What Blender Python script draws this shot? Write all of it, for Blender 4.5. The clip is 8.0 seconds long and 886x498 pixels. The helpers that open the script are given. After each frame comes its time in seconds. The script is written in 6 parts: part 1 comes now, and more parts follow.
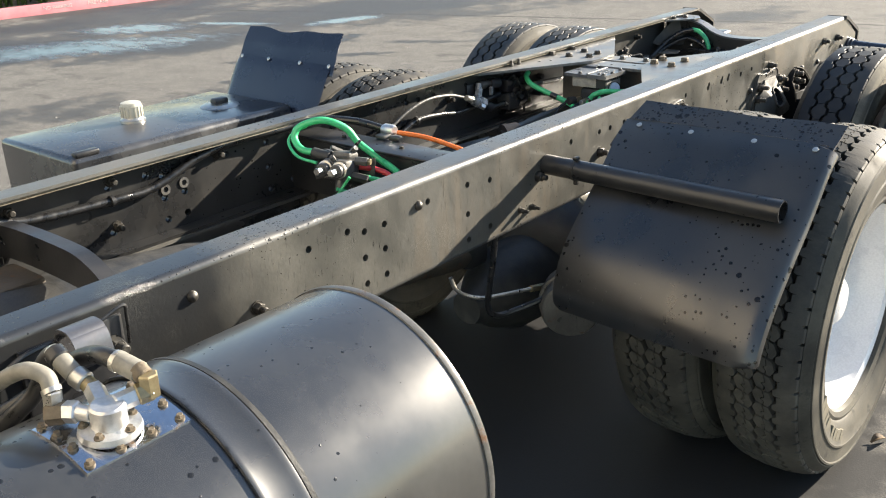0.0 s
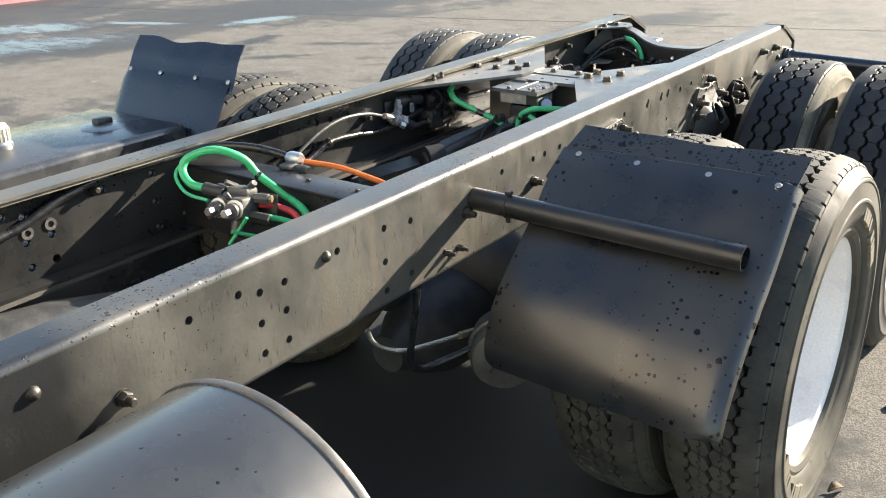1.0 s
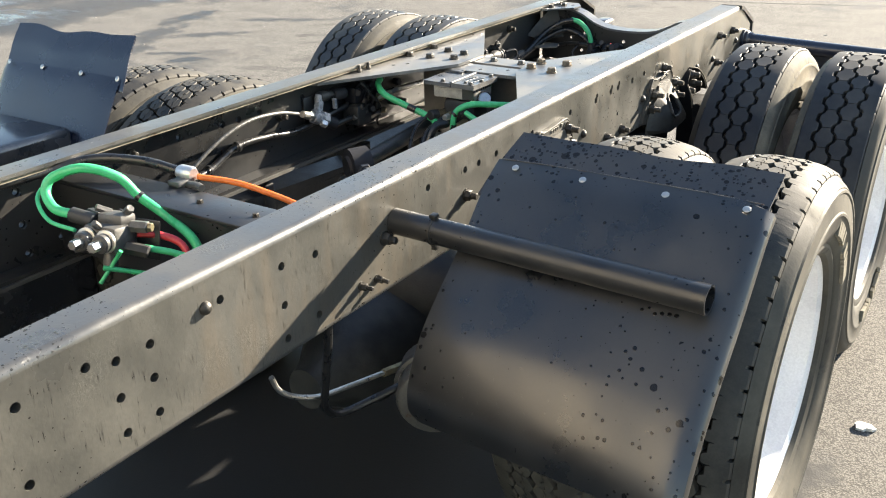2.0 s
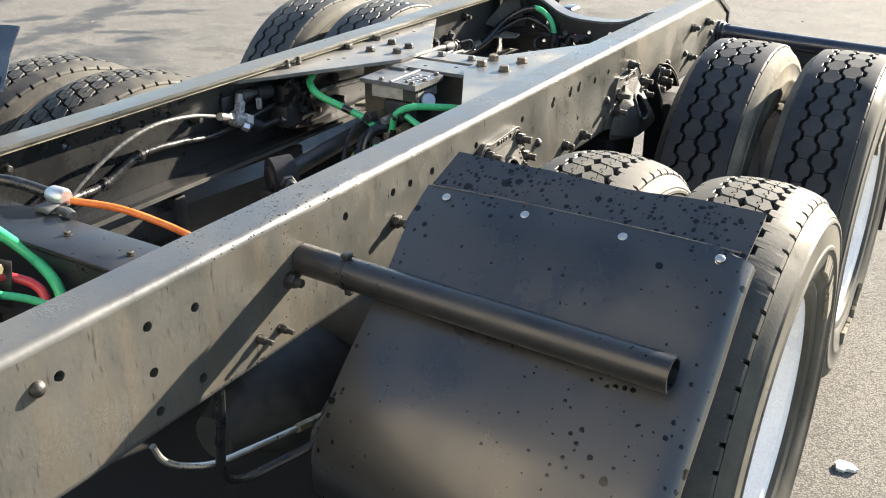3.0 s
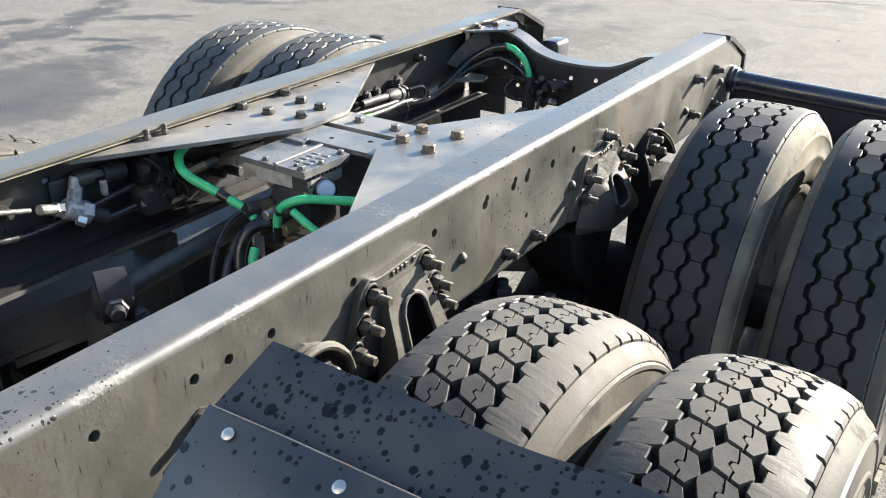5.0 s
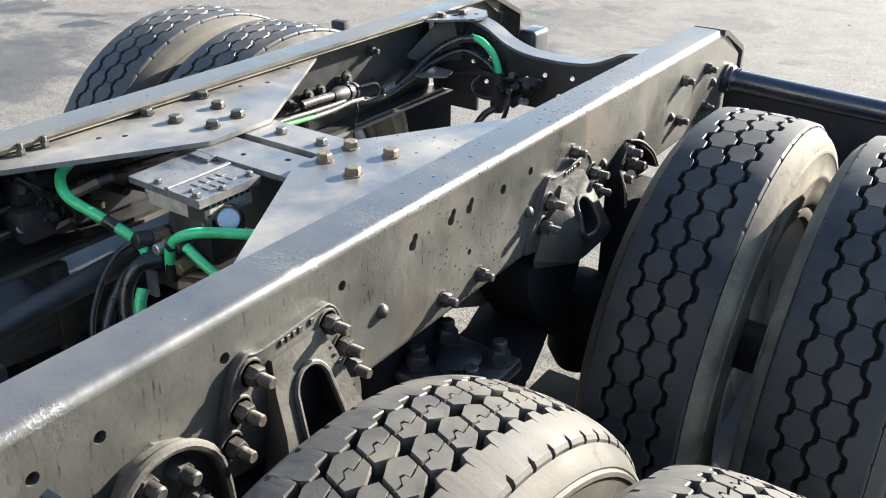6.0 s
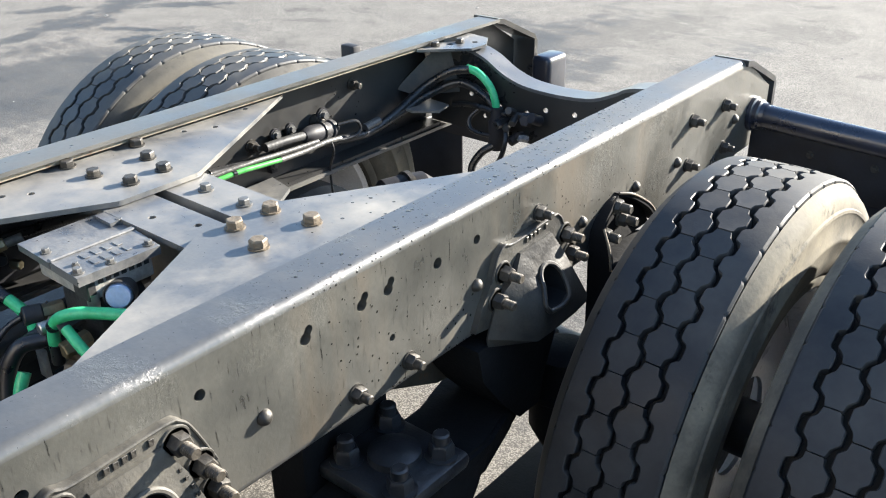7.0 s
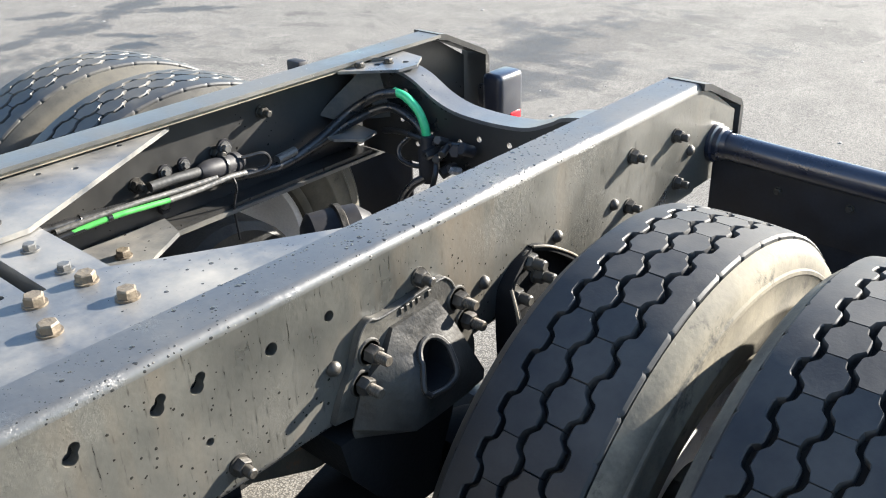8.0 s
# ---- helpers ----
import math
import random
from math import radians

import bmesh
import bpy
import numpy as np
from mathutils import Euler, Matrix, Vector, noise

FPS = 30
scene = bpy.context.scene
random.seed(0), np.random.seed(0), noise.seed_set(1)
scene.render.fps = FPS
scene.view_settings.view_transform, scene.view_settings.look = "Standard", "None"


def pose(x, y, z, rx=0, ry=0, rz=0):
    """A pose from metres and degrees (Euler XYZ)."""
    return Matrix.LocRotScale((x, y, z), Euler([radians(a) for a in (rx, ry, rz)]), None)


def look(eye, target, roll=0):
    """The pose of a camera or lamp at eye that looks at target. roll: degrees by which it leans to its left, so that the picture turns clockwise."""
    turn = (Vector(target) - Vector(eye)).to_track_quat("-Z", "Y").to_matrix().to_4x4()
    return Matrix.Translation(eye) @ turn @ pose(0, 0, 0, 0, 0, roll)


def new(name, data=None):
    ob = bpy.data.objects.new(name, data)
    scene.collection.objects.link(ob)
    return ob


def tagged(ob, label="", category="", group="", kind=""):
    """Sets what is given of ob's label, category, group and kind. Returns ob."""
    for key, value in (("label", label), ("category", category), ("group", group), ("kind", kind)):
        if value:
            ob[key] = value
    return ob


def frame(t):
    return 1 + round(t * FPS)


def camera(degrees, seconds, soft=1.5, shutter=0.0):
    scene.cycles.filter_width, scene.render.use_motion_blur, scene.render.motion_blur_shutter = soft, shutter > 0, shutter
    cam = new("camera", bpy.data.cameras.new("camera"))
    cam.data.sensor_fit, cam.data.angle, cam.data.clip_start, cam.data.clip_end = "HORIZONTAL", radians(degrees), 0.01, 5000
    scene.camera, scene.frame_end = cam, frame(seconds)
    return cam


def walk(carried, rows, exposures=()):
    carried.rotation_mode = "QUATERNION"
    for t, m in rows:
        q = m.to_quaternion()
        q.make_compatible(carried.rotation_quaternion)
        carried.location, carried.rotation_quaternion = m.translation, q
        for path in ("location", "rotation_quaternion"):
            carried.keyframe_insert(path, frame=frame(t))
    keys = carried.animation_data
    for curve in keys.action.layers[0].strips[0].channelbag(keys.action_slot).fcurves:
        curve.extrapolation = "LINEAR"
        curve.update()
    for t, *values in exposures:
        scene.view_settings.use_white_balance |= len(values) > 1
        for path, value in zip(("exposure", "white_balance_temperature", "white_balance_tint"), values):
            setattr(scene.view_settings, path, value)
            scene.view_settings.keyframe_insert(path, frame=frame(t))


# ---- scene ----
cam = camera(51.1, 8.0, 1.1)
PATH = [
    (0, (1.934, 1.07, 1.823), (0.712, 2.472, 1.088), -2.5),
    (0.5, (1.866, 1.186, 1.813), (0.701, 2.629, 1.066), -2.2),
    (1, (1.717, 1.372, 1.813), (0.622, 2.871, 1.069), -1.5),
    (1.5, (1.621, 1.527, 1.811), (0.576, 3.049, 1.042), -1.3),
    (2, (1.576, 1.724, 1.803), (0.571, 3.257, 1.002), -1.2),
    (2.2, (1.564, 1.821, 1.804), (0.575, 3.36, 0.995), -0.9),
    (3.3, (1.415, 2.183, 1.776), (0.483, 3.733, 0.922), 0.1),
    (3.5, (1.369, 2.265, 1.777), (0.451, 3.824, 0.925), 0.2),
    (4, (1.302, 2.426, 1.779), (0.39, 3.992, 0.934), 0.2),
    (4.5, (1.309, 2.631, 1.783), (0.34, 4.169, 0.95), -0.1),
    (4.7, (1.322, 2.733, 1.786), (0.331, 4.257, 0.951), 0.1),
    (5.8, (1.267, 3.147, 1.762), (0.281, 4.634, 0.859), 0.9),
    (6, (1.243, 3.235, 1.758), (0.252, 4.719, 0.854), 1.1),
    (6.5, (1.232, 3.404, 1.756), (0.186, 4.853, 0.858), 0.3),
    (7, (1.304, 3.624, 1.768), (0.159, 4.995, 0.869), -0.8),
    (7.5, (1.359, 3.815, 1.763), (0.172, 5.146, 0.858), -1.9),
    (8, (1.326, 4.028, 1.746), (0.123, 5.346, 0.843), -1.9),
]
walk(cam, [(t, look(eye, target, roll)) for t, eye, target, roll in PATH],
     exposures=[(0.0, 1.86, 7050, 10), (1.0, 2.0, 7100, 10), (2.0, 2.2, 7200, 10), (4.0, 2.2, 6750, 10), (6.0, 2.31, 6500, 10), (8.0, 2.4, 6400, 10)])

# ---- light ----
world = bpy.data.worlds.new("sky")
scene.world = world
world.use_nodes = True
wn, wl = world.node_tree.nodes, world.node_tree.links
sky = wn.new("ShaderNodeTexSky")
sky.sky_type = "NISHITA"
sky.sun_disc = False
sky.dust_density, sky.ozone_density = 0.35, 1.6
SUN_AZ, SUN_EL = radians(19.9), radians(20.5)
sky.sun_elevation, sky.sun_rotation = SUN_EL, SUN_AZ
wl.new(sky.outputs[0], wn["Background"].inputs[0])
wn["Background"].inputs[1].default_value = 0.085
sun = new("sun", bpy.data.lights.new("sun", "SUN"))
sun.data.energy, sun.data.angle, sun.data.color = 5.0, radians(0.55), (1.0, 0.93, 0.82)
sun.matrix_world = look((math.sin(SUN_AZ) * math.cos(SUN_EL) * 40, math.cos(SUN_AZ) * math.cos(SUN_EL) * 40, math.sin(SUN_EL) * 40), (0, 0, 0))
scene.view_settings.exposure = 1.5


# ---- materials ----
def nodes_of(name):
    m = bpy.data.materials.new(name)
    m.use_nodes = True
    return m, m.node_tree.nodes, m.node_tree.links, m.node_tree.nodes["Principled BSDF"]


def tex(n, l, kind, scale, detail=4.0, stretch=None, rough=0.55):
    """A noise or voronoi texture in object metres."""
    co = n.new("ShaderNodeTexCoord")
    t = n.new("ShaderNodeTexNoise" if kind == "noise" else "ShaderNodeTexVoronoi")
    t.inputs["Scale"].default_value = scale
    if kind == "noise":
        t.inputs["Detail"].default_value = detail
        t.inputs["Roughness"].default_value = rough
    if stretch:
        mp = n.new("ShaderNodeMapping")
        mp.inputs["Scale"].default_value = stretch
        l.new(co.outputs["Object"], mp.inputs["Vector"])
        l.new(mp.outputs[0], t.inputs["Vector"])
    else:
        l.new(co.outputs["Object"], t.inputs["Vector"])
    return t


def ramp(n, l, source, stops):
    r = n.new("ShaderNodeValToRGB")
    while len(r.color_ramp.elements) < len(stops):
        r.color_ramp.elements.new(0.5)
    for e, (p, c) in zip(r.color_ramp.elements, stops):
        e.position = p
        e.color = (*c, 1) if not isinstance(c, (int, float)) else (c, c, c, 1)
    l.new(source, r.inputs[0])
    return r.outputs[0]


def mix(n, l, fac, a, b):
    m = n.new("ShaderNodeMix")
    m.data_type = "RGBA"
    for key, v in ((0, fac), (6, a), (7, b)):
        if isinstance(v, (int, float)):
            m.inputs[key].default_value = v if key == 0 else (v, v, v, 1)
        elif isinstance(v, tuple):
            m.inputs[key].default_value = (*v, 1)
        else:
            l.new(v, m.inputs[key])
    return m.outputs[2]


def bump(n, l, p, source, strength, distance):
    b = n.new("ShaderNodeBump")
    b.inputs["Strength"].default_value, b.inputs["Distance"].default_value = strength, distance
    l.new(source, b.inputs["Height"])
    if p.inputs["Normal"].is_linked:
        l.new(p.inputs["Normal"].links[0].from_socket, b.inputs["Normal"])
    l.new(b.outputs[0], p.inputs["Normal"])


def spots(n, l, scale, share, reach, gate):
    """Scattered round spots with uneven rims: a mask and a bead's height."""
    v = tex(n, l, "voronoi", scale)
    zone = tex(n, l, "noise", 1.9, 4)
    wob = tex(n, l, "noise", scale * 2.4, 2)
    pick = n.new("ShaderNodeSeparateColor")
    l.new(v.outputs["Color"], pick.inputs[0])
    own = n.new("ShaderNodeMapRange")
    own.inputs[1].default_value, own.inputs[2].default_value, own.inputs[3].default_value, own.inputs[4].default_value = 1.0 - share, 1.0, 0.0, reach
    l.new(pick.outputs[0], own.inputs[0])
    size = n.new("ShaderNodeMath")
    size.operation = "MULTIPLY"
    l.new(own.outputs[0], size.inputs[0])
    l.new(ramp(n, l, zone.outputs[0], [(gate - 0.09, 0.12), (gate + 0.09, 1.0)]), size.inputs[1])
    rim = n.new("ShaderNodeMath")
    rim.operation = "MULTIPLY_ADD"
    rim.inputs[1].default_value = 0.22
    l.new(wob.outputs[0], rim.inputs[0])
    l.new(v.outputs["Distance"], rim.inputs[2])
    gap = n.new("ShaderNodeMath")
    gap.operation = "SUBTRACT"
    l.new(size.outputs[0], gap.inputs[0])
    l.new(rim.outputs[0], gap.inputs[1])
    mask = n.new("ShaderNodeMapRange")
    mask.inputs[1].default_value, mask.inputs[2].default_value = -0.11, -0.08
    l.new(gap.outputs[0], mask.inputs[0])
    bead = n.new("ShaderNodeMapRange")
    bead.inputs[1].default_value, bead.inputs[2].default_value = -0.11, 0.02
    l.new(gap.outputs[0], bead.inputs[0])
    return mask.outputs[0], bead.outputs[0]


def surface(name, base, second, rough=0.5, metal=0.0, scale=9.0, grain=160.0, drops=(), streaks=0.0, relief=0.15, spec=0.5, rust=None, dust=None, coat=0.0, pits=None, brown=None, crust=0.0, fresh=False):
    """Two-scale stained surface; drops: layers of drying water spots (scale, share, radius, gate); crust: height of blistered paint; brown: colour of rust wash; streaks: run marks; rust and dust: colours of patches."""
    m, n, l, p = nodes_of(name)
    big = tex(n, l, "noise", scale, 5)
    fine = tex(n, l, "noise", grain, 3)
    col = mix(n, l, ramp(n, l, big.outputs[0], [(0.36, 0.0), (0.66, 1.0)]), base, second)
    col = mix(n, l, ramp(n, l, fine.outputs[0], [(0.3, 0.0), (0.75, 0.35)]), col, tuple(c * 0.55 for c in base))
    rg = ramp(n, l, big.outputs[0], [(0.3, max(rough - 0.1, 0.03)), (0.7, min(rough + 0.12, 1.0))])
    if dust:
        d = tex(n, l, "noise", scale * 0.45, 6, rough=0.7)
        f = ramp(n, l, d.outputs[0], [(0.42, 0.0), (0.72, 0.85)])
        col = mix(n, l, f, col, dust)
        rg = mix(n, l, f, rg, min(rough + 0.35, 0.95))
    if rust:
        r = tex(n, l, "noise", scale * 1.7, 8, rough=0.75)
        f = ramp(n, l, r.outputs[0], [(0.56, 0.0), (0.66, 1.0)])
        col = mix(n, l, f, col, rust)
        rg = mix(n, l, f, rg, 0.85)
    if streaks:
        s = tex(n, l, "noise", 1.0, 3, stretch=(210.0, 210.0, 26.0))
        f = ramp(n, l, s.outputs[0], [(0.705 - 0.03 * streaks, 0.0), (0.73, 0.85)])
        col = mix(n, l, f, col, tuple(c * 0.25 for c in base))
        rg = mix(n, l, f, rg, 0.25)
    if pits:
        q = tex(n, l, "noise", 95.0, 6, rough=0.72)
        zone = tex(n, l, "noise", 3.4, 3)
        both = n.new("ShaderNodeMath")
        both.operation = "MULTIPLY_ADD"
        both.inputs[1].default_value = 0.25
        l.new(zone.outputs[0], both.inputs[0])
        l.new(q.outputs[0], both.inputs[2])
        f = ramp(n, l, both.outputs[0], [(0.815, 0.0), (0.84, 0.7)])
        col = mix(n, l, f, col, pits)
        rg = mix(n, l, f, rg, 0.5)
        f = ramp(n, l, both.outputs[0], [(0.415, 0.8), (0.44, 0.0)])
        col = mix(n, l, f, col, tuple(c * 0.3 for c in base))
    if brown:
        z = tex(n, l, "noise", 1.7, 5, stretch=(1.0, 1.0, 0.55), rough=0.6)
        run = tex(n, l, "noise", 1.0, 4, stretch=(26.0, 26.0, 1.6))
        both = n.new("ShaderNodeMath")
        both.operation = "MULTIPLY_ADD"
        both.inputs[1].default_value = 0.35
        l.new(run.outputs[0], both.inputs[0])
        l.new(z.outputs[0], both.inputs[2])
        f = ramp(n, l, both.outputs[0], [(0.68, 0.0), (0.88, 0.6)])
        col = mix(n, l, f, col, brown)
        rg = mix(n, l, f, rg, 0.6)
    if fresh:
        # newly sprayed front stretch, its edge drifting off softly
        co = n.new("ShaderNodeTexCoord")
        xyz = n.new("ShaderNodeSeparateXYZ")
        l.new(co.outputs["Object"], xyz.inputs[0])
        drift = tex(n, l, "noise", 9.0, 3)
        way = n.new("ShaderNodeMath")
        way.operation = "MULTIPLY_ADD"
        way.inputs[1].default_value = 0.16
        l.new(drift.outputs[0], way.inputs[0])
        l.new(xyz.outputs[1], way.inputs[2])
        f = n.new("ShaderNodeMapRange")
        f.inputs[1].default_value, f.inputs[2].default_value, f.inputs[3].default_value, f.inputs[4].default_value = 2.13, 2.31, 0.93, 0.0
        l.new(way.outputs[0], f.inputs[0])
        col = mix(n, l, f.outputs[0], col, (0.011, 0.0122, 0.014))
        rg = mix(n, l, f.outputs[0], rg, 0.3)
    beads, gloss = [], (spec, spec, spec)
    for scale_, share, reach, gate_ in drops:
        mask, height = spots(n, l, scale_, share, reach, gate_)
        soft = n.new("ShaderNodeMath")
        soft.operation = "MULTIPLY"
        soft.inputs[1].default_value = 0.8
        l.new(mask, soft.inputs[0])
        col = mix(n, l, soft.outputs[0], col, tuple(c * 0.22 for c in base))
        rg = mix(n, l, soft.outputs[0], rg, 0.14)
        beads.append((height, 0.0007 if scale_ > 50 else 0.0))
        gloss = mix(n, l, soft.outputs[0], gloss, 0.12)
    if crust:
        q = tex(n, l, "noise", 130.0, 5, rough=0.7)
        zone = tex(n, l, "noise", 5.5, 4)
        f = ramp(n, l, zone.outputs[0], [(0.56, 0.0), (0.68, 0.9)])
        up = n.new("ShaderNodeMath")
        up.operation = "MULTIPLY"
        l.new(ramp(n, l, q.outputs[0], [(0.47, 0.0), (0.58, 1.0)]), up.inputs[0])
        l.new(f, up.inputs[1])
        beads.append((up.outputs[0], crust))
        tint = n.new("ShaderNodeMath")
        tint.operation = "MULTIPLY"
        tint.inputs[1].default_value = 0.12
        l.new(up.outputs[0], tint.inputs[0])
        col = mix(n, l, tint.outputs[0], col, tuple(min(1.0, c * 2.2) for c in second))
    for height, deep in beads:
        if deep:
            bump(n, l, p, height, 0.7, deep)
    l.new(col, p.inputs["Base Color"])
    l.new(rg, p.inputs["Roughness"])
    p.inputs["Metallic"].default_value = metal
    if drops:
        l.new(gloss, p.inputs["Specular IOR Level"])
    else:
        p.inputs["Specular IOR Level"].default_value = spec
    p.inputs["Coat Weight"].default_value = coat
    p.inputs["Coat Roughness"].default_value = 0.16
    if relief:
        bump(n, l, p, fine.outputs[0], relief, 0.0012)
        bump(n, l, p, big.outputs[0], relief, 0.006)
    return m


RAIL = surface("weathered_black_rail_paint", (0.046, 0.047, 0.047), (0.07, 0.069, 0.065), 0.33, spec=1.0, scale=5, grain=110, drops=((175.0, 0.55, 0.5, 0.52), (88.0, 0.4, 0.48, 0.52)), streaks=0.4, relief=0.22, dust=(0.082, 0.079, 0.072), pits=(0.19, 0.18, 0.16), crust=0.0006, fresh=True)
RAIL_FAR = surface("scuffed_black_rail_paint", (0.05, 0.051, 0.05), (0.085, 0.083, 0.076), 0.34, spec=0.9, scale=5, grain=110, drops=((80.0, 0.3, 0.4, 0.55),), relief=0.2, dust=(0.12, 0.113, 0.098), pits=(0.62, 0.6, 0.56))
WORN_LIP = surface("rust_stained_worn_lip", (0.16, 0.135, 0.095), (0.1, 0.088, 0.07), 0.5, spec=0.6, scale=14, grain=150, relief=0.3, dust=(0.3, 0.26, 0.19), rust=(0.09, 0.05, 0.025))
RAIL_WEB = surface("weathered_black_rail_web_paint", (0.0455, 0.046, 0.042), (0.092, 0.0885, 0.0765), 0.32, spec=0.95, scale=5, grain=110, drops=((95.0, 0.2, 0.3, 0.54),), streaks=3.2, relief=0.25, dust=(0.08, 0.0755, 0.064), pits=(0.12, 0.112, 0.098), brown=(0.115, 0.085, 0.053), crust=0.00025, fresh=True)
# rail black made darker: the shade of the inner sides is in the colour
RAIL_IN = surface("shaded_inner_rail_paint", (0.0145, 0.0151, 0.016), (0.026, 0.0263, 0.027), 0.26, spec=0.55, scale=4, grain=90, relief=0.1, dust=(0.045, 0.0425, 0.038), drops=((60.0, 0.2, 0.3, 0.5),))
STEEL_BLACK = surface("satin_black_steel", (0.016, 0.017, 0.019), (0.031, 0.031, 0.033), 0.36, scale=12, drops=((80.0, 0.3, 0.3, 0.5),))
# road grime pushed to near black, with the underframe's deep shade in its colour
GRIME_SHADE = surface("road_grime_in_deep_shade", (0.0085, 0.009, 0.0102), (0.016, 0.0162, 0.0168), 0.8, spec=0.15, scale=20, relief=0.4)
GREASY = surface("greasy_black_iron", (0.026, 0.0268, 0.0278), (0.052, 0.0515, 0.049), 0.5, spec=0.4, scale=20, relief=0.4)
TANK = surface("semigloss_black_tank_paint", (0.024, 0.025, 0.0265), (0.04, 0.0405, 0.04), 0.29, spec=0.9, scale=3, grain=60, drops=((58.0, 0.5, 0.38, 0.54), (30.0, 0.3, 0.22, 0.5)), relief=0.04, coat=0.5)
FENDER = surface("dull_black_sheet_metal", (0.008, 0.0088, 0.0105), (0.0145, 0.015, 0.016), 0.29, coat=0.3, spec=0.88, scale=4, drops=((75.0, 0.5, 0.4, 0.48), (30.0, 0.35, 0.36, 0.54)), streaks=0.9, relief=0.05, dust=(0.035, 0.0335, 0.03))
# black sheet with the blue sky's reflection mixed into its base colour
FENDER_FAR = surface("sky_tinted_black_sheet", (0.007, 0.0105, 0.0245), (0.012, 0.0165, 0.034), 0.3, spec=0.7, scale=5, relief=0.06)
FLAP = surface("black_rubber_sheet", (0.021, 0.0238, 0.0295), (0.038, 0.0405, 0.046), 0.48, scale=9, drops=((44.0, 0.6, 0.5, 0.5), (100.0, 0.8, 0.55, 0.47)), streaks=0.3, relief=0.12, dust=(0.058, 0.058, 0.06))
TUBE = surface("black_painted_tube", (0.012, 0.013, 0.015), (0.025, 0.025, 0.026), 0.3, scale=14, drops=((80.0, 0.4, 0.36, 0.5),), coat=0.2, dust=(0.03, 0.029, 0.027))
TAIL_TUBE = surface("navy_black_tube_paint", (0.008, 0.012, 0.027), (0.014, 0.019, 0.036), 0.28, scale=10, spec=0.7, coat=0.3, dust=(0.03, 0.032, 0.038))
CAP_IRON = surface("wet_grimy_iron", (0.013, 0.0145, 0.018), (0.03, 0.031, 0.034), 0.42, scale=22, relief=0.5, spec=0.8)
# grimy iron, darker than CAST to hold the shade on the rear hanger's nose
CAST_DARK = surface("shaded_grimy_cast_iron", (0.0115, 0.0116, 0.0118), (0.023, 0.0222, 0.0205), 0.42, scale=16, relief=0.55, dust=(0.062, 0.056, 0.046))
DIECAST = surface("dull_diecast_metal", (0.10, 0.10, 0.098), (0.16, 0.157, 0.15), 0.42, metal=0.35, scale=30, relief=0.4, dust=(0.075, 0.07, 0.06))
CAST = surface("dusty_cast_iron", (0.028, 0.0268, 0.0245), (0.052, 0.049, 0.042), 0.5, scale=14, relief=0.5, dust=(0.125, 0.114, 0.092))
PLATE = surface("gusset_plate_paint", (0.07, 0.0735, 0.079), (0.108, 0.108, 0.104), 0.34, spec=0.8, scale=6, drops=((90.0, 0.25, 0.4, 0.54),), streaks=0.3, relief=0.12, dust=(0.32, 0.295, 0.25))
TREAD = surface("dusty_tread_rubber", (0.028, 0.0265, 0.0238), (0.058, 0.053, 0.0455), 0.62, scale=14, grain=240, relief=0.2, dust=(0.115, 0.104, 0.084), spec=0.45)
ROAD_TREAD = surface("dark_worn_tread_rubber", (0.0115, 0.0128, 0.0155), (0.0205, 0.0215, 0.0235), 0.56, scale=8, grain=230, relief=0.16, dust=(0.068, 0.067, 0.065), spec=0.38)
ROAD_TREAD_DUSTY = surface("dusty_worn_tread_rubber", (0.02, 0.0205, 0.0215), (0.034, 0.0335, 0.0325), 0.5, scale=8, grain=230, relief=0.13, dust=(0.13, 0.12, 0.1), spec=0.55)
GROOVE = surface("dark_groove_rubber", (0.012, 0.012, 0.012), (0.022, 0.021, 0.02), 0.85, scale=20, relief=0.2, spec=0.2)
SIDE = surface("dusty_sidewall_rubber", (0.034, 0.032, 0.027), (0.064, 0.059, 0.048), 0.62, scale=7, grain=180, relief=0.22, dust=(0.125, 0.114, 0.09), spec=0.35, rust=(0.03, 0.0285, 0.026))
SIDE_ROAD = surface("pale_dusty_sidewall_rubber", (0.068, 0.063, 0.052), (0.13, 0.119, 0.096), 0.75, scale=7, grain=150, relief=0.28, dust=(0.28, 0.25, 0.185), spec=0.3, rust=(0.055, 0.051, 0.044), pits=(0.34, 0.31, 0.24))
SIDE_DARK = surface("grey_outer_sidewall_rubber", (0.03, 0.0288, 0.0262), (0.058, 0.0545, 0.047), 0.6, scale=7, grain=180, relief=0.2, dust=(0.09, 0.082, 0.066), spec=0.4)
WHITE = surface("white_wheel_paint", (0.72, 0.72, 0.74), (0.8, 0.8, 0.8), 0.3, scale=6, relief=0.04, coat=0.3)
ZINC = surface("zinc_plated_steel", (0.5, 0.49, 0.46), (0.62, 0.6, 0.56), 0.35, metal=0.9, scale=40, relief=0.2)
GALV = surface("dull_galvanised_steel", (0.09, 0.09, 0.088), (0.15, 0.147, 0.14), 0.36, metal=0.4, scale=16, streaks=1.5, relief=0.1, rust=(0.12, 0.06, 0.03))
BRASS = surface("tarnished_brass", (0.34, 0.29, 0.18), (0.24, 0.19, 0.11), 0.45, metal=0.7, scale=40)
RUSTY = surface("rusty_bolt_steel", (0.12, 0.095, 0.068), (0.19, 0.155, 0.11), 0.6, metal=0.3, scale=60, relief=0.5)
THREADED = surface("grimy_thread_steel", (0.06, 0.052, 0.042), (0.11, 0.092, 0.07), 0.55, metal=0.3, scale=60, relief=0.4)
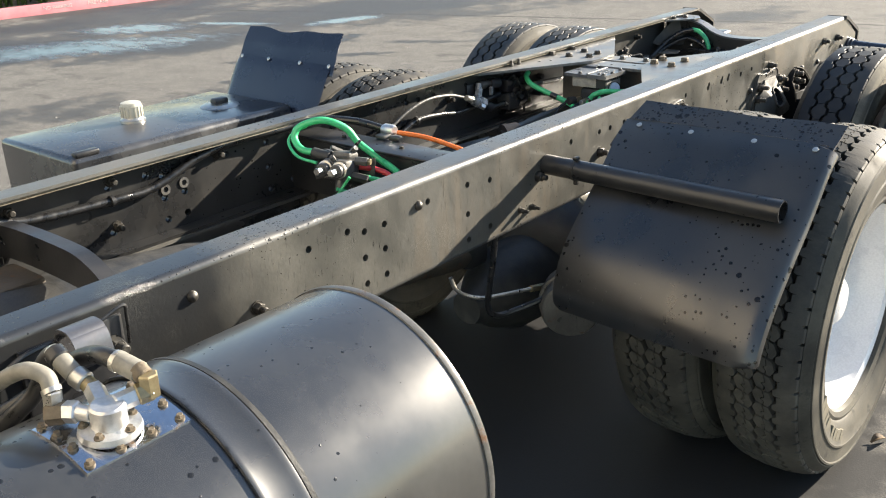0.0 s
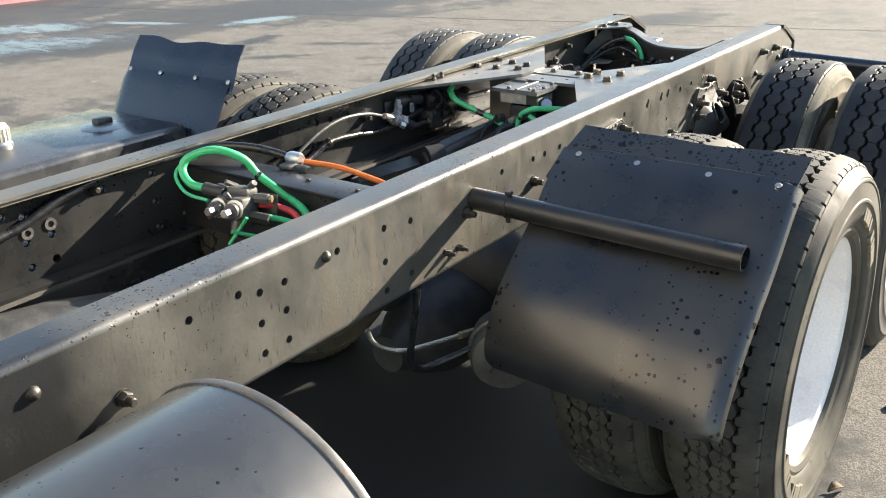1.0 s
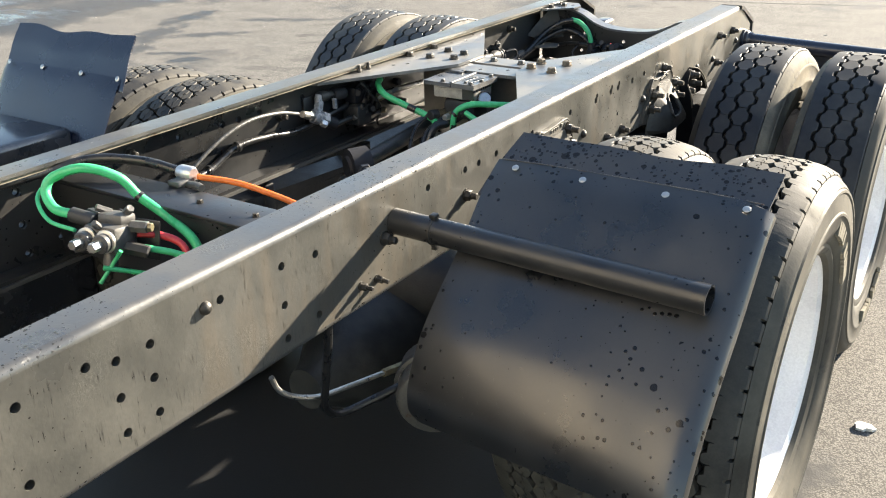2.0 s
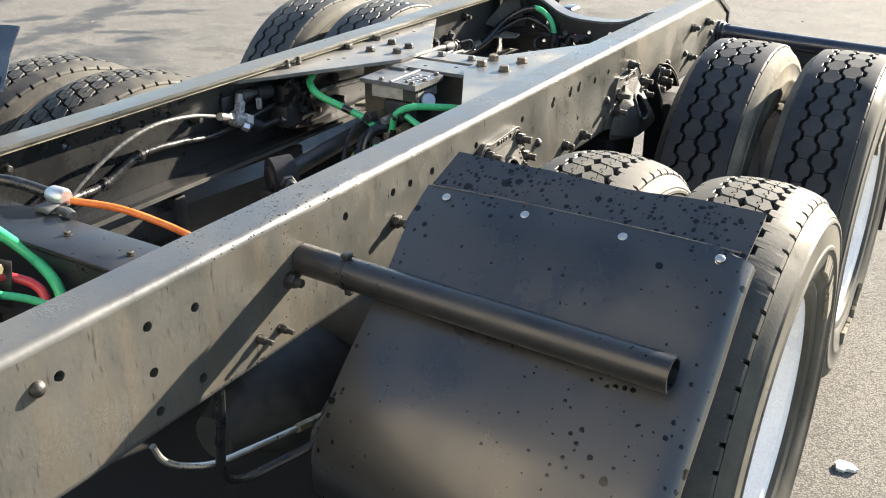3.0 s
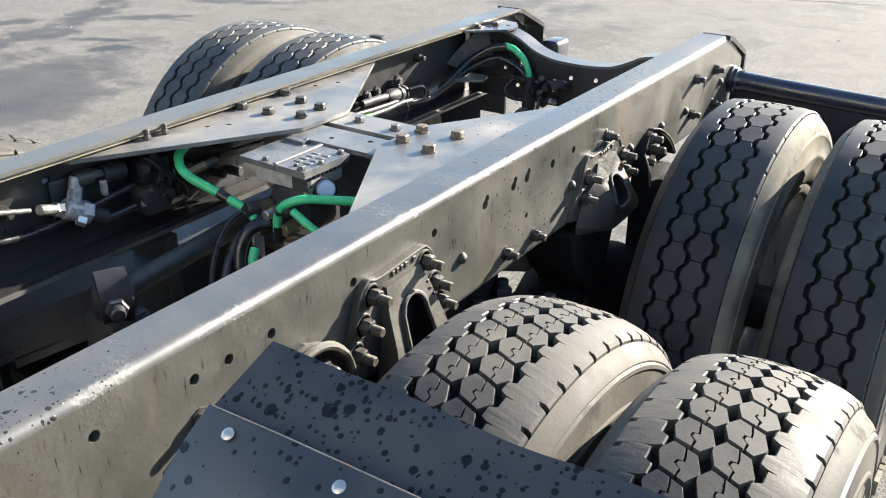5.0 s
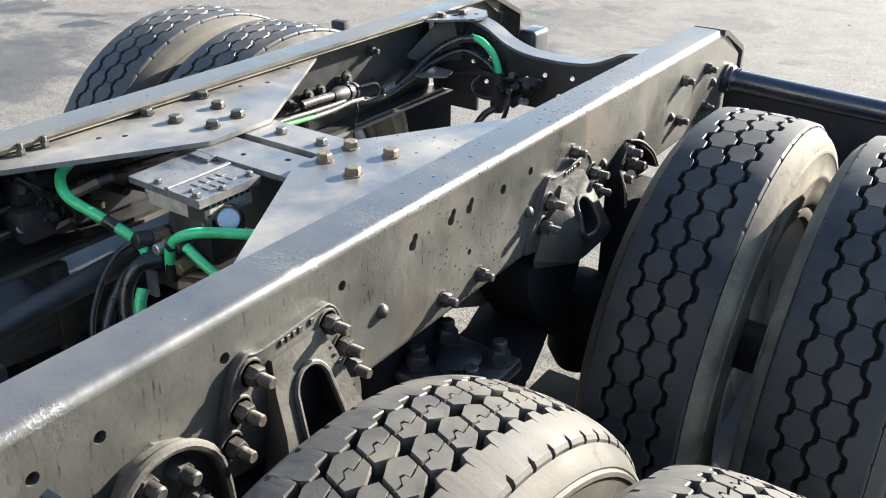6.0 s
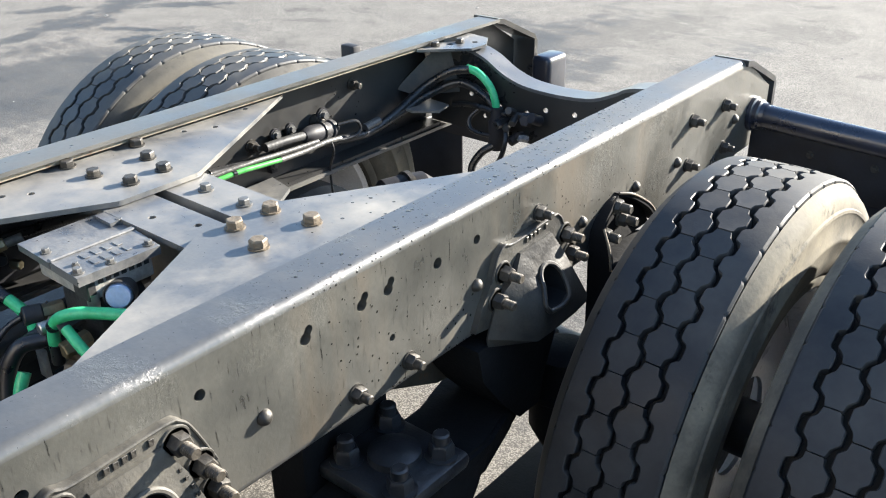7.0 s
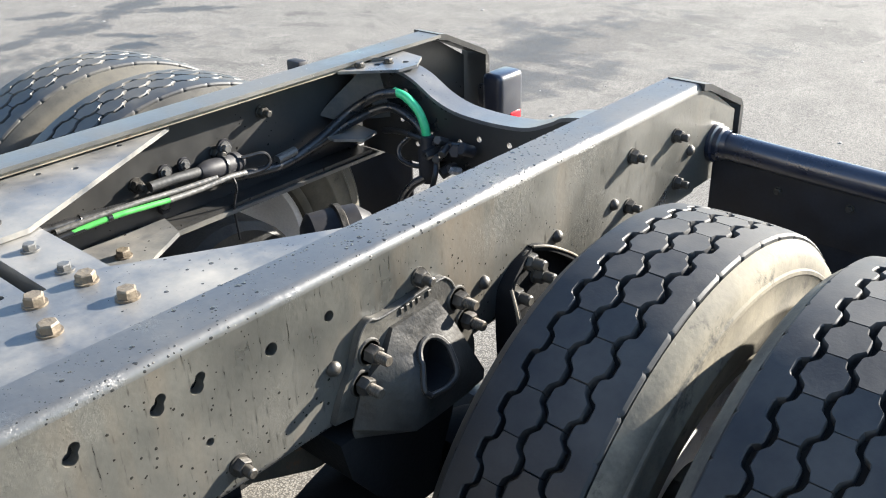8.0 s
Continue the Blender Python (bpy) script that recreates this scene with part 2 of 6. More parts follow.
DARK_BOLT = surface("dark_oxide_bolt", (0.03, 0.028, 0.025), (0.065, 0.058, 0.048), 0.5, metal=0.3, scale=60, relief=0.4)
ALU = surface("bare_aluminium_casting", (0.62, 0.62, 0.62), (0.72, 0.72, 0.71), 0.38, metal=0.85, scale=30, relief=0.3)
SENDER = surface("stainless_sender_plate", (0.5, 0.53, 0.6), (0.58, 0.6, 0.64), 0.16, metal=1.0, scale=14, relief=0.08, rust=(0.2, 0.12, 0.06))
BOX = surface("scuffed_grey_metal_lid", (0.06, 0.062, 0.066), (0.12, 0.12, 0.12), 0.33, scale=24, relief=0.3, spec=0.7, drops=((110.0, 0.4, 0.34, 0.45),), dust=(0.19, 0.185, 0.17))
BOX_SIDE = surface("pale_cast_housing", (0.46, 0.44, 0.39), (0.3, 0.29, 0.26), 0.5, scale=40, relief=0.4)
GREEN = surface("green_nylon_air_hose", (0.04, 0.5, 0.19), (0.07, 0.58, 0.26), 0.35, scale=30, relief=0.03)
LEAF_GREEN = surface("yellowish_green_air_hose", (0.05, 0.33, 0.06), (0.09, 0.4, 0.09), 0.35, scale=30, relief=0.03)
CREAM = surface("cream_filler_cap_plastic", (0.55, 0.54, 0.47), (0.45, 0.43, 0.37), 0.45, scale=25, relief=0.1)
RED = surface("red_nylon_air_hose", (0.55, 0.03, 0.04), (0.62, 0.05, 0.06), 0.35, scale=30, relief=0.03)
ORANGE = surface("orange_nylon_air_hose", (0.8, 0.16, 0.02), (0.85, 0.22, 0.05), 0.4, scale=30, relief=0.03)
LOOM = surface("black_corrugated_loom", (0.012, 0.0123, 0.0132), (0.024, 0.024, 0.025), 0.32, scale=40, spec=0.55)
HOOK_STEEL = surface("smooth_bare_strap_steel", (0.22, 0.22, 0.235), (0.17, 0.17, 0.18), 0.3, metal=0.75, scale=12, relief=0.05)
BRAID = surface("grey_braided_hose", (0.09, 0.09, 0.086), (0.15, 0.145, 0.135), 0.4, metal=0.2, scale=90, relief=0.3)
PALE_HOSE = surface("dirty_beige_fuel_hose", (0.26, 0.25, 0.215), (0.17, 0.16, 0.135), 0.5, scale=30)
RUST_TUBE = surface("rusty_driveline_steel", (0.05, 0.042, 0.032), (0.1, 0.08, 0.058), 0.7, scale=10, relief=0.4, rust=(0.16, 0.075, 0.035))
MATT_BLACK = surface("matt_black_plastic", (0.014, 0.014, 0.017), (0.026, 0.026, 0.03), 0.6, scale=18, relief=0.1, spec=0.35)
CLEAR = surface("clouded_clear_plastic", (0.2, 0.205, 0.215), (0.3, 0.305, 0.315), 0.25, scale=60, relief=0.2, spec=0.8)
LENS = surface("red_lamp_lens", (0.6, 0.02, 0.03), (0.5, 0.02, 0.03), 0.15, scale=50, relief=0.05)
BLUE_CAP = surface("pale_blue_plastic_cap", (0.42, 0.56, 0.8), (0.5, 0.62, 0.82), 0.4, scale=60)
BOX_TANK = surface("grimy_black_box_tank", (0.022, 0.024, 0.028), (0.04, 0.041, 0.044), 0.2, spec=1.0, scale=3, drops=((40.0, 0.25, 0.3, 0.5),), relief=0.03, dust=(0.1, 0.1, 0.1))
KERB = surface("faded_red_kerb_paint", (0.56, 0.17, 0.2), (0.62, 0.27, 0.29), 0.7, scale=3, relief=0.3)
CONCRETE = surface("pale_concrete", (0.35, 0.33, 0.3), (0.28, 0.27, 0.25), 0.85, scale=3, relief=0.4)
LETTER = surface("white_stencil_paint", (0.7, 0.62, 0.6), (0.62, 0.55, 0.53), 0.7, scale=9, relief=0.1)
# tone of the unseen cab, set by the warm reflection on the fender
CAB = surface("sandy_cab_paint", (0.42, 0.38, 0.325), (0.47, 0.43, 0.37), 0.5, scale=1.2, grain=40, relief=0.05)
SOIL = surface("dark_planting_soil", (0.06, 0.045, 0.03), (0.1, 0.08, 0.05), 0.95, scale=8, relief=0.6)
LEAF = surface("strappy_green_leaf", (0.05, 0.1, 0.02), (0.1, 0.15, 0.04), 0.5, scale=6, relief=0.1)


def asphalt_material():
    m, n, l, p = nodes_of("damp_parking_lot_asphalt")
    grit = tex(n, l, "voronoi", 170.0)
    grit2 = tex(n, l, "noise", 320.0, 2)
    wide = tex(n, l, "noise", 0.55, 7, rough=0.62)
    mid = tex(n, l, "noise", 3.2, 6, rough=0.6)
    col = mix(n, l, ramp(n, l, mid.outputs[0], [(0.35, 0.0), (0.65, 1.0)]), (0.155, 0.143, 0.126), (0.24, 0.222, 0.195))
    col = mix(n, l, ramp(n, l, grit.outputs["Color"], [(0.1, 0.0), (0.9, 0.7)]), col, (0.27, 0.255, 0.23))
    col = mix(n, l, ramp(n, l, grit2.outputs[0], [(0.5, 0.0), (0.7, 0.5)]), col, (0.03, 0.03, 0.03))
    # drying patches: darker and smoother where the water still lies
    patch = tex(n, l, "noise", 0.5, 6, stretch=(1.0, 0.55, 1.0), rough=0.58)
    # the water stands in a gutter along the kerb, on the low side of the lot
    co = n.new("ShaderNodeTexCoord")
    dot = n.new("ShaderNodeVectorMath")
    dot.operation = "DOT_PRODUCT"
    dot.inputs[1].default_value = (-0.95, 0.31, 0.0)
    l.new(co.outputs["Object"], dot.inputs[0])
    damp = n.new("ShaderNodeMapRange")
    damp.inputs[1].default_value, damp.inputs[2].default_value, damp.inputs[4].default_value = 8.5, 12.0, 0.17
    l.new(dot.outputs["Value"], damp.inputs[0])
    fringe = tex(n, l, "noise", 2.4, 8, stretch=(1.0, 2.2, 1.0), rough=0.7)
    rag = n.new("ShaderNodeMath")
    rag.operation = "MULTIPLY_ADD"
    rag.inputs[1].default_value = 0.3
    l.new(fringe.outputs[0], rag.inputs[0])
    l.new(patch.outputs[0], rag.inputs[2])
    plus = n.new("ShaderNodeMath")
    plus.operation = "ADD"
    l.new(rag.outputs[0], plus.inputs[0])
    l.new(damp.outputs[0], plus.inputs[1])
    wet = ramp(n, l, plus.outputs[0], [(0.7, 0.0), (0.75, 0.6), (0.86, 0.85)])
    # shallow puddles in the gutter near the kerb, and damp patches that dry on the lot
    def pool(cx, cy, turn, half_long, half_wide, edge_noise=None):
        off = n.new("ShaderNodeVectorMath")
        off.operation = "SUBTRACT"
        off.inputs[1].default_value = (cx, cy, 0.0)
        l.new(co.outputs["Object"], off.inputs[0])
        out = []
        for c, sn, half in ((math.cos(turn), math.sin(turn), half_long), (-math.sin(turn), math.cos(turn), half_wide)):
            d = n.new("ShaderNodeVectorMath")
            d.operation = "DOT_PRODUCT"
            d.inputs[1].default_value = (c / half, sn / half, 0.0)
            l.new(off.outputs[0], d.inputs[0])
            sq = n.new("ShaderNodeMath")
            sq.operation = "POWER"
            sq.inputs[1].default_value = 2.0
            l.new(d.outputs["Value"], sq.inputs[0])
            out.append(sq.outputs[0])
        add = n.new("ShaderNodeMath")
        add.operation = "ADD"
        l.new(out[0], add.inputs[0])
        l.new(out[1], add.inputs[1])
        edge = n.new("ShaderNodeMath")
        edge.operation = "MULTIPLY_ADD"
        edge.inputs[1].default_value = -2.6 if edge_noise is None else -5.0
        l.new((edge_noise or fringe).outputs[0], edge.inputs[0])
        l.new(add.outputs[0], edge.inputs[2])
        up = n.new("ShaderNodeMath")
        up.operation = "MULTIPLY_ADD"
        up.inputs[1].default_value, up.inputs[2].default_value = (0.5, 0.75) if edge_noise is None else (0.32, 0.9)
        l.new(edge.outputs[0], up.inputs[0])
        return ramp(n, l, up.outputs[0], [(0.03, 1.0), (0.3, 0.7), (0.62, 0.0)] if edge_noise is None else [(0.2, 1.0), (0.3, 0.7), (0.42, 0.0)])

    def most(items):
        out = items[0]
        for other in items[1:]:
            m2 = n.new("ShaderNodeMath")
            m2.operation = "MAXIMUM"
            l.new(out, m2.inputs[0])
            l.new(other, m2.inputs[1])
            out = m2.outputs[0]
        return out

    puddles = most([pool(*q) for q in ((-9.75, 7.2, radians(58), 2.2, 0.85), (-10.6, 8.7, radians(40), 1.0, 0.6), (-8.2, 10.75, radians(75), 0.75, 0.28), (-9.6, 9.75, radians(20), 0.9, 0.16))])
    crumbs = tex(n, l, "noise", 5.5, 9, rough=0.72)
    damp_spots = most([pool(*q, crumbs) for q in ((-5.97, 7.1, radians(97), 0.4, 0.13), (-6.08, 7.64, radians(100), 0.42, 0.3), (-6.45, 8.45, radians(113), 0.75, 0.22), (-6.93, 9.35, radians(100), 0.6, 0.2), (-5.93, 8.68, radians(45), 0.5, 0.13), (-5.17, 7.66, radians(60), 0.22, 0.12), (-5.5, 7.84, radians(30), 0.3, 0.08), (-5.8, 9.75, radians(27), 0.6, 0.12), (-6.75, 7.8, radians(60), 0.3, 0.16))])
    faint = most([pool(*q, crumbs) for q in ((-1.1, 10.9, 0.4, 0.4, 0.35), (-2.3, 10.0, radians(70), 1.3, 0.4), (-4.86, 9.18, radians(33), 0.24, 0.1), (-4.54, 8.93, radians(33), 0.26, 0.09), (-4.11, 8.21, radians(33), 0.22, 0.1), (-4.27, 7.75, radians(20), 0.3, 0.1), (-4.95, 7.07, radians(30), 0.4, 0.09))])

    # wash water off the chassis still wets its front half's ground; chassis shade painted in
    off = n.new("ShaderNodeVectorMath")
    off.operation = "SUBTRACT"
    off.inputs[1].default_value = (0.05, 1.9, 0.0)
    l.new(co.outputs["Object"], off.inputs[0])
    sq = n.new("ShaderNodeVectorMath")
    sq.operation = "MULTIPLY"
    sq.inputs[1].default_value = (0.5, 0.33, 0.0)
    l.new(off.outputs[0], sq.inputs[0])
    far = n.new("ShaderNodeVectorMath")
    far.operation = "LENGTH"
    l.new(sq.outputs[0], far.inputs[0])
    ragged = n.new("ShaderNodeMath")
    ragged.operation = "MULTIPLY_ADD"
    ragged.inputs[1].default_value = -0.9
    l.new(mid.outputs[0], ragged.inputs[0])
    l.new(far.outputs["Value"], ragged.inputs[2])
    wash_shade = ramp(n, l, ragged.outputs[0], [(0.45, 1.0), (0.58, 0.0)])
    both = n.new("ShaderNodeMath")
    both.operation = "MAXIMUM"
    l.new(wet, both.inputs[0])
    l.new(wash_shade, both.inputs[1])
    damp_in = n.new("ShaderNodeMath")
    damp_in.operation = "MULTIPLY_ADD"
    damp_in.inputs[1].default_value = 0.75
    damp_in.use_clamp = True
    l.new(damp_spots, damp_in.inputs[0])
    l.new(both.outputs[0], damp_in.inputs[2])
    wet = damp_in.outputs[0]
    streak = tex(n, l, "noise", 2.1, 8, stretch=(1.0, 1.5, 1.0), rough=0.66)
    where = tex(n, l, "noise", 0.3, 3)
    sm = n.new("ShaderNodeMath")
    sm.operation = "MULTIPLY_ADD"
    sm.inputs[1].default_value = 0.4
    l.new(where.outputs[0], sm.inputs[0])
    l.new(streak.outputs[0], sm.inputs[2])
    col = mix(n, l, ramp(n, l, sm.outputs[0], [(0.8, 0.0), (0.86, 0.5)]), col, (0.075, 0.072, 0.067))
    speck = tex(n, l, "noise", 14.0, 7, rough=0.75)
    col = mix(n, l, ramp(n, l, speck.outputs[0], [(0.59, 0.0), (0.65, 0.65)]), col, (0.06, 0.058, 0.054))
    col = mix(n, l, ramp(n, l, speck.outputs[0], [(0.33, 0.6), (0.4, 0.0)]), col, (0.3, 0.29, 0.27))
    thin = n.new("ShaderNodeMath")
    thin.operation = "MULTIPLY"
    thin.inputs[1].default_value = 0.4
    l.new(faint, thin.inputs[0])
    col = mix(n, l, thin.outputs[0], col, (0.06, 0.058, 0.056))
    # dark binder between the stones
    col = mix(n, l, ramp(n, l, grit.outputs["Distance"], [(0.38, 0.0), (0.62, 0.7)]), col, (0.045, 0.043, 0.04))
    # one tarred joint across the lot, near the kerb
    line = n.new("ShaderNodeVectorMath")
    line.operation = "DOT_PRODUCT"
    line.inputs[1].default_value = (-0.249, 0.968, 0.0)
    l.new(co.outputs["Object"], line.inputs[0])
    sway = n.new("ShaderNodeMath")
    sway.operation = "MULTIPLY_ADD"
    sway.inputs[1].default_value = 0.25
    l.new(mid.outputs[0], sway.inputs[0])
    l.new(line.outputs["Value"], sway.inputs[2])
    off_line = n.new("ShaderNodeMath")
    off_line.operation = "SUBTRACT"
    off_line.inputs[1].default_value = 13.27
    l.new(sway.outputs[0], off_line.inputs[0])
    away = n.new("ShaderNodeMath")
    away.operation = "ABSOLUTE"
    l.new(off_line.outputs[0], away.inputs[0])
    col = mix(n, l, ramp(n, l, away.outputs[0], [(0.02, 0.8), (0.05, 0.0)]), col, (0.03, 0.03, 0.03))
    col = mix(n, l, wet, col, (0.034, 0.034, 0.034))
    # wet tone and the shade under the chassis in one dark colour
    col = mix(n, l, wash_shade, col, (0.03, 0.03, 0.0305))
    col = mix(n, l, puddles, col, (0.02, 0.021, 0.022))
    l.new(col, p.inputs["Base Color"])
    rg = mix(n, l, wet, 0.92, 0.5)
    p.inputs["Specular IOR Level"].default_value = 0.25
    rg = mix(n, l, puddles, rg, 0.06)
    l.new(rg, p.inputs["Roughness"])
    dry = n.new("ShaderNodeMath")
    dry.operation = "SUBTRACT"
    dry.inputs[0].default_value = 1.0
    sleek = n.new("ShaderNodeMath")
    sleek.operation = "MULTIPLY"
    sleek.inputs[1].default_value = 0.75
    l.new(wash_shade, sleek.inputs[0])
    l.new(most([puddles, sleek.outputs[0]]), dry.inputs[1])
    b = n.new("ShaderNodeBump")
    b.inputs["Distance"].default_value = 0.0009
    l.new(dry.outputs[0], b.inputs["Strength"])
    l.new(grit.outputs["Distance"], b.inputs["Height"])
    l.new(b.outputs[0], p.inputs["Normal"])
    return m


ASPHALT = asphalt_material()


# ---- building helpers ----
def finish(bm, name, material, smooth=35.0):
    bmesh.ops.recalc_face_normals(bm, faces=bm.faces[:])
    me = bpy.data.meshes.new(name)
    limit = math.cos(radians(smooth))
    for f in bm.faces:
        f.smooth = smooth > 0
    for e in bm.edges:
        if len(e.link_faces) == 2 and smooth > 0:
            e.smooth = e.link_faces[0].normal.dot(e.link_faces[1].normal) > limit
    bm.to_mesh(me)
    bm.free()
    me.materials.append(material)
    return me


def part(name, bm, material, parent=None, label="", smooth=35.0):
    ob = new(name, finish(bm, name, material, smooth))
    if parent:
        ob.parent = parent
    if label:
        tagged(ob, label)
    return ob


def thing(name, label, category, group="", kind=""):
    return tagged(new(name), label, category, group, kind)


def shared(name, me, parent, m):
    """A piece on a mesh that it shares with its like."""
    ob = new(name, me)
    ob.parent = parent
    ob.matrix_basis = m
    return ob


def block(x0, x1, y0, y1, z0, z1, bevel=0.0, seg=2, bm=None):
    bm2 = bmesh.new()
    bmesh.ops.create_cube(bm2, size=1.0)
    for v in bm2.verts:
        v.co = Vector(((x0 + x1) / 2 + v.co.x * (x1 - x0), (y0 + y1) / 2 + v.co.y * (y1 - y0), (z0 + z1) / 2 + v.co.z * (z1 - z0)))
    if bevel:
        bmesh.ops.bevel(bm2, geom=bm2.edges[:], offset=bevel, segments=seg, profile=0.5, affect="EDGES")
    return join(bm, bm2)


def join(bm, other):
    if bm is None:
        return other
    me = bpy.data.meshes.new("tmp")
    other.to_mesh(me)
    other.free()
    bm.from_mesh(me)
    bpy.data.meshes.remove(me)
    return bm


def moved(bm, m):
    bmesh.ops.transform(bm, matrix=m, verts=bm.verts[:])
    return bm


def curve_points(pts, n=8):
    """A smooth line through the points."""
    P = [Vector(p) for p in pts]
    if len(P) == 2:
        return P
    P = [P[0] * 2 - P[1]] + P + [P[-1] * 2 - P[-2]]
    out = []
    for i in range(1, len(P) - 2):
        for k in range(n):
            t = k / n
            a, b, c, d = P[i - 1], P[i], P[i + 1], P[i + 2]
            out.append(0.5 * ((2 * b) + (c - a) * t + (2 * a - 5 * b + 4 * c - d) * t * t + (3 * b - a - 3 * c + d) * t ** 3))
    out.append(P[-2])
    return out


def tube(pts, r, seg=12, n=8, bm=None, ribs=0.0, pitch=0.008, hollow=False):
    """A hose or pipe along a smooth line; ribs: depth of a corrugation."""
    P = curve_points(pts, n)
    if ribs:
        fine = [P[0]]
        for a, b in zip(P, P[1:]):
            k = max(1, round((b - a).length / (pitch / 2)))
            fine += [a.lerp(b, i / k) for i in range(1, k + 1)]
        P = fine
    bm = bm or bmesh.new()
    rings, side = [], None
    for i, p in enumerate(P):
        d = (P[min(i + 1, len(P) - 1)] - P[max(i - 1, 0)]).normalized()
        if side is None:
            side = d.orthogonal().normalized()
        side = (side - d * side.dot(d)).normalized()
        up = d.cross(side)
        rr = r - (ribs if i % 2 else 0.0)
        rings.append([bm.verts.new(p + (side * math.cos(a) + up * math.sin(a)) * rr) for a in (2 * math.pi * k / seg for k in range(seg))])
    for a, b in zip(rings, rings[1:]):
        for k in range(seg):
            bm.faces.new((a[k], a[(k + 1) % seg], b[(k + 1) % seg], b[k]))
    if hollow:
        for ring, s in ((rings[0], 1), (rings[-1], -1)):
            c = sum((v.co for v in ring), Vector()) / seg
            inner = [bm.verts.new(c + (v.co - c) * 0.86) for v in ring]
            q = P[0 if s == 1 else -1]
            d = ((P[1] - P[0]) if s == 1 else (P[-2] - P[-1])).normalized()
            deep = [bm.verts.new(v.co + d * r * 4) for v in inner]
            for k in range(seg):
                j = (k + 1) % seg
                bm.faces.new((ring[k], ring[j], inner[j], inner[k]))
                bm.faces.new((inner[k], inner[j], deep[j], deep[k]))
            bm.faces.new(deep)
    else:
        bm.faces.new(rings[0])
        bm.faces.new(rings[-1])
    return bm


def lathe(profile, seg=48, m=None, bm=None, closed=False):
    """Turns (radius, along) round the x axis."""
    b2 = bmesh.new()
    rings = []
    for r, h in profile:
        rings.append([b2.verts.new((h, 0, 0))] if r < 1e-6 else [b2.verts.new((h, r * math.cos(a), r * math.sin(a))) for a in (2 * math.pi * k / seg for k in range(seg))])
    pairs = list(zip(rings, rings[1:])) + ([(rings[-1], rings[0])] if closed else [])
    for a, b in pairs:
        for k in range(seg):
            j = (k + 1) % seg
            f = [a[k % len(a)], a[j % len(a)], b[j % len(b)], b[k % len(b)]]
            f = [v for i, v in enumerate(f) if v not in f[:i]]
            if len(f) > 2:
                b2.faces.new(f)
    if m:
        moved(b2, m)
    return join(bm, b2)


def outline(poly, holes, lo, hi, axis, bm=None):
    """A plate: a flat outline with holes through it, between lo and hi on the axis ('x': points are y, z; 'y': x, z; 'z': x, y)."""
    def put(u, v, w):
        return Vector((w, u, v)) if axis == "x" else Vector((u, w, v)) if axis == "y" else Vector((u, v, w))
    b2 = bmesh.new()
    loops = [poly] + holes
    edges = []
    for lp in loops:
        vs = [b2.verts.new(put(u, v, lo)) for u, v in lp]
        edges += [b2.edges.new((vs[k], vs[(k + 1) % len(vs)])) for k in range(len(vs))]
    bmesh.ops.triangle_fill(b2, edges=edges, use_beauty=True, use_dissolve=False)
    ret = bmesh.ops.extrude_face_region(b2, geom=b2.faces[:])
    for v in ret["geom"]:
        if isinstance(v, bmesh.types.BMVert):
            v.co += put(0, 0, hi) - put(0, 0, lo)
    return join(bm, b2)


def ring(cu, cv, r, seg=12, stretch=1.0):
    return [(cu + r * math.cos(2 * math.pi * k / seg) * stretch, cv + r * math.sin(2 * math.pi * k / seg)) for k in range(seg)]


def hexbolt(head=0.011, height=0.011, washer=0.0, stud=0.0, stud_r=0.006, dome=False):
    """A bolt along +x from the origin: washer, hexagon, end of the thread."""
    bm = bmesh.new()
    at = 0.0
    if washer:
        lathe([(0, -0.002), (washer, -0.002), (washer, 0.003), (0, 0.003)], 20, None, bm)
        at = 0.003
    if dome:
        lathe([(head, at), (head * 0.95, at + height * 0.35), (head * 0.7, at + height * 0.75), (head * 0.3, at + height), (0, at + height)], 20, None, bm)
    else:
        b2 = lathe([(0, at - 0.002), (head, at - 0.002), (head, at + height * 0.8), (head * 0.85, at + height), (0, at + height)], 6)
        join(bm, b2)
    if stud:
        lathe([(stud_r, at), (stud_r, at + height + stud * 0.85), (stud_r * 0.75, at + height + stud), (0, at + height + stud)], 14, None, bm)
    return bm


UP = Matrix.Rotation(-math.pi / 2, 4, "Y")          # turns +x to +z


# ---- setting: parking lot ----
bm = bmesh.new()
bmesh.ops.create_grid(bm, x_segments=8, y_segments=8, size=300.0)
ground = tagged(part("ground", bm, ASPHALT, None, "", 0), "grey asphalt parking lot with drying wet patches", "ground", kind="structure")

# kerb with a planting strip behind it, seen far behind the chassis
KERB_DIR = Vector((0.07, 0.997, 0)).normalized()
KERB_AT = Vector((-13.78, 9.5, 0))
kerb_m = Matrix.Translation(KERB_AT) @ Matrix.Rotation(math.atan2(-KERB_DIR.x, KERB_DIR.y), 4, "Z")
kerb = thing("kerb", "faded red painted concrete kerb with white stencilling", "kerb", kind="structure")
kerb.matrix_basis = kerb_m
part("kerb_stone", block(-0.16, 0.0, -9, 9, -0.1, 0.17, 0.02), KERB, kerb)


def wording(text, size, m, parent, name):
    cu = bpy.data.curves.new(name, "FONT")
    cu.body, cu.size, cu.align_x, cu.align_y, cu.extrude = text, size, "CENTER", "CENTER", 0.001
    tmp = new("tmp", cu)
    me = bpy.data.meshes.new_from_object(tmp)
    bpy.data.objects.remove(tmp)
    me.materials.append(LETTER)
    ob = new(name, me)
    ob.parent = parent
    ob.matrix_basis = m
    return ob


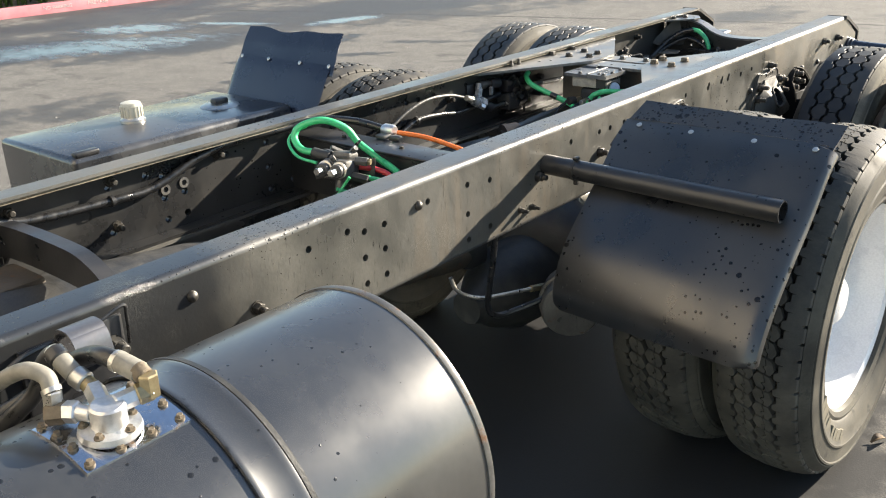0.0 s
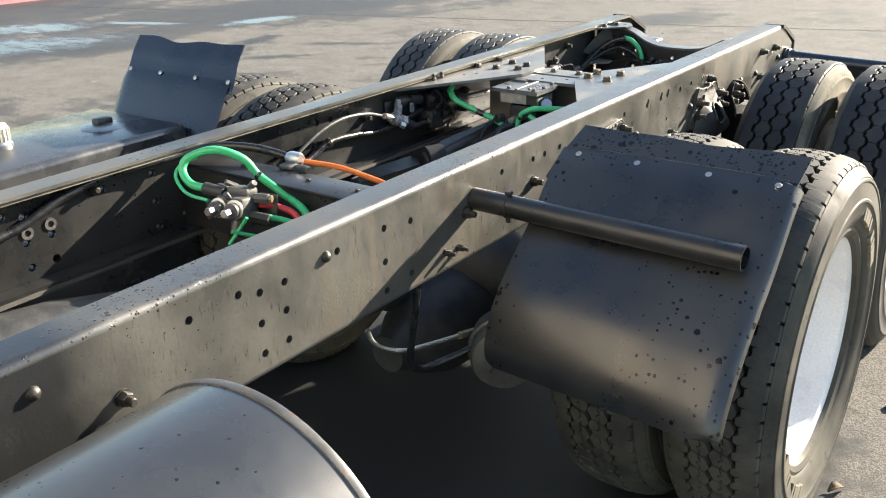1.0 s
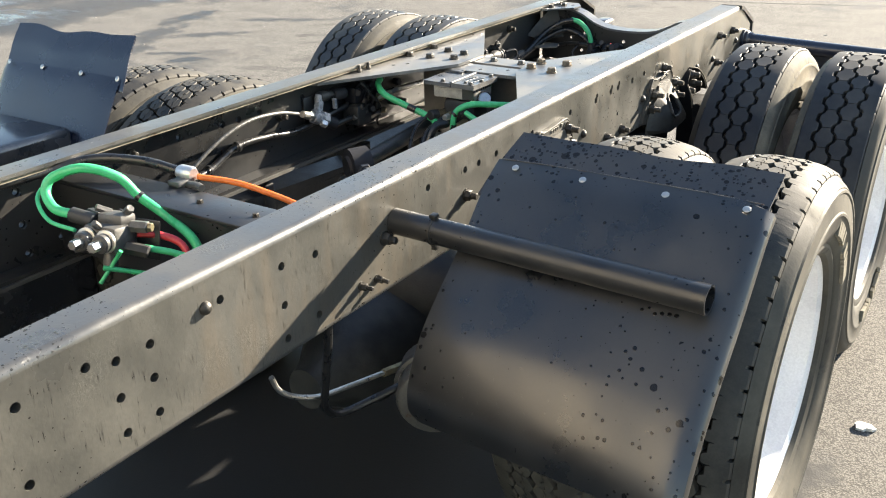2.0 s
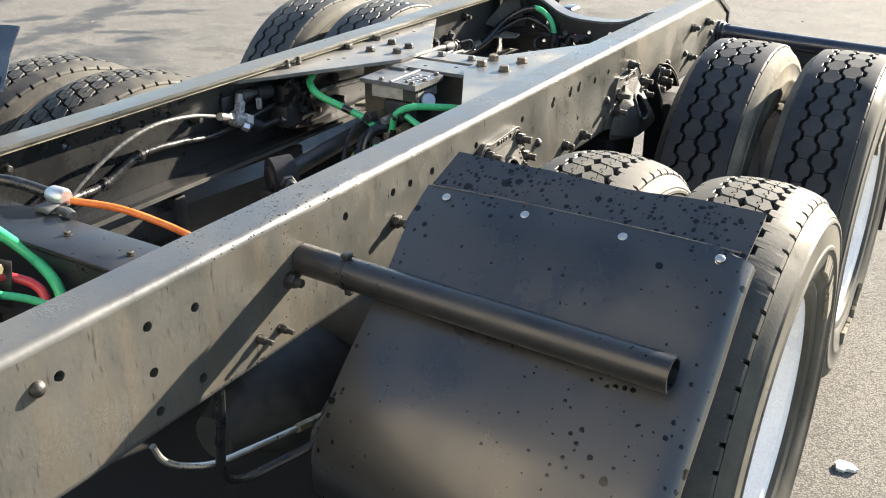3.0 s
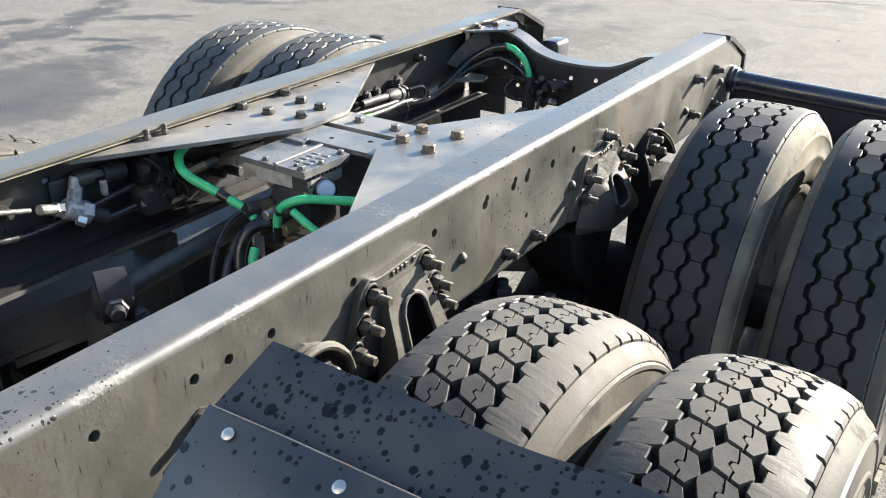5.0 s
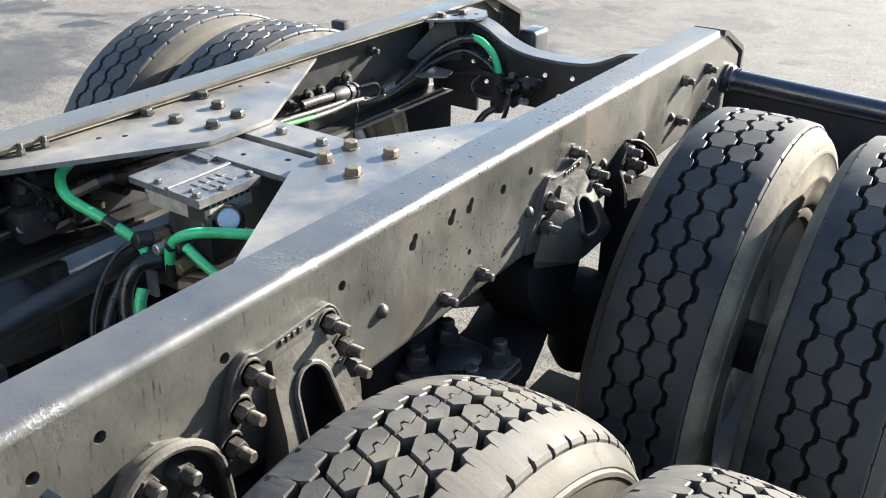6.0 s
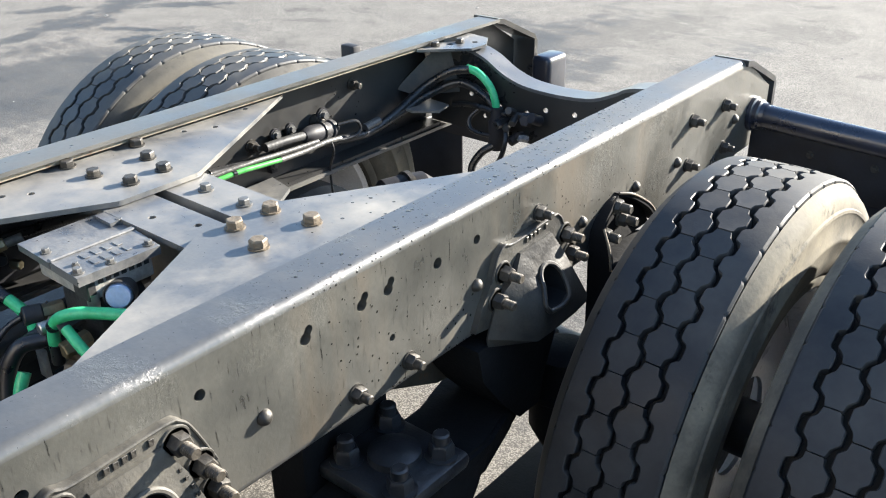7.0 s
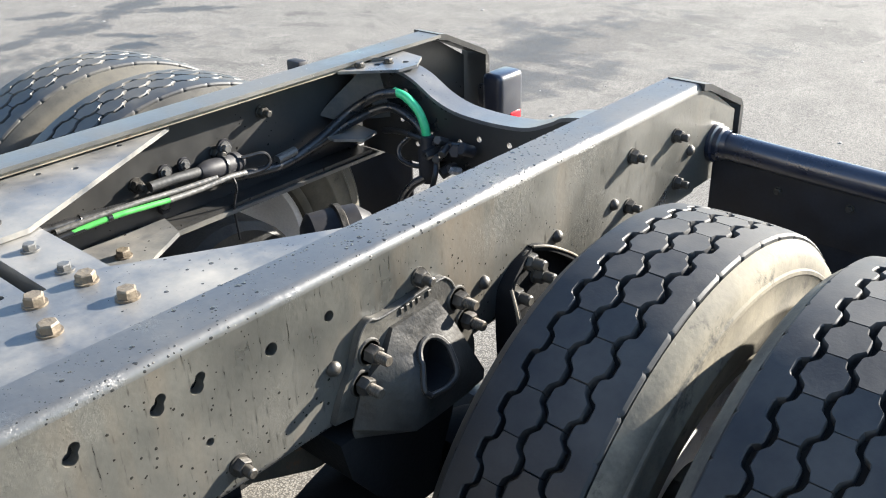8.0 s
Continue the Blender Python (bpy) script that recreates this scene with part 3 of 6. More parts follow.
face_east = Matrix(((0, 0, 1, 0), (1, 0, 0, 0), (0, 1, 0, 0), (0, 0, 0, 1)))
wording("NO PARKING", 0.085, Matrix.Translation((0.003, -0.22, 0.095)) @ face_east, kerb, "lettering")
wording("FIRE LANE", 0.085, Matrix.Translation((0.003, 0.52, 0.095)) @ face_east, kerb, "lettering")
bed = tagged(part("planting_bed", block(-3.4, -0.165, -9, 9, -0.1, 0.14), SOIL), "dark soil planting bed behind the kerb", "planting bed", kind="structure")
bed.matrix_basis = kerb_m
rng = random.Random(4)
verts, faces = [], []
for i in range(420):
    cx, cy = rng.uniform(-2.6, -0.35), rng.uniform(-7.5, 0.6)
    for k in range(9):
        a, ln, wd = rng.uniform(0, 6.283), rng.uniform(0.35, 0.75), rng.uniform(0.012, 0.022)
        out = rng.uniform(0.15, 0.45)
        d = Vector((math.cos(a), math.sin(a), 0))
        s = Vector((-d.y, d.x, 0)) * wd
        base = Vector((cx, cy, 0.13))
        q = [base + d * (out * t * t) + Vector((0, 0, ln * (t - 0.35 * t ** 3))) for t in (0, 0.4, 0.75, 1.0)]
        b0 = len(verts)
        for t, p in zip((1, 1, 0.7, 0.1), q):
            verts += [p - s * t, p + s * t]
        faces += [(b0 + 2 * j, b0 + 2 * j + 1, b0 + 2 * j + 3, b0 + 2 * j + 2) for j in range(3)]
me = bpy.data.meshes.new("strap_plants")
me.from_pydata(verts, [], faces)
me.materials.append(LEAF)
plants = tagged(new("strap_plants", me), "green strap-leaved plants growing behind the kerb", "plants", kind="stuff")
plants.matrix_basis = kerb_m

# ---- frame rails ----
TOP, BOT, OUT = 1.134, 0.868, 0.43
HOLES = [(2.336, 1.068), (2.458, 1.072), (2.513, 1.056), (2.582, 1.054), (2.51, 0.989), (2.58, 0.991), (2.511, 0.921), (2.58, 0.923), (2.744, 1.066),
         (2.906, 1.067), (3.005, 1.055), (2.905, 0.984), (3.003, 0.92), (2.33, 0.935), (2.906, 0.91), (3.414, 1.068), (3.58, 1.063), (3.646, 1.062),
         (3.735, 1.062), (3.934, 1.065), (4.177, 1.066), (4.361, 1.06), (4.477, 1.063), (4.536, 1.064), (4.656, 1.061), (4.762, 1.064), (4.541, 0.974)]


def rail(side, label):
    t = thing("frame_rail", label, "frame rail", "frame rails")
    s = side
    mats = RAIL if s > 0 else RAIL_FAR
    holes = []
    for i, (y, z) in enumerate(HOLES):
        big = 4.3 < y < 4.7 and z > 1.0
        holes.append(ring(y, z, 0.0065 if y == 4.541 else 0.0105 if big else 0.009, 14, 1.0))
        if big and y < 4.6:
            # two drillings that run into each other
            up, small = 0.0125, 0.0078
            low = [(y + 0.0105 * math.cos(a), z + 0.0105 * math.sin(a)) for a in (math.pi / 3 + 0.75 + (2 * math.pi - 1.5) * k / 12 for k in range(13))]
            top = [(y + 0.0072 + small * math.cos(a), z + up + small * math.sin(a)) for a in (math.pi / 3 - 2.0 + 4.0 * k / 8 for k in range(9))]
            holes[-1] = low + top
    r = 0.016
    web = outline([(-1.2, BOT + r), (5.87, BOT + r), (6.05, BOT + r), (6.05, 1.03), (5.9, TOP - r), (-1.2, TOP - r)], holes, s * (OUT - 0.017), s * OUT, "x")
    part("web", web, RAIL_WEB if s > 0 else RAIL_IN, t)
    # flanges with a rolled corner to the web
    for name, z0, sz in (("top_flange", TOP, -1), ("bottom_flange", BOT, 1)):
        bm = bmesh.new()
        arc = [(OUT - r + r * math.sin(a), z0 + sz * (r - r * math.cos(a))) for a in (math.pi / 2 * k / 6 for k in range(7))]
        prof = [(0.342, z0)] + arc + [(OUT - 0.009, z0 + sz * r), (OUT - 0.016, z0 + sz * 0.009), (0.342, z0 + sz * 0.009)]
        ends = []
        for y in (-1.2, 5.875):
            ends.append([bm.verts.new((s * u, y, z)) for u, z in prof])
        n = len(prof)
        for k in range(n):
            bm.faces.new((ends[0][k], ends[0][(k + 1) % n], ends[1][(k + 1) % n], ends[1][k]))
        for e in ends:
            bm.faces.new(e)
        part(name, bm, mats, t)
        b2 = block(s * 0.349 if s > 0 else -(OUT - 0.018), s * (OUT - 0.018) if s > 0 else -0.349, -1.2, 5.6, *sorted((z0 + sz * 0.0105, z0 + sz * 0.0195)))
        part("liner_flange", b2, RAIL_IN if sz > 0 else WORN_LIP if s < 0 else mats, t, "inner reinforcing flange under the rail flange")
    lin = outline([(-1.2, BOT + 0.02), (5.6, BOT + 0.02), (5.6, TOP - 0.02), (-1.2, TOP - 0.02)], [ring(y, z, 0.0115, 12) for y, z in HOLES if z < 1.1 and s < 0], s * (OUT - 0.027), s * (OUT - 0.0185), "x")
    part("liner_web", lin, RAIL_IN, t, "inner reinforcing web, dark paint with shade in its colour")
    # tapered tail: a closing strip round the cut end of the channel
    bm = bmesh.new()
    edge = [(5.87, TOP + 0.002), (5.9, TOP - 0.004), (6.07, 1.052), (6.085, 1.03), (6.085, 0.86)]
    outer = []
    for y, z in edge:
        for dz in (0, -0.016):
            yy = y - (0.0 if z > 1.04 else 0.016) if dz else y
            outer.append([bm.verts.new((s * u, yy, z + (dz if z > 1.04 else 0))) for u in (0.345, OUT + 0.006)])
    for k in range(0, len(outer) - 2, 2):
        a, b, c, d = outer[k], outer[k + 2], outer[k + 3], outer[k + 1]
        bm.faces.new((a[0], a[1], b[1], b[0]))
        bm.faces.new((d[0], d[1], c[1], c[0]))
        bm.faces.new((a[0], b[0], c[0], d[0]))
        bm.faces.new((a[1], b[1], c[1], d[1]))
    for k in (0, len(outer) - 2):
        bm.faces.new((outer[k][0], outer[k][1], outer[k + 1][1], outer[k + 1][0]))
    part("end_cap", bm, STEEL_BLACK if s > 0 else RAIL_IN, t, "black tapered closing strip at the tail")
    return t


near_rail = rail(1, "black painted steel frame rail with drilled web and water drops")
far_rail = rail(-1, "black painted steel frame rail, inner side in shade")

STUD = finish(hexbolt(0.0145, 0.014, 0.017, 0.016, 0.0085), "bolt", DARK_BOLT)
DOME = finish(hexbolt(0.013, 0.012, 0.0, dome=True), "rivet", DARK_BOLT)
BIGB = finish(hexbolt(0.0165, 0.017, 0.0195, 0.022, 0.0105), "bolt", CAST)
for y, z in [(2.176, 0.985), (3.236, 1.005), (3.144, 0.926), (3.201, 0.92), (3.582, 0.997), (4.453, 0.915), (4.578, 0.912), (4.949, 1.049), (5.586, 1.055), (5.764, 1.047), (5.784, 0.931), (5.581, 0.946)]:
    shared("bolt", STUD, near_rail, Matrix.Translation((OUT, y, z)) @ Matrix.Rotation(y * 7, 4, "X") @ Matrix.Diagonal((1.0, *((0.6, 0.6) if 3.1 < y < 3.21 else (1.0, 1.0)), 1.0)))
for y, z in [(2.022, 1.07), (2.707, 1.066), (4.273, 0.975), (4.76, 0.975), (5.11, 0.969), (5.328, 0.974), (5.525, 0.969), (5.837, 0.991)]:
    shared("rivet", DOME, near_rail, Matrix.Translation((OUT, y, z)))
for y, z in [(2.049, 1.079), (2.343, 1.085), (2.343, 0.95), (2.71, 1.075), (3.238, 1.07), (3.82, 1.03), (4.95, 0.99), (5.16, 1.0), (5.3, 1.06)]:
    shared("bolt", STUD, far_rail, Matrix.Translation((-OUT + 0.028, y, z)))

WASHER = finish(lathe([(0.0085, 0.0), (0.0165, 0.0), (0.0165, 0.003), (0.0085, 0.003)], 20, None, None, True), "washer", DIECAST)
for y, z in [(2.515, 1.013), (2.58, 1.018)]:
    shared("washer", WASHER, far_rail, Matrix.Translation((-OUT + 0.0275, y, z)))


# ---- cross members ----
def gusset(side):
    t = thing("gusset_plate", "grey bolted gusset plate between rail and cross member", "gusset plate", "gusset plates")
    pts = [(0.395, 3.96), (0.365, 3.97), (0.115, 4.415), (0.112, 4.425), (0.112, 4.588), (0.115, 4.598), (0.364, 5.03), (0.395, 5.03)]
    hs = [ring(0.30, 4.30, 0.007, 10), ring(0.27, 4.34, 0.007, 10), ring(0.33, 4.72, 0.007, 10), ring(0.3, 4.78, 0.007, 10), ring(0.345, 4.9, 0.007, 10)] if side < 0 else []
    part("plate", outline([(side * u, v) for u, v in pts], [[(side * u, v) for u, v in h] for h in hs], 1.098, 1.108, "z"), PLATE, t)
    # shelf plate low on the rail web
    low = [(0.395, 4.55), (0.2, 4.66), (0.17, 4.75), (0.31, 4.98), (0.395, 5.0)]
    part("lower_plate", outline([(side * u, v) for u, v in low], [], 0.885, 0.895, "z"), PLATE, t)
    for u, v in ((0.27, 4.72), (0.3, 4.84)):
        shared("bolt", RUST_HEX, t, Matrix.Translation((side * u, v, 0.895)) @ UP)
    spots = [(0.14, 4.477), (0.136, 4.558), (0.228, 4.453), (0.227, 4.57)] if side > 0 else [(0.338, 4.453), (0.335, 4.607), (0.254, 4.578), (0.255, 4.459), (0.169, 4.482), (0.176, 4.56)]
    for i, (u, v) in enumerate(spots):
        shared("bolt", RUST_HEX if side > 0 else DARK_HEX, t, Matrix.Translation((side * u, v, 1.108)) @ UP @ Matrix.Rotation(i * 0.7, 4, "X"))
    if side < 0:
        for v in (4.156, 4.207):
            shared("stud", STUDLET, t, Matrix.Translation((-0.338, v, 1.108)) @ UP)
    return t


RUST_HEX = finish(hexbolt(0.0152, 0.0135, 0.018), "bolt", RUSTY)
DARK_HEX = finish(hexbolt(0.0138, 0.012, 0.017), "bolt", DARK_BOLT)
DULL_HEX = finish(hexbolt(0.011, 0.01, 0.015), "bolt", DIECAST)
STUDLET = finish(hexbolt(0.009, 0.012, 0.0, 0.012, 0.005), "stud", DARK_BOLT)
gusset(1), gusset(-1)

xm = thing("cross_member", "grey twin-channel cross member bolted under the gussets", "cross member", "cross members")
hs = [ring(-0.03, 4.43, 0.007, 10), ring(0.06, 4.46, 0.007, 10)]
part("front_channel", outline([(-0.3, 4.392), (0.3, 4.392), (0.3, 4.492), (-0.3, 4.492)], hs, 1.085, 1.096, "z", block(-0.3, 0.3, 4.482, 4.492, 0.9, 1.085)), PLATE, xm)
part("rear_channel", outline([(-0.3, 4.518), (0.3, 4.518), (0.3, 4.617), (-0.3, 4.617)], [], 1.085, 1.096, "z", block(-0.3, 0.3, 4.518, 4.528, 0.9, 1.085)), PLATE, xm)
for u in (-0.055, 0.055):
    shared("bolt", DULL_HEX, xm, Matrix.Translation((u, 4.565, 1.096)) @ UP)

xm2 = thing("cross_member", "dark channel cross member carrying the air valve", "cross member", "cross members")
bm = block(-0.402, 0.402, 3.0, 3.115, 1.066, 1.076, 0.003)
block(-0.402, 0.402, 3.0, 3.01, 0.9, 1.066, 0, 1, bm)
block(-0.402, 0.402, 3.0, 3.115, 0.89, 0.9, 0, 1, bm)
part("channel", bm, STEEL_BLACK, xm2)
for u in (-0.2, 0.05, 0.22):
    shared("bolt", DARK_HEX, xm2, Matrix.Translation((u, 3.06, 1.076)) @ UP @ Matrix.Scale(0.5, 4))

# arched front cross member over the gearbox
xm3 = thing("cross_member", "grey arched cross member over the gearbox tail", "cross member", "cross members")
bm = bmesh.new()
arch = [(-0.4, 1.03), (-0.34, 1.075), (-0.22, 1.09), (0.0, 1.09), (0.08, 1.078), (0.15, 1.045), (0.22, 0.985), (0.27, 0.91), (0.3, 0.82)]
line = curve_points([(u, 0, z) for u, z in arch], 5)
rows = []
for p in line:
    rows.append([bm.verts.new((p.x, y, p.z - d)) for y, d in ((1.982, 0.0), (2.02, 0.0), (2.02, 0.085), (2.012, 0.085), (2.012, 0.009), (1.989, 0.009), (1.989, 0.085), (1.982, 0.085))])
for a, b in zip(rows, rows[1:]):
    for k in range(8):
        bm.faces.new((a[k], a[(k + 1) % 8], b[(k + 1) % 8], b[k]))
bm.faces.new(rows[0]), bm.faces.new(rows[-1])
part("arch", bm, STEEL_BLACK, xm3)

# rear saddle cross member
xm4 = thing("cross_member", "black dished rear cross member with drilled web", "cross member", "cross members")
dish = [(-0.40, 1.112), (-0.28, 1.112), (-0.21, 1.095), (-0.145, 1.06), (-0.08, 1.04), (0.0, 1.034), (0.08, 1.036), (0.145, 1.045), (0.205, 1.07), (0.25, 1.09), (0.4, 1.112)]
line = curve_points([(u, 0, z) for u, z in dish], 4)
bm = bmesh.new()
rows = [[bm.verts.new((p.x, y, p.z - d)) for y, d in ((5.62, 0.0), (5.69, 0.0), (5.69, 0.009), (5.62, 0.009))] for p in line]
for a, b in zip(rows, rows[1:]):
    for k in range(4):
        bm.faces.new((a[k], a[(k + 1) % 4], b[(k + 1) % 4], b[k]))
bm.faces.new(rows[0]), bm.faces.new(rows[-1])
part("top_flange", bm, PLATE, xm4, "grey dished top flange")
hs = [ring(u, z, 0.0075, 10) for u, z in ((-0.235, 1.06), (-0.185, 1.01), (-0.25, 0.985), (-0.15, 0.965), (-0.06, 0.965), (-0.06, 0.935), (0.0, 0.985), (0.09, 0.99), (0.15, 0.95), (-0.2, 0.93), (0.05, 0.93))]
poly = [(p.x, p.z - 0.009) for p in line] + [(0.4, 0.88), (-0.4, 0.88)]
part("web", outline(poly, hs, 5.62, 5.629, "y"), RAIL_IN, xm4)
part("corner_plate", outline([(-0.39, 5.53), (-0.345, 5.5), (-0.235, 5.6), (-0.23, 5.66), (-0.27, 5.72), (-0.39, 5.74)], [ring(-0.31, 5.6, 0.009, 10), ring(-0.27, 5.66, 0.009, 10)], 1.1125, 1.1195, "z"), PLATE, xm4)
brace = outline([(5.45, 0.97), (5.48, 1.0), (5.6, 1.1), (5.63, 1.1), (5.63, 0.95), (5.5, 0.95)], [ring(5.575, 0.985, 0.012, 10)], -0.004, 0.004, "x")
moved(brace, Matrix.Translation((-0.31, 5.62, 0)) @ Matrix.Rotation(radians(-38), 4, "Z") @ Matrix.Rotation(radians(-14), 4, "Y") @ Matrix.Translation((0.25, -5.62, 0)))
part("brace", brace, CAST, xm4, "dusty triangular brace with one hole")
part("bracket_wing", outline([(-0.385, 5.46), (-0.33, 5.455), (-0.27, 5.5), (-0.285, 5.56), (-0.385, 5.57)], [], 0.955, 0.962, "z"), PLATE, xm4, "pale dusty bracket wing")
for u, v in ((-0.3, 5.63), (-0.33, 5.56)):
    shared("bolt", DARK_HEX, xm4, Matrix.Translation((u, v, 1.1195)) @ UP @ Matrix.Scale(0.8, 4))


# ---- wheels ----
RT, ZC = 0.557, 0.541


def at_tread(th, x, r):
    return Vector((x, -math.sin(th) * r, math.cos(th) * r))


WEAR = random.Random(17)


def tread_block(bm, poly, r0, r1, fall=0.004, wide=1.0, along=0.94, across=0.94):
    """A rubber block: outline in (angle, x), from r0 up to r1, slightly smaller on top."""
    r1 -= WEAR.uniform(0.0, 0.0012)
    along, across = along - WEAR.uniform(0.0, 0.03), across - WEAR.uniform(0.0, 0.03)
    poly = [(u + WEAR.uniform(-0.0006, 0.0006), (x + WEAR.uniform(-0.0005, 0.0005)) * wide) for u, x in poly]
    cu = sum(p[0] for p in poly) / len(poly)
    cx = sum(p[1] for p in poly) / len(poly)
    def drop(x):
        return fall * (abs(x) / (0.112 * wide)) ** 2.6
    lo = [bm.verts.new(at_tread(u, x, r0 - drop(x))) for u, x in poly]
    md = [bm.verts.new(at_tread(u, x, r1 - 0.003 - drop(x))) for u, x in poly]
    hi = [bm.verts.new(at_tread(cu + (u - cu) * along, cx + (x - cx) * across, r1 - drop(x))) for u, x in poly]
    n = len(poly)
    for k in range(n):
        j = (k + 1) % n
        bm.faces.new((lo[k], lo[j], md[j], md[k]))
        bm.faces.new((md[k], md[j], hi[j], hi[k]))
    bm.faces.new(hi)


def shoulder(bm, s, inner, outer, r0, fall, wide, n):
    """A closed rubber rib at the tread's edge; inner and outer give its edges at each angle."""
    rows = []
    for i in range(n):
        th = 2 * math.pi * i / n
        a, b = inner(th) * wide, outer(th) * wide
        prof = [(a, r0), (a, RT - 0.0025), (a + 0.002, RT - 0.0005), (a * 0.5 + b * 0.5, RT), (b - 0.004, RT - 0.0005), (b, RT - 0.004), (b, r0)]
        rows.append([bm.verts.new(at_tread(th, s * x, r - fall * (abs(x) / (0.112 * wide)) ** 2.6)) for x, r in prof])
    for i in range(n):
        p, q = rows[i], rows[(i + 1) % n]
        for k in range(len(p) - 1):
            bm.faces.new((p[k], p[k + 1], q[k + 1], q[k]))


def wave(th, n, shift, lo, hi, duty=0.5):
    """A trapezoid wave between lo and hi, n times round."""
    t = (th * n / (2 * math.pi) + shift) % 1.0
    d = abs(t - 0.5) * 2
    f = min(1.0, max(0.0, (d - (1 - duty)) / 0.22 + 0.5))
    return lo + (hi - lo) * f


def nick(th, n, shift, width):
    """1 inside a short cut, n times round, else 0."""
    return 1.0 if abs((th * n / (2 * math.pi) + shift) % 1.0 - 0.5) < width / 2 else 0.0


def tread_highway():
    """Worn rib tread: two rows of hexagons between zigzag shoulder ribs."""
    bm = bmesh.new()
    n, r0, r1 = 49, RT - 0.02, RT
    p = 2 * math.pi / n
    for i in range(n):
        for row in range(2):
            c, x0 = (i + 0.5 * row) * p, (-0.0287, 0.0287)[row]
            w, g = 0.0303, 0.4955 * p
            side = [(-g, 0.46), (-0.96 * g, 0.51), (-0.72 * g, 0.56), (-0.62 * g, 0.61), (-0.38 * g, 0.93), (-0.3 * g, 0.985), (0.3 * g, 1.0), (0.38 * g, 0.94), (0.62 * g, 0.62), (0.72 * g, 0.57), (0.96 * g, 0.51), (g, 0.46)]
            tread_block(bm, [(c + u, x0 - k * w) for u, k in side] + [(c + u, x0 + k * w) for u, k in reversed(side)], r0, r1, 0.006, 0.94, 0.99, 0.955)
    for s in (-1, 1):
        shoulder(bm, s, lambda th: wave(th, n, 0.0 if s > 0 else 0.5, 0.0705, 0.0557, 0.5), lambda th: 0.111 - 0.003 * nick(th, n, 0.2, 0.05), r0, 0.006, 0.94, n * 14)
    return bm


def tread_drive():
    """Lug tread: two rows of hexagonal blocks, each split by a bent sipe, and nicked shoulders."""
    bm = bmesh.new()
    n, r0, r1 = 68, RT - 0.02, RT
    p = 2 * math.pi / n
    for i in range(n):
        for row in range(2):
            c, x0, w = (i + 0.5 * row) * p, (-0.0268, 0.0268)[row], 0.0272
            g = 0.45 * p
            cut = [(g, 0.16), (0.5 * g, 0.2), (0.3 * g, -0.1), (0.0, -0.06), (-0.12 * g, 0.2), (-0.45 * g, 0.16), (-g, 0.02)]
            left = [(-g, -0.62), (-0.15 * g, -1.0), (0.15 * g, -1.0), (g, -0.62)]
            right = [(g, 0.62), (0.15 * g, 1.0), (-0.15 * g, 1.0), (-g, 0.62)]
            e = 0.045
            for poly in (left + [(u, k - e) for u, k in cut], right + [(u, k + e) for u, k in reversed(cut)]):
                tread_block(bm, [(c + u + 0.42 * g * k, x0 + k * w) for u, k in poly], r0, r1, 0.022, 1.05, 0.965, 0.965)
    for s in (-1, 1):
        shoulder(bm, s, lambda th: wave(th, n, 0.0 if s > 0 else 0.5, 0.0625, 0.052, 0.45) + 0.011 * nick(th, n, 0.22 if s > 0 else 0.72, 0.035), lambda th: 0.112 - 0.009 * nick(th, n, 0.6, 0.17), r0, 0.022, 1.05, n * 32)
    return bm


def carcass(fall, wide):
    """Casing from bead to bead, with rings moulded in the sidewall."""
    half = [(0.328, 0.108), (0.335, 0.121), (0.35, 0.128), (0.36, 0.126), (0.366, 0.132), (0.40, 0.144), (0.43, 0.149), (0.434, 0.152), (0.44, 0.152), (0.444, 0.149), (0.465, 0.147)]
    edge = 0.112 * wide
    rise = RT - 0.011 - fall
    half += [(0.487, 0.1455), (0.491, 0.148), (0.497, 0.147), (0.5, 0.142)]
    if wide < 1.0:
        half = [(r, min(h, 0.112) + 0.75 * max(0.0, h - 0.112)) for r, h in half]
    half += [(rise - 0.021, edge + 0.025), (rise - 0.012, edge + 0.018), (rise - 0.004, edge + 0.008), (rise + 0.003, edge + 0.001), (rise - 0.006, edge - 0.004)]
    floor = [(RT - 0.019 - fall * abs(u) ** 2.6, u * edge * 0.985) for u in (-1.0, -0.75, -0.4, 0.0, 0.4, 0.75, 1.0)]
    return lathe([(r, -h) for r, h in half], 96), lathe([(r, h) for r, h in half], 96), lathe(floor, 96)


def wheel(name, x, y, tread_me, kind, minus, plus, outer_face, label, group):
    """outer_face: +1 where the dish of the disc looks to +x."""
    t = thing(name, label, "wheel", group)
    t.matrix_basis = Matrix.Translation((x, y, ZC)) @ Matrix.Rotation(y * 3.1 + x * 2.3, 4, "X")
    ty = new("tyre", CASES[kind, minus][0])
    ty.parent = t
    for nm, me in (("tread", tread_me), ("tread_base", CASES[kind]), ("sidewall", CASES[kind, plus][1])):
        tr = new(nm, me)
        tr.parent = ty
    for k in range(2 if outer_face and x > 0 else 0):
        for j in range(9):
            if j == 4:
                continue
            shared("raised_lettering", LETTERBAR[j % 3], ty, Matrix.Rotation(k * math.pi + 0.095 * j, 4, "X"))
    rim = new("rim", RIM_OUT if outer_face else RIM_IN)
    rim.parent = t
    if x < 0:
        rim.matrix_basis = Matrix.Rotation(math.pi, 4, "Z")
    if outer_face:
        for k in range(10):
            a = 2 * math.pi * k / 10
            nut = shared("wheel_nut", WHEEL_NUT, rim, Matrix.Translation((-0.035, 0.143 * math.cos(a), 0.143 * math.sin(a))))
    return t


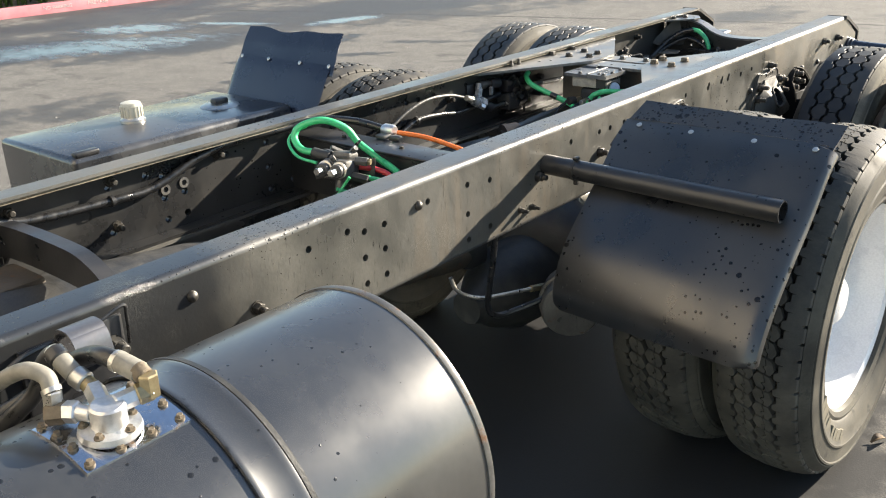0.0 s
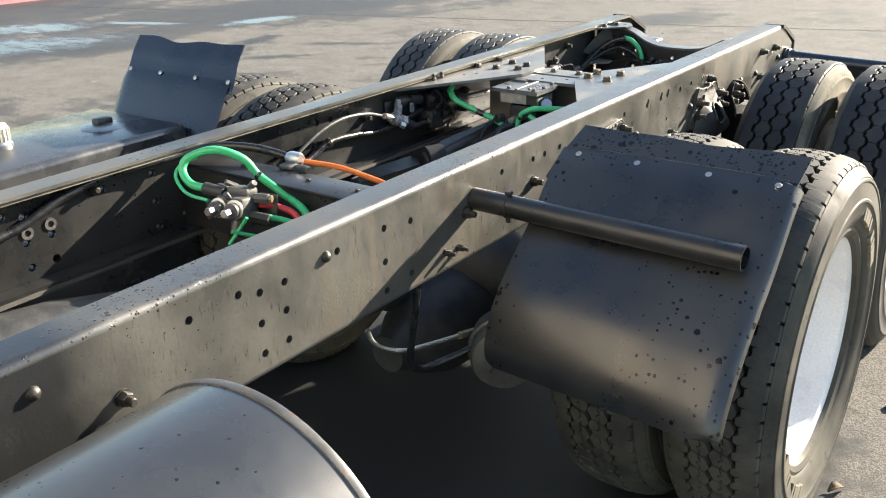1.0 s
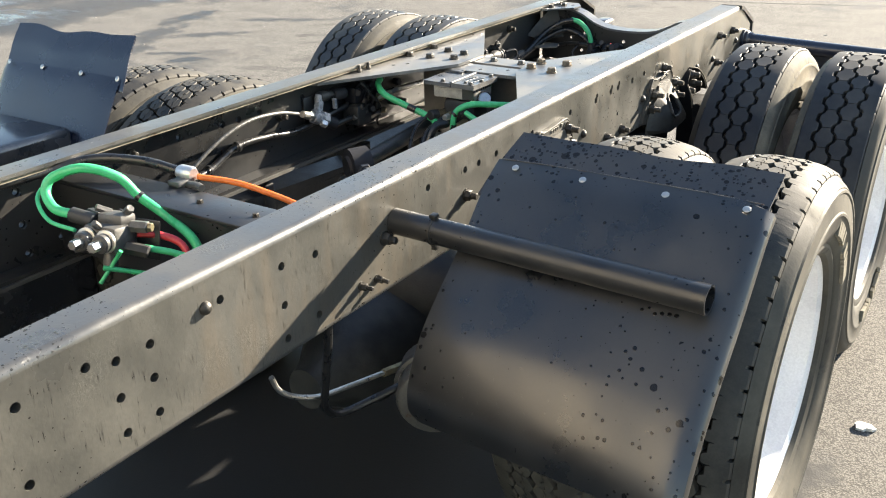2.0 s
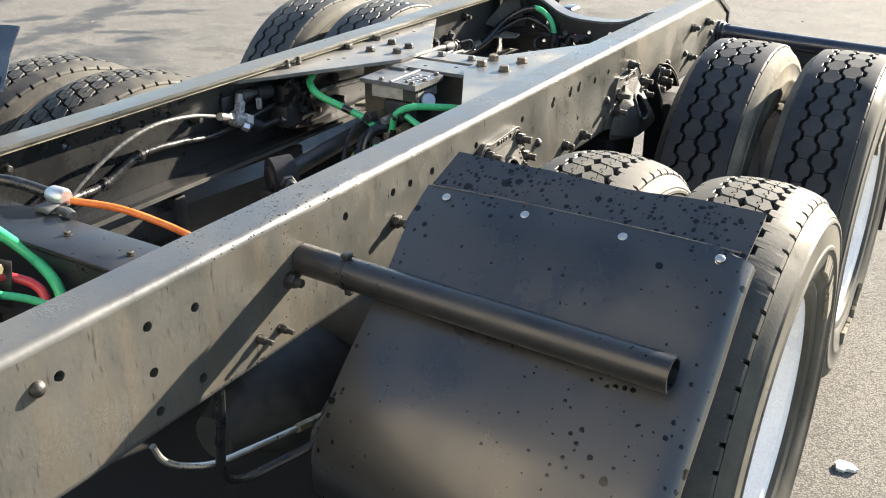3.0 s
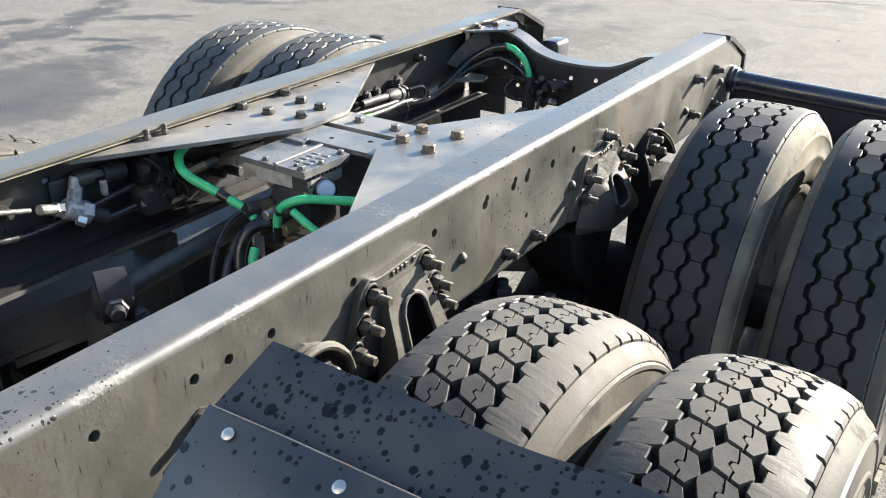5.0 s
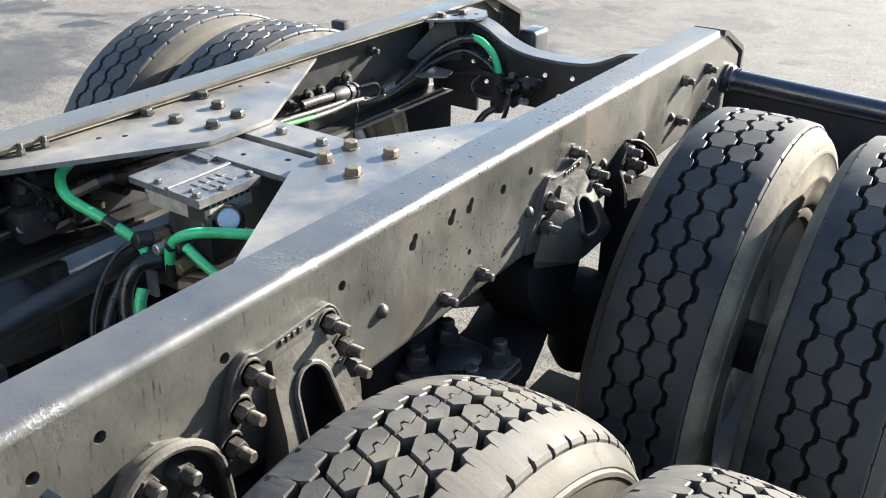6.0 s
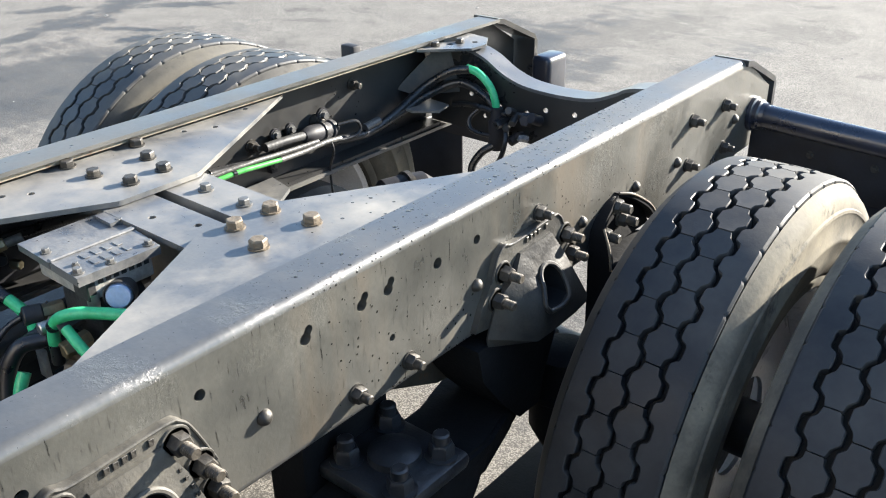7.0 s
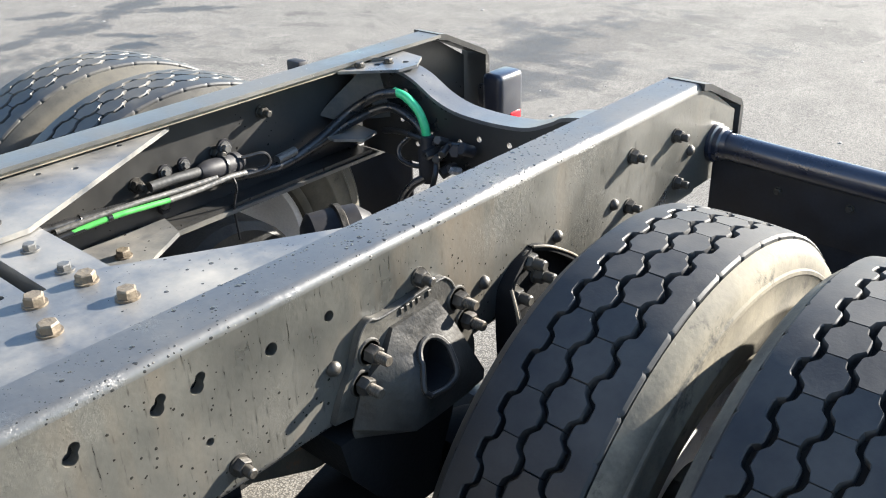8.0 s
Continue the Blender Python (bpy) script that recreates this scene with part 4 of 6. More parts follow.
CASES = {}
for kind, fall, wide in (("drive", 0.022, 1.05), ("road", 0.006, 0.94)):
    for look_of, mat in (("dark", SIDE_DARK), ("mid", SIDE), ("pale", SIDE if kind == "drive" else SIDE_ROAD)):
        minus, plus, base = carcass(fall, wide)
        CASES[kind, look_of] = finish(minus, "tyre", mat, 30), finish(plus, "sidewall", mat, 30)
        CASES[kind] = finish(base, "tread_base", GROOVE, 30)
HIGHWAY = finish(tread_highway(), "tread", ROAD_TREAD, 30)
HIGHWAY_DUSTY = finish(tread_highway(), "tread", ROAD_TREAD_DUSTY, 30)
DRIVE = finish(tread_drive(), "tread", TREAD, 30)
LETTERBAR = []
for wdt in (0.016, 0.022, 0.012):
    b = bmesh.new()
    block(0.134, 0.1475, -wdt, wdt, 0.382, 0.424, 0.0015, 1, b)
    LETTERBAR.append(finish(b, "raised_lettering", SIDE_ROAD))
rim_prof = [(0.345, 0.116), (0.342, 0.121), (0.335, 0.118), (0.328, 0.106), (0.315, 0.098), (0.309, 0.06), (0.302, 0.02), (0.294, -0.015), (0.272, -0.038), (0.24, -0.044), (0.19, -0.041), (0.152, -0.038), (0.112, -0.036), (0.112, -0.046), (0.24, -0.056), (0.29, -0.03), (0.296, -0.06), (0.315, -0.098), (0.328, -0.106), (0.342, -0.12)]
RIM_OUT = finish(lathe(rim_prof, 64, None, lathe([(0.0, 0.055), (0.06, 0.052), (0.088, 0.03), (0.1, -0.035), (0.1, -0.16)], 32)), "rim", WHITE, 40)
RIM_IN = finish(lathe([(r, -h) for r, h in rim_prof], 64), "rim", WHITE, 40)
WHEEL_NUT = finish(hexbolt(0.019, 0.024, 0.024), "wheel_nut", ZINC)
Y1, Y2, XI, XO = 3.876, 5.24, 0.757, 1.092
for y, kind, tells in ((Y1, "drive", "block-tread"), (Y2, "road", "worn rib-tread")):
    g = "drive axle wheels" if y == Y1 else "trailing axle wheels"
    dx = 0.0 if y == Y1 else -0.035
    for s in (1, -1):
        tr = DRIVE if y == Y1 else HIGHWAY if s > 0 else HIGHWAY_DUSTY
        wheel("wheel", s * (XI + dx), y, tr, kind, *(("dark", "pale") if s > 0 else ("mid", "mid")), False, "dusty " + tells + " truck tyre on white rim, inner of a pair", g)
        wheel("wheel", s * (XO + dx), y, tr, kind, *(("pale", "mid" if y == Y1 else "dark") if s > 0 else ("dark", "mid")), True, "dusty " + tells + " truck tyre on white steel disc rim", g)

# the driven axle with its centre housing, and the plain trailing axle, under the frame
def axle(y, tube_profile, label, name):
    ax = thing(name, label, "axle", "axles")
    part("axle_tube", lathe(tube_profile, 28, Matrix.Translation((0, y, ZC))), GREASY, ax)
    for s in (1, -1):
        part("brake_drum", lathe([(0.08, 0.28), (0.205, 0.29), (0.21, 0.31), (0.21, 0.48), (0.19, 0.5), (0.08, 0.5)], 32, Matrix.Translation((0.22 if s > 0 else -1.0, y, ZC))), GREASY, ax)
    return ax


drive = axle(Y1, [(0.062, -0.95), (0.062, -0.33), (0.09, -0.26), (0.165, -0.12), (0.18, 0.0), (0.165, 0.12), (0.09, 0.26), (0.062, 0.33), (0.062, 0.95)], "greasy black drive axle housing between the wheels", "drive_axle")
part("pinion_housing", lathe([(0.17, 0.0), (0.16, 0.2), (0.12, 0.3), (0.08, 0.36), (0.06, 0.42), (0.0, 0.42)], 24, Matrix.Translation((0.04, Y1 - 0.1, ZC - 0.12)) @ Matrix.Rotation(-math.pi / 2, 4, "Z")), GREASY, drive)
trailing = axle(Y2, [(0.062, -0.95), (0.062, -0.3), (0.068, -0.27), (0.068, 0.27), (0.062, 0.3), (0.062, 0.95)], "greasy black tubular trailing axle between the wheels", "trailing_axle")
part("brake_chamber", lathe([(0.0, 0.68), (0.04, 0.678), (0.07, 0.66), (0.077, 0.58), (0.082, 0.575), (0.082, 0.56), (0.077, 0.555), (0.075, 0.47), (0.05, 0.42), (0.0, 0.415)], 24, Matrix.Translation((0.415, 5.1, 0)) @ UP), GRIME_SHADE, trailing, "black air brake chamber")
ds = thing("drive_shaft", "rust-stained tubular drive shaft", "drive shaft")
part("shaft_tube", tube([(-0.02, 2.7, 0.70), (-0.01, Y1 - 0.47, 0.6)], 0.05, 20), RUST_TUBE, ds)
part("yoke", block(-0.07, 0.03, 2.6, 2.72, 0.65, 0.75, 0.02), GREASY, ds)
part("yoke", block(-0.06, 0.04, Y1 - 0.5, Y1 - 0.38, 0.55, 0.65, 0.02), GREASY, ds)
gb = thing("gearbox", "greasy gearbox tail with a rusty cover between the rails", "gearbox")
part("housing", lathe([(0.0, 0.78), (0.06, 0.77), (0.1, 0.72), (0.14, 0.55), (0.17, 0.3), (0.2, 0.0), (0.2, -0.6)], 24, Matrix.Translation((-0.12, 1.85, 0.80)) @ Matrix.Rotation(math.pi / 2, 4, "Z")), GREASY, gb)
part("cover", block(-0.26, -0.1, 1.7, 1.98, 0.93, 1.0, 0.012), RUST_TUBE, gb)


# ---- suspension brackets ----
def hanger(yc, label, studs, leg, crown, mat, skirt):
    """Cast hanger: plate with a raised thin edge, a flared nose with an arched slot, studs in two columns."""
    t = thing("suspension_hanger", label, "suspension hanger", "suspension hangers")
    x0, d = OUT + 0.0005, crown
    body = [(-0.175, 0.885), (-0.155, 0.93), (-0.13, 1.0 + d), (-0.112, 1.045 + d), (-0.09, 1.062 + d), (-0.06, 1.056 + d), (0.06, 1.064 + d), (0.085, 1.058 + d), (0.102, 1.035 + d), (0.13, 0.97 + d), (0.15, 0.88), (0.15, 0.835)]
    line = [(p.y, p.z) for p in curve_points([(0, u, z) for u, z in body], 3)]
    # always the lighter iron: on the rear hanger it paints the sunlit plate
    part("mounting_plate", outline([(yc + u, z) for u, z in line], [], x0, x0 + 0.012, "x"), CAST, t)
    part("raised_edge", tube([(x0 + 0.012, yc + u, z - 0.002) for u, z in body[2:10]], 0.0025, 8, 5), mat, t, "thin raised cast edge")
    if skirt:
        slot = [(yc + 0.008 + 0.032 * math.cos(a), 0.932 + 0.028 * math.sin(a)) for a in (math.pi * k / 10 for k in range(11))] + [(yc - 0.042, 0.906), (yc - 0.033, 0.891), (yc + 0.006, 0.887), (yc + 0.032, 0.901)]
        poly = [(yc - 0.05, 1.0), (yc + 0.052, 1.004), (yc + 0.075, 0.96), (yc + 0.1, 0.87), (yc + 0.098, 0.853), (yc + 0.06, 0.846), (yc - 0.02, 0.842), (yc - 0.066, 0.842), (yc - 0.12, 0.836), (yc - 0.14, 0.842), (yc - 0.143, 0.86), (yc - 0.12, 0.93), (yc - 0.075, 0.965)]
    else:
        slot = [(yc + 0.012 + 0.036 * math.cos(a), 0.957 + d + 0.04 * math.sin(a)) for a in (math.pi * k / 10 for k in range(11))] + [(yc - 0.027, 0.882), (yc - 0.008, 0.861), (yc + 0.038, 0.861), (yc + 0.057, 0.882)]
        poly = [(yc - 0.05, 1.032 + d), (yc + 0.052, 1.036 + d), (yc + 0.075, 0.99 + d), (yc + 0.112, 0.85), (yc + 0.105, 0.834), (yc - 0.04, 0.84), (yc - 0.075, 0.845), (yc - 0.06, 0.92), (yc - 0.056, 0.985 + d)]

    def face(u, z):
        """How far the cast nose stands out at a height; a skirted one falls back to the rail at its front end."""
        if not skirt:
            return x0 + 0.019 + max(0.0, 1.02 + d - z) * 0.29
        out = min(0.076, 0.019 + max(0.0, 0.98 - z) * 0.7)
        return x0 + 0.015 + (out - 0.015) * min(1.0, max(0.0, (u - yc + 0.125) / 0.06))

    nose = outline(poly, [slot], x0 + 0.012, x0 + 0.04, "x")
    for v in nose.verts:
        if v.co.x > x0 + 0.03:
            v.co.x = face(v.co.y, v.co.z)
    part("nose", nose, mat, t)
    mid_u, mid_z = sum(p[0] for p in slot) / len(slot), sum(p[1] for p in slot) / len(slot)
    lining = bmesh.new()
    ring_in = [(mid_u + (u - mid_u) * 0.96, mid_z + (z - mid_z) * 0.96) for u, z in slot]
    deep = [lining.verts.new((x0 + 0.0136, u, z)) for u, z in ring_in]
    rim = [lining.verts.new((face(u, z) - 0.002, u, z)) for u, z in ring_in]
    for k in range(len(slot)):
        q = (k + 1) % len(slot)
        lining.faces.new((deep[k], deep[q], rim[q], rim[k]))
    # near-black lining and back paint the shade inside the slot
    part("slot_shade", lining, GRIME_SHADE, t, "dark lining for the shade inside the slot")
    part("slot_back", outline([(u, z) for u, z in slot], [], x0 + 0.0122, x0 + 0.0135, "x"), GRIME_SHADE, t, "dark lining for the shade inside the slot")
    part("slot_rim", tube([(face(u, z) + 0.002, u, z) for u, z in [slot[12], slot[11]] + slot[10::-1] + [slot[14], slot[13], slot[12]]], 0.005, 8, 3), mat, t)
    part("leg", outline([(yc + leg[0], 0.845), (yc + leg[1], 0.845), (yc + leg[1] * 0.85, 0.76), (yc + leg[1] * 0.5, 0.68), (yc + 0.04, 0.62), (yc - 0.03, 0.62), (yc + leg[0] * 0.6, 0.7), (yc + leg[0] * 0.9, 0.77)], [], 0.31, 0.445, "x"), GRIME_SHADE, t, "grimy black lower leg")
    for u, z in studs:
        nut = shared("nut", FLANGE_NUT, t, Matrix.Translation((x0 + 0.012, yc + u, z)) @ Matrix.Rotation(u * 40, 4, "X"))
        shared("thread_end", THREAD, nut, Matrix())
        part("boss", lathe([(0.0235, 0.0), (0.022, 0.003), (0.0, 0.003)], 20, Matrix.Translation((x0 + 0.012, yc + u, z))), mat, t)
    for k in range(6):
        if k != 4:
            shared("cast_mark", CASTMARK, t, Matrix.Translation((x0 + 0.012, yc - 0.022 + 0.0125 * k, 1.0465 + d + 0.0008 * k)))
    for k in range(4):
        shared("cast_mark", CASTMARK, t, Matrix.Translation((x0 + 0.026 + 0.0045 * k, yc + 0.066 + 0.004 * k, 0.998 + d - 0.013 * k)) @ Matrix.Scale(0.6, 4))
    return t


CASTMARK = finish(block(0.0, 0.003, -0.0042, 0.0042, -0.0055, 0.0055, 0.001, 1), "cast_mark", DARK_BOLT)
FLANGE_NUT = finish(hexbolt(0.0158, 0.018, 0.0195), "nut", DARK_BOLT)
THREAD = finish(lathe([(0.0093, 0.018)] + [(0.0093 - 0.001 * (k % 2), 0.02 + 0.002 * k) for k in range(11)] + [(0.0075, 0.0435), (0.0, 0.0435)], 16), "thread_end", THREADED)
hanger(4.05, "dusty cast iron suspension hanger bolted to the frame rail", [(0.074, 1.032), (0.104, 0.977), (0.12, 0.93), (-0.086, 1.03), (-0.11, 0.982), (-0.132, 0.935)], (-0.15, 0.1), 0.0, CAST, False)
rear_hanger = hanger(4.918, "dusty cast iron suspension hanger beside the rear tyre", [(0.107, 0.98), (0.126, 0.932), (-0.096, 0.978), (-0.116, 0.931)], (-0.17, 0.1), -0.03, CAST_DARK, True)

part("inner_gusset", outline([(4.6, 0.868), (5.05, 0.868), (5.05, 0.66), (4.8, 0.69), (4.66, 0.75)], [], 0.285, 0.303, "x"), RUST_TUBE, rear_hanger, "rusty plate hanging inside the rail")


def saddle(yc, mat, label, prof, bolts):
    """Small rounded bracket with a rolled edge."""
    t = thing("shackle_bracket", label, "bracket", "shackle brackets")
    x0 = OUT + 0.0005
    prof = [(yc + u, z) for u, z in prof]
    part("plate", outline(prof, [], x0, x0 + 0.01, "x"), mat, t)
    part("rolled_edge", tube([(x0 + 0.03, *p) for p in prof], 0.008, 8, 4), mat, t)
    wall = bmesh.new()
    ln = curve_points([(0, *p) for p in prof], 4)
    a = [wall.verts.new((x0 + 0.008, p.y, p.z)) for p in ln]
    b = [wall.verts.new((x0 + 0.032, p.y, p.z)) for p in ln]
    c = [wall.verts.new((x0 + 0.032, p.y, p.z - 0.008)) for p in ln]
    d = [wall.verts.new((x0 + 0.008, p.y, p.z - 0.008)) for p in ln]
    for k in range(len(ln) - 1):
        for s, q in ((a, b), (b, c), (c, d), (d, a)):
            wall.faces.new((s[k], s[k + 1], q[k + 1], q[k]))
    part("wall", wall, mat, t)
    for u, z in bolts:
        shared("bolt", BIGB, t, Matrix.Translation((x0 + 0.01, yc + u, z)))
    return t


saddle(3.80, CAST, "dusty rounded shackle bracket beside the fender", [(-0.085, 0.8), (-0.08, 0.95), (-0.05, 1.0), (0.0, 1.012), (0.05, 0.99), (0.085, 0.93), (0.1, 0.76)], [(-0.03, 0.975), (0.025, 0.96), (-0.045, 0.9), (0.045, 0.9)])


def ribbon(path, thick, hub):
    """A wall standing out from the rail: path of (y, z, depth), thickened towards the hub."""
    bm = bmesh.new()
    ln = [Vector((p[2], p[0], p[1])) for p in path]
    pts = curve_points([tuple(v) for v in ln], 5)
    rows = []
    for p in pts:
        n = Vector((0, hub[0] - p.y, hub[1] - p.z)).normalized() * thick
        rows.append([bm.verts.new(v) for v in ((OUT + 0.0005, p.y, p.z), (OUT + p.x, p.y, p.z), (OUT + p.x, p.y + n.y, p.z + n.z), (OUT + 0.0005, p.y + n.y, p.z + n.z))])
    for a, b in zip(rows, rows[1:]):
        for k in range(4):
            bm.faces.new((a[k], a[(k + 1) % 4], b[(k + 1) % 4], b[k]))
    bm.faces.new(rows[0])
    bm.faces.new(rows[-1])
    return bm


# rear shackle bracket: a front cheek and a sloping roof round three bolts
rear_shackle = thing("shackle_bracket", "black cast shackle bracket with worn rims behind the tyre", "bracket", "shackle brackets")
cheek_line = [(5.232, 0.99, 0.014), (5.19, 0.975, 0.022), (5.152, 0.945, 0.03), (5.143, 0.908, 0.05), (5.143, 0.86, 0.058), (5.147, 0.78, 0.062), (5.15, 0.66, 0.064)]
roof_line = [(5.236, 0.992, 0.014), (5.265, 0.985, 0.026), (5.31, 0.96, 0.03), (5.36, 0.925, 0.03), (5.4, 0.88, 0.03)]
part("cheek", ribbon(cheek_line, 0.009, (5.34, 0.84)), GRIME_SHADE, rear_shackle)
part("roof", ribbon(roof_line, 0.009, (5.27, 0.84)), GRIME_SHADE, rear_shackle)
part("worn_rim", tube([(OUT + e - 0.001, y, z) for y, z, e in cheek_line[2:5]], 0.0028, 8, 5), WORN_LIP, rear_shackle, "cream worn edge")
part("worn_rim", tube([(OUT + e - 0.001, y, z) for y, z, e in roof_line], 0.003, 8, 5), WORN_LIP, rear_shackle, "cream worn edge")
part("plate", outline([(5.155, 0.87), (5.16, 0.94), (5.2, 0.97), (5.234, 0.985), (5.27, 0.978), (5.35, 0.925), (5.39, 0.87)], [], OUT + 0.0005, OUT + 0.008, "x"), GRIME_SHADE, rear_shackle)
part("lower_body", block(0.424, 0.485, 5.16, 5.36, 0.62, 0.866, 0.015), GRIME_SHADE, rear_shackle)
for y, z in ((5.223, 0.969), (5.182, 0.916), (5.254, 0.929)):
    shared("bolt", BIGB, rear_shackle, Matrix.Translation((OUT + 0.009, y, z)))
pack = thing("leaf_spring", "greasy black leaf spring pack below the far rail", "leaf spring")
for k in range(5):
    ends = (3.4 + 0.09 * k, 4.95 - 0.09 * k)
    mid = (ends[0] + ends[1]) / 2
    leaf = outline([(ends[0], 0.835 - 0.028 * k), (mid, 0.79 - 0.026 * k), (ends[1], 0.835 - 0.028 * k), (ends[1], 0.81 - 0.028 * k), (mid, 0.766 - 0.026 * k), (ends[0], 0.81 - 0.028 * k)], [], -0.475, -0.365, "x")
    part("leaf", leaf, GREASY, pack)
part("spring_seat", block(-0.48, -0.35, 3.8, 4.1, 0.55, 0.64, 0.012), GREASY, pack)
part("clamp", block(-0.485, -0.355, 3.68, 3.72, 0.64, 0.85, 0.006), GREASY, pack)
part("clamp", block(-0.485, -0.355, 4.18, 4.22, 0.64, 0.85, 0.006), GREASY, pack)
# spring seats and walking beams under the rail
CAPNUT = finish(hexbolt(0.024, 0.026, 0.031, 0.02, 0.0155), "bolt", CAP_IRON)
for s in (1, -1):
    beam = thing("equaliser_beam", "greasy black suspension beam between the axles", "suspension beam", "suspension beams")
    bm = outline([(3.85, 0.5), (4.3, 0.62), (4.58, 0.665), (4.75, 0.658), (4.9, 0.65), (5.05, 0.645), (5.2, 0.64), (5.2, 0.6), (5.05, 0.597), (4.9, 0.597), (4.72, 0.59), (4.66, 0.5), (4.62, 0.3), (4.4, 0.3), (3.85, 0.4)], [], s * 0.3, s * 0.478, "x")
    for v in bm.verts:
        v.co.x -= s * 0.29 * max(0.0, v.co.y - 4.73)
    bmesh.ops.bevel(bm, geom=bm.edges[:], offset=0.008, segments=2, affect="EDGES")
    # beam grime this dark also carries the shade below the rail
    part("beam", bm, GRIME_SHADE, beam)
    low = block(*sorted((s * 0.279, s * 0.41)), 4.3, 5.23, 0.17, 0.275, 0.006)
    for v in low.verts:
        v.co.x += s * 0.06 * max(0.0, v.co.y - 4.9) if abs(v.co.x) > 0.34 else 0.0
    part("lower_beam", low, GRIME_SHADE, beam)
    part("saddle", block(*sorted((s * 0.2, s * 0.305)), 4.435, 4.66, 0.55, 0.867, 0.02), GRIME_SHADE, beam, "black grimy saddle casting")
    part("cap_plate", block(*sorted((s * 0.295, s * 0.495)), 4.47, 4.665, 0.665, 0.698, 0.012), CAP_IRON, beam)
    part("cap_dome", lathe([(0.05, 0.69), (0.048, 0.712), (0.03, 0.72), (0.0, 0.721)], 24, Matrix.Translation((s * 0.395, 4.57, 0)) @ UP), CAP_IRON, beam)
    for u, v in ((0.335, 4.51), (0.462, 4.51), (0.326, 4.63), (0.458, 4.625)):
        shared("bolt", CAPNUT, beam, Matrix.Translation((s * u, v, 0.698)) @ UP)


# ---- fuel tank ----
TX, TZ, TR = 0.765, 0.808, 0.304
TY0, TY1 = 0.55, 2.172
tank = thing("fuel_tank", "round black painted fuel tank with water spots, strapped beside the rail", "fuel tank")
tank_m = Matrix.Translation((TX, 0, TZ)) @ Matrix.Rotation(math.pi / 2, 4, "Z")
part("shell", lathe([(TR, TY0 + 0.01), (TR, TY1 - 0.012)], 96, tank_m), TANK, tank)
part("end_rim", lathe([(TR - 0.016, TY1 - 0.03), (TR - 0.012, TY1), (TR - 0.004, TY1 + 0.004), (TR + 0.0035, TY1 + 0.001), (TR + 0.0045, TY1 - 0.006), (TR + 0.003, TY1 - 0.013), (TR - 0.002, TY1 - 0.015)], 96, tank_m), GALV, tank, "worn metal seam round the tank end")
part("end_head", lathe([(TR - 0.012, TY1 - 0.004), (TR - 0.05, TY1 + 0.012), (0.14, TY1 + 0.03), (0.0, TY1 + 0.034)], 64, tank_m), STEEL_BLACK, tank)
part("end_head", lathe([(TR, TY0 + 0.01), (TR - 0.03, TY0 - 0.01), (0.14, TY0 - 0.03), (0.0, TY0 - 0.034)], 64, tank_m), STEEL_BLACK, tank)
strap = thing("tank_strap", "black steel tank strap with rubber edging", "tank strap")
y0 = 1.722
part("band", lathe([(TR + 0.002, y0), (TR + 0.0065, y0 + 0.001), (TR + 0.0075, y0 + 0.005), (TR + 0.006, y0 + 0.01), (TR + 0.0055, y0 + 0.06), (TR + 0.007, y0 + 0.066), (TR + 0.006, y0 + 0.073), (TR + 0.002, y0 + 0.073)], 96, tank_m), TANK, strap)
part("liner", lathe([(TR + 0.0005, y0 + 0.073), (TR + 0.0065, y0 + 0.075), (TR + 0.0065, y0 + 0.084), (TR + 0.0005, y0 + 0.086)], 96, tank_m), GREASY, strap, "black rubber liner edge")
part("bracket_step", block(OUT + 0.001, OUT + 0.012, 1.66, 1.86, 0.75, 1.1, 0.004), STEEL_BLACK, strap)
bm = bmesh.new()
hook = curve_points([(OUT + 0.014, 0, 1.03), (OUT + 0.016, 0, 1.1), (OUT + 0.03, 0, 1.125), (OUT + 0.065, 0, 1.128), (OUT + 0.08, 0, 1.115), (OUT + 0.088, 0, 1.085)], 4)
rows = [[bm.verts.new((p.x + d, y, p.z - d)) for d, y in ((0, 1.725), (0, 1.792), (0.005, 1.792), (0.005, 1.725))] for p in hook]
for a, b in zip(rows, rows[1:]):
    for k in range(4):
        bm.faces.new((a[k], a[(k + 1) % 4], b[(k + 1) % 4], b[k]))
bm.faces.new(rows[0]), bm.faces.new(rows[-1])
part("hook", bm, HOOK_STEEL, strap, "bent bare steel strap hook over the bracket")
part("wire_loop", tube([(OUT + 0.02, 1.8, 1.1), (OUT + 0.02, 1.86, 1.118), (OUT + 0.02, 1.865, 1.09), (OUT + 0.02, 1.862, 1.04)], 0.0038, 8), LOOM, strap, "black bent rod beside the hook")
part("bracket_rim", tube([(OUT + 0.03, 1.6, 1.03), (OUT + 0.03, 1.615, 1.075), (OUT + 0.03, 1.66, 1.1), (OUT + 0.03, 1.72, 1.1), (OUT + 0.03, 1.73, 1.06)], 0.005, 8), LOOM, strap, "rounded black bracket rim")
shared("bolt", BIGB, strap, Matrix.Translation((OUT + 0.012, 1.835, 1.045)))

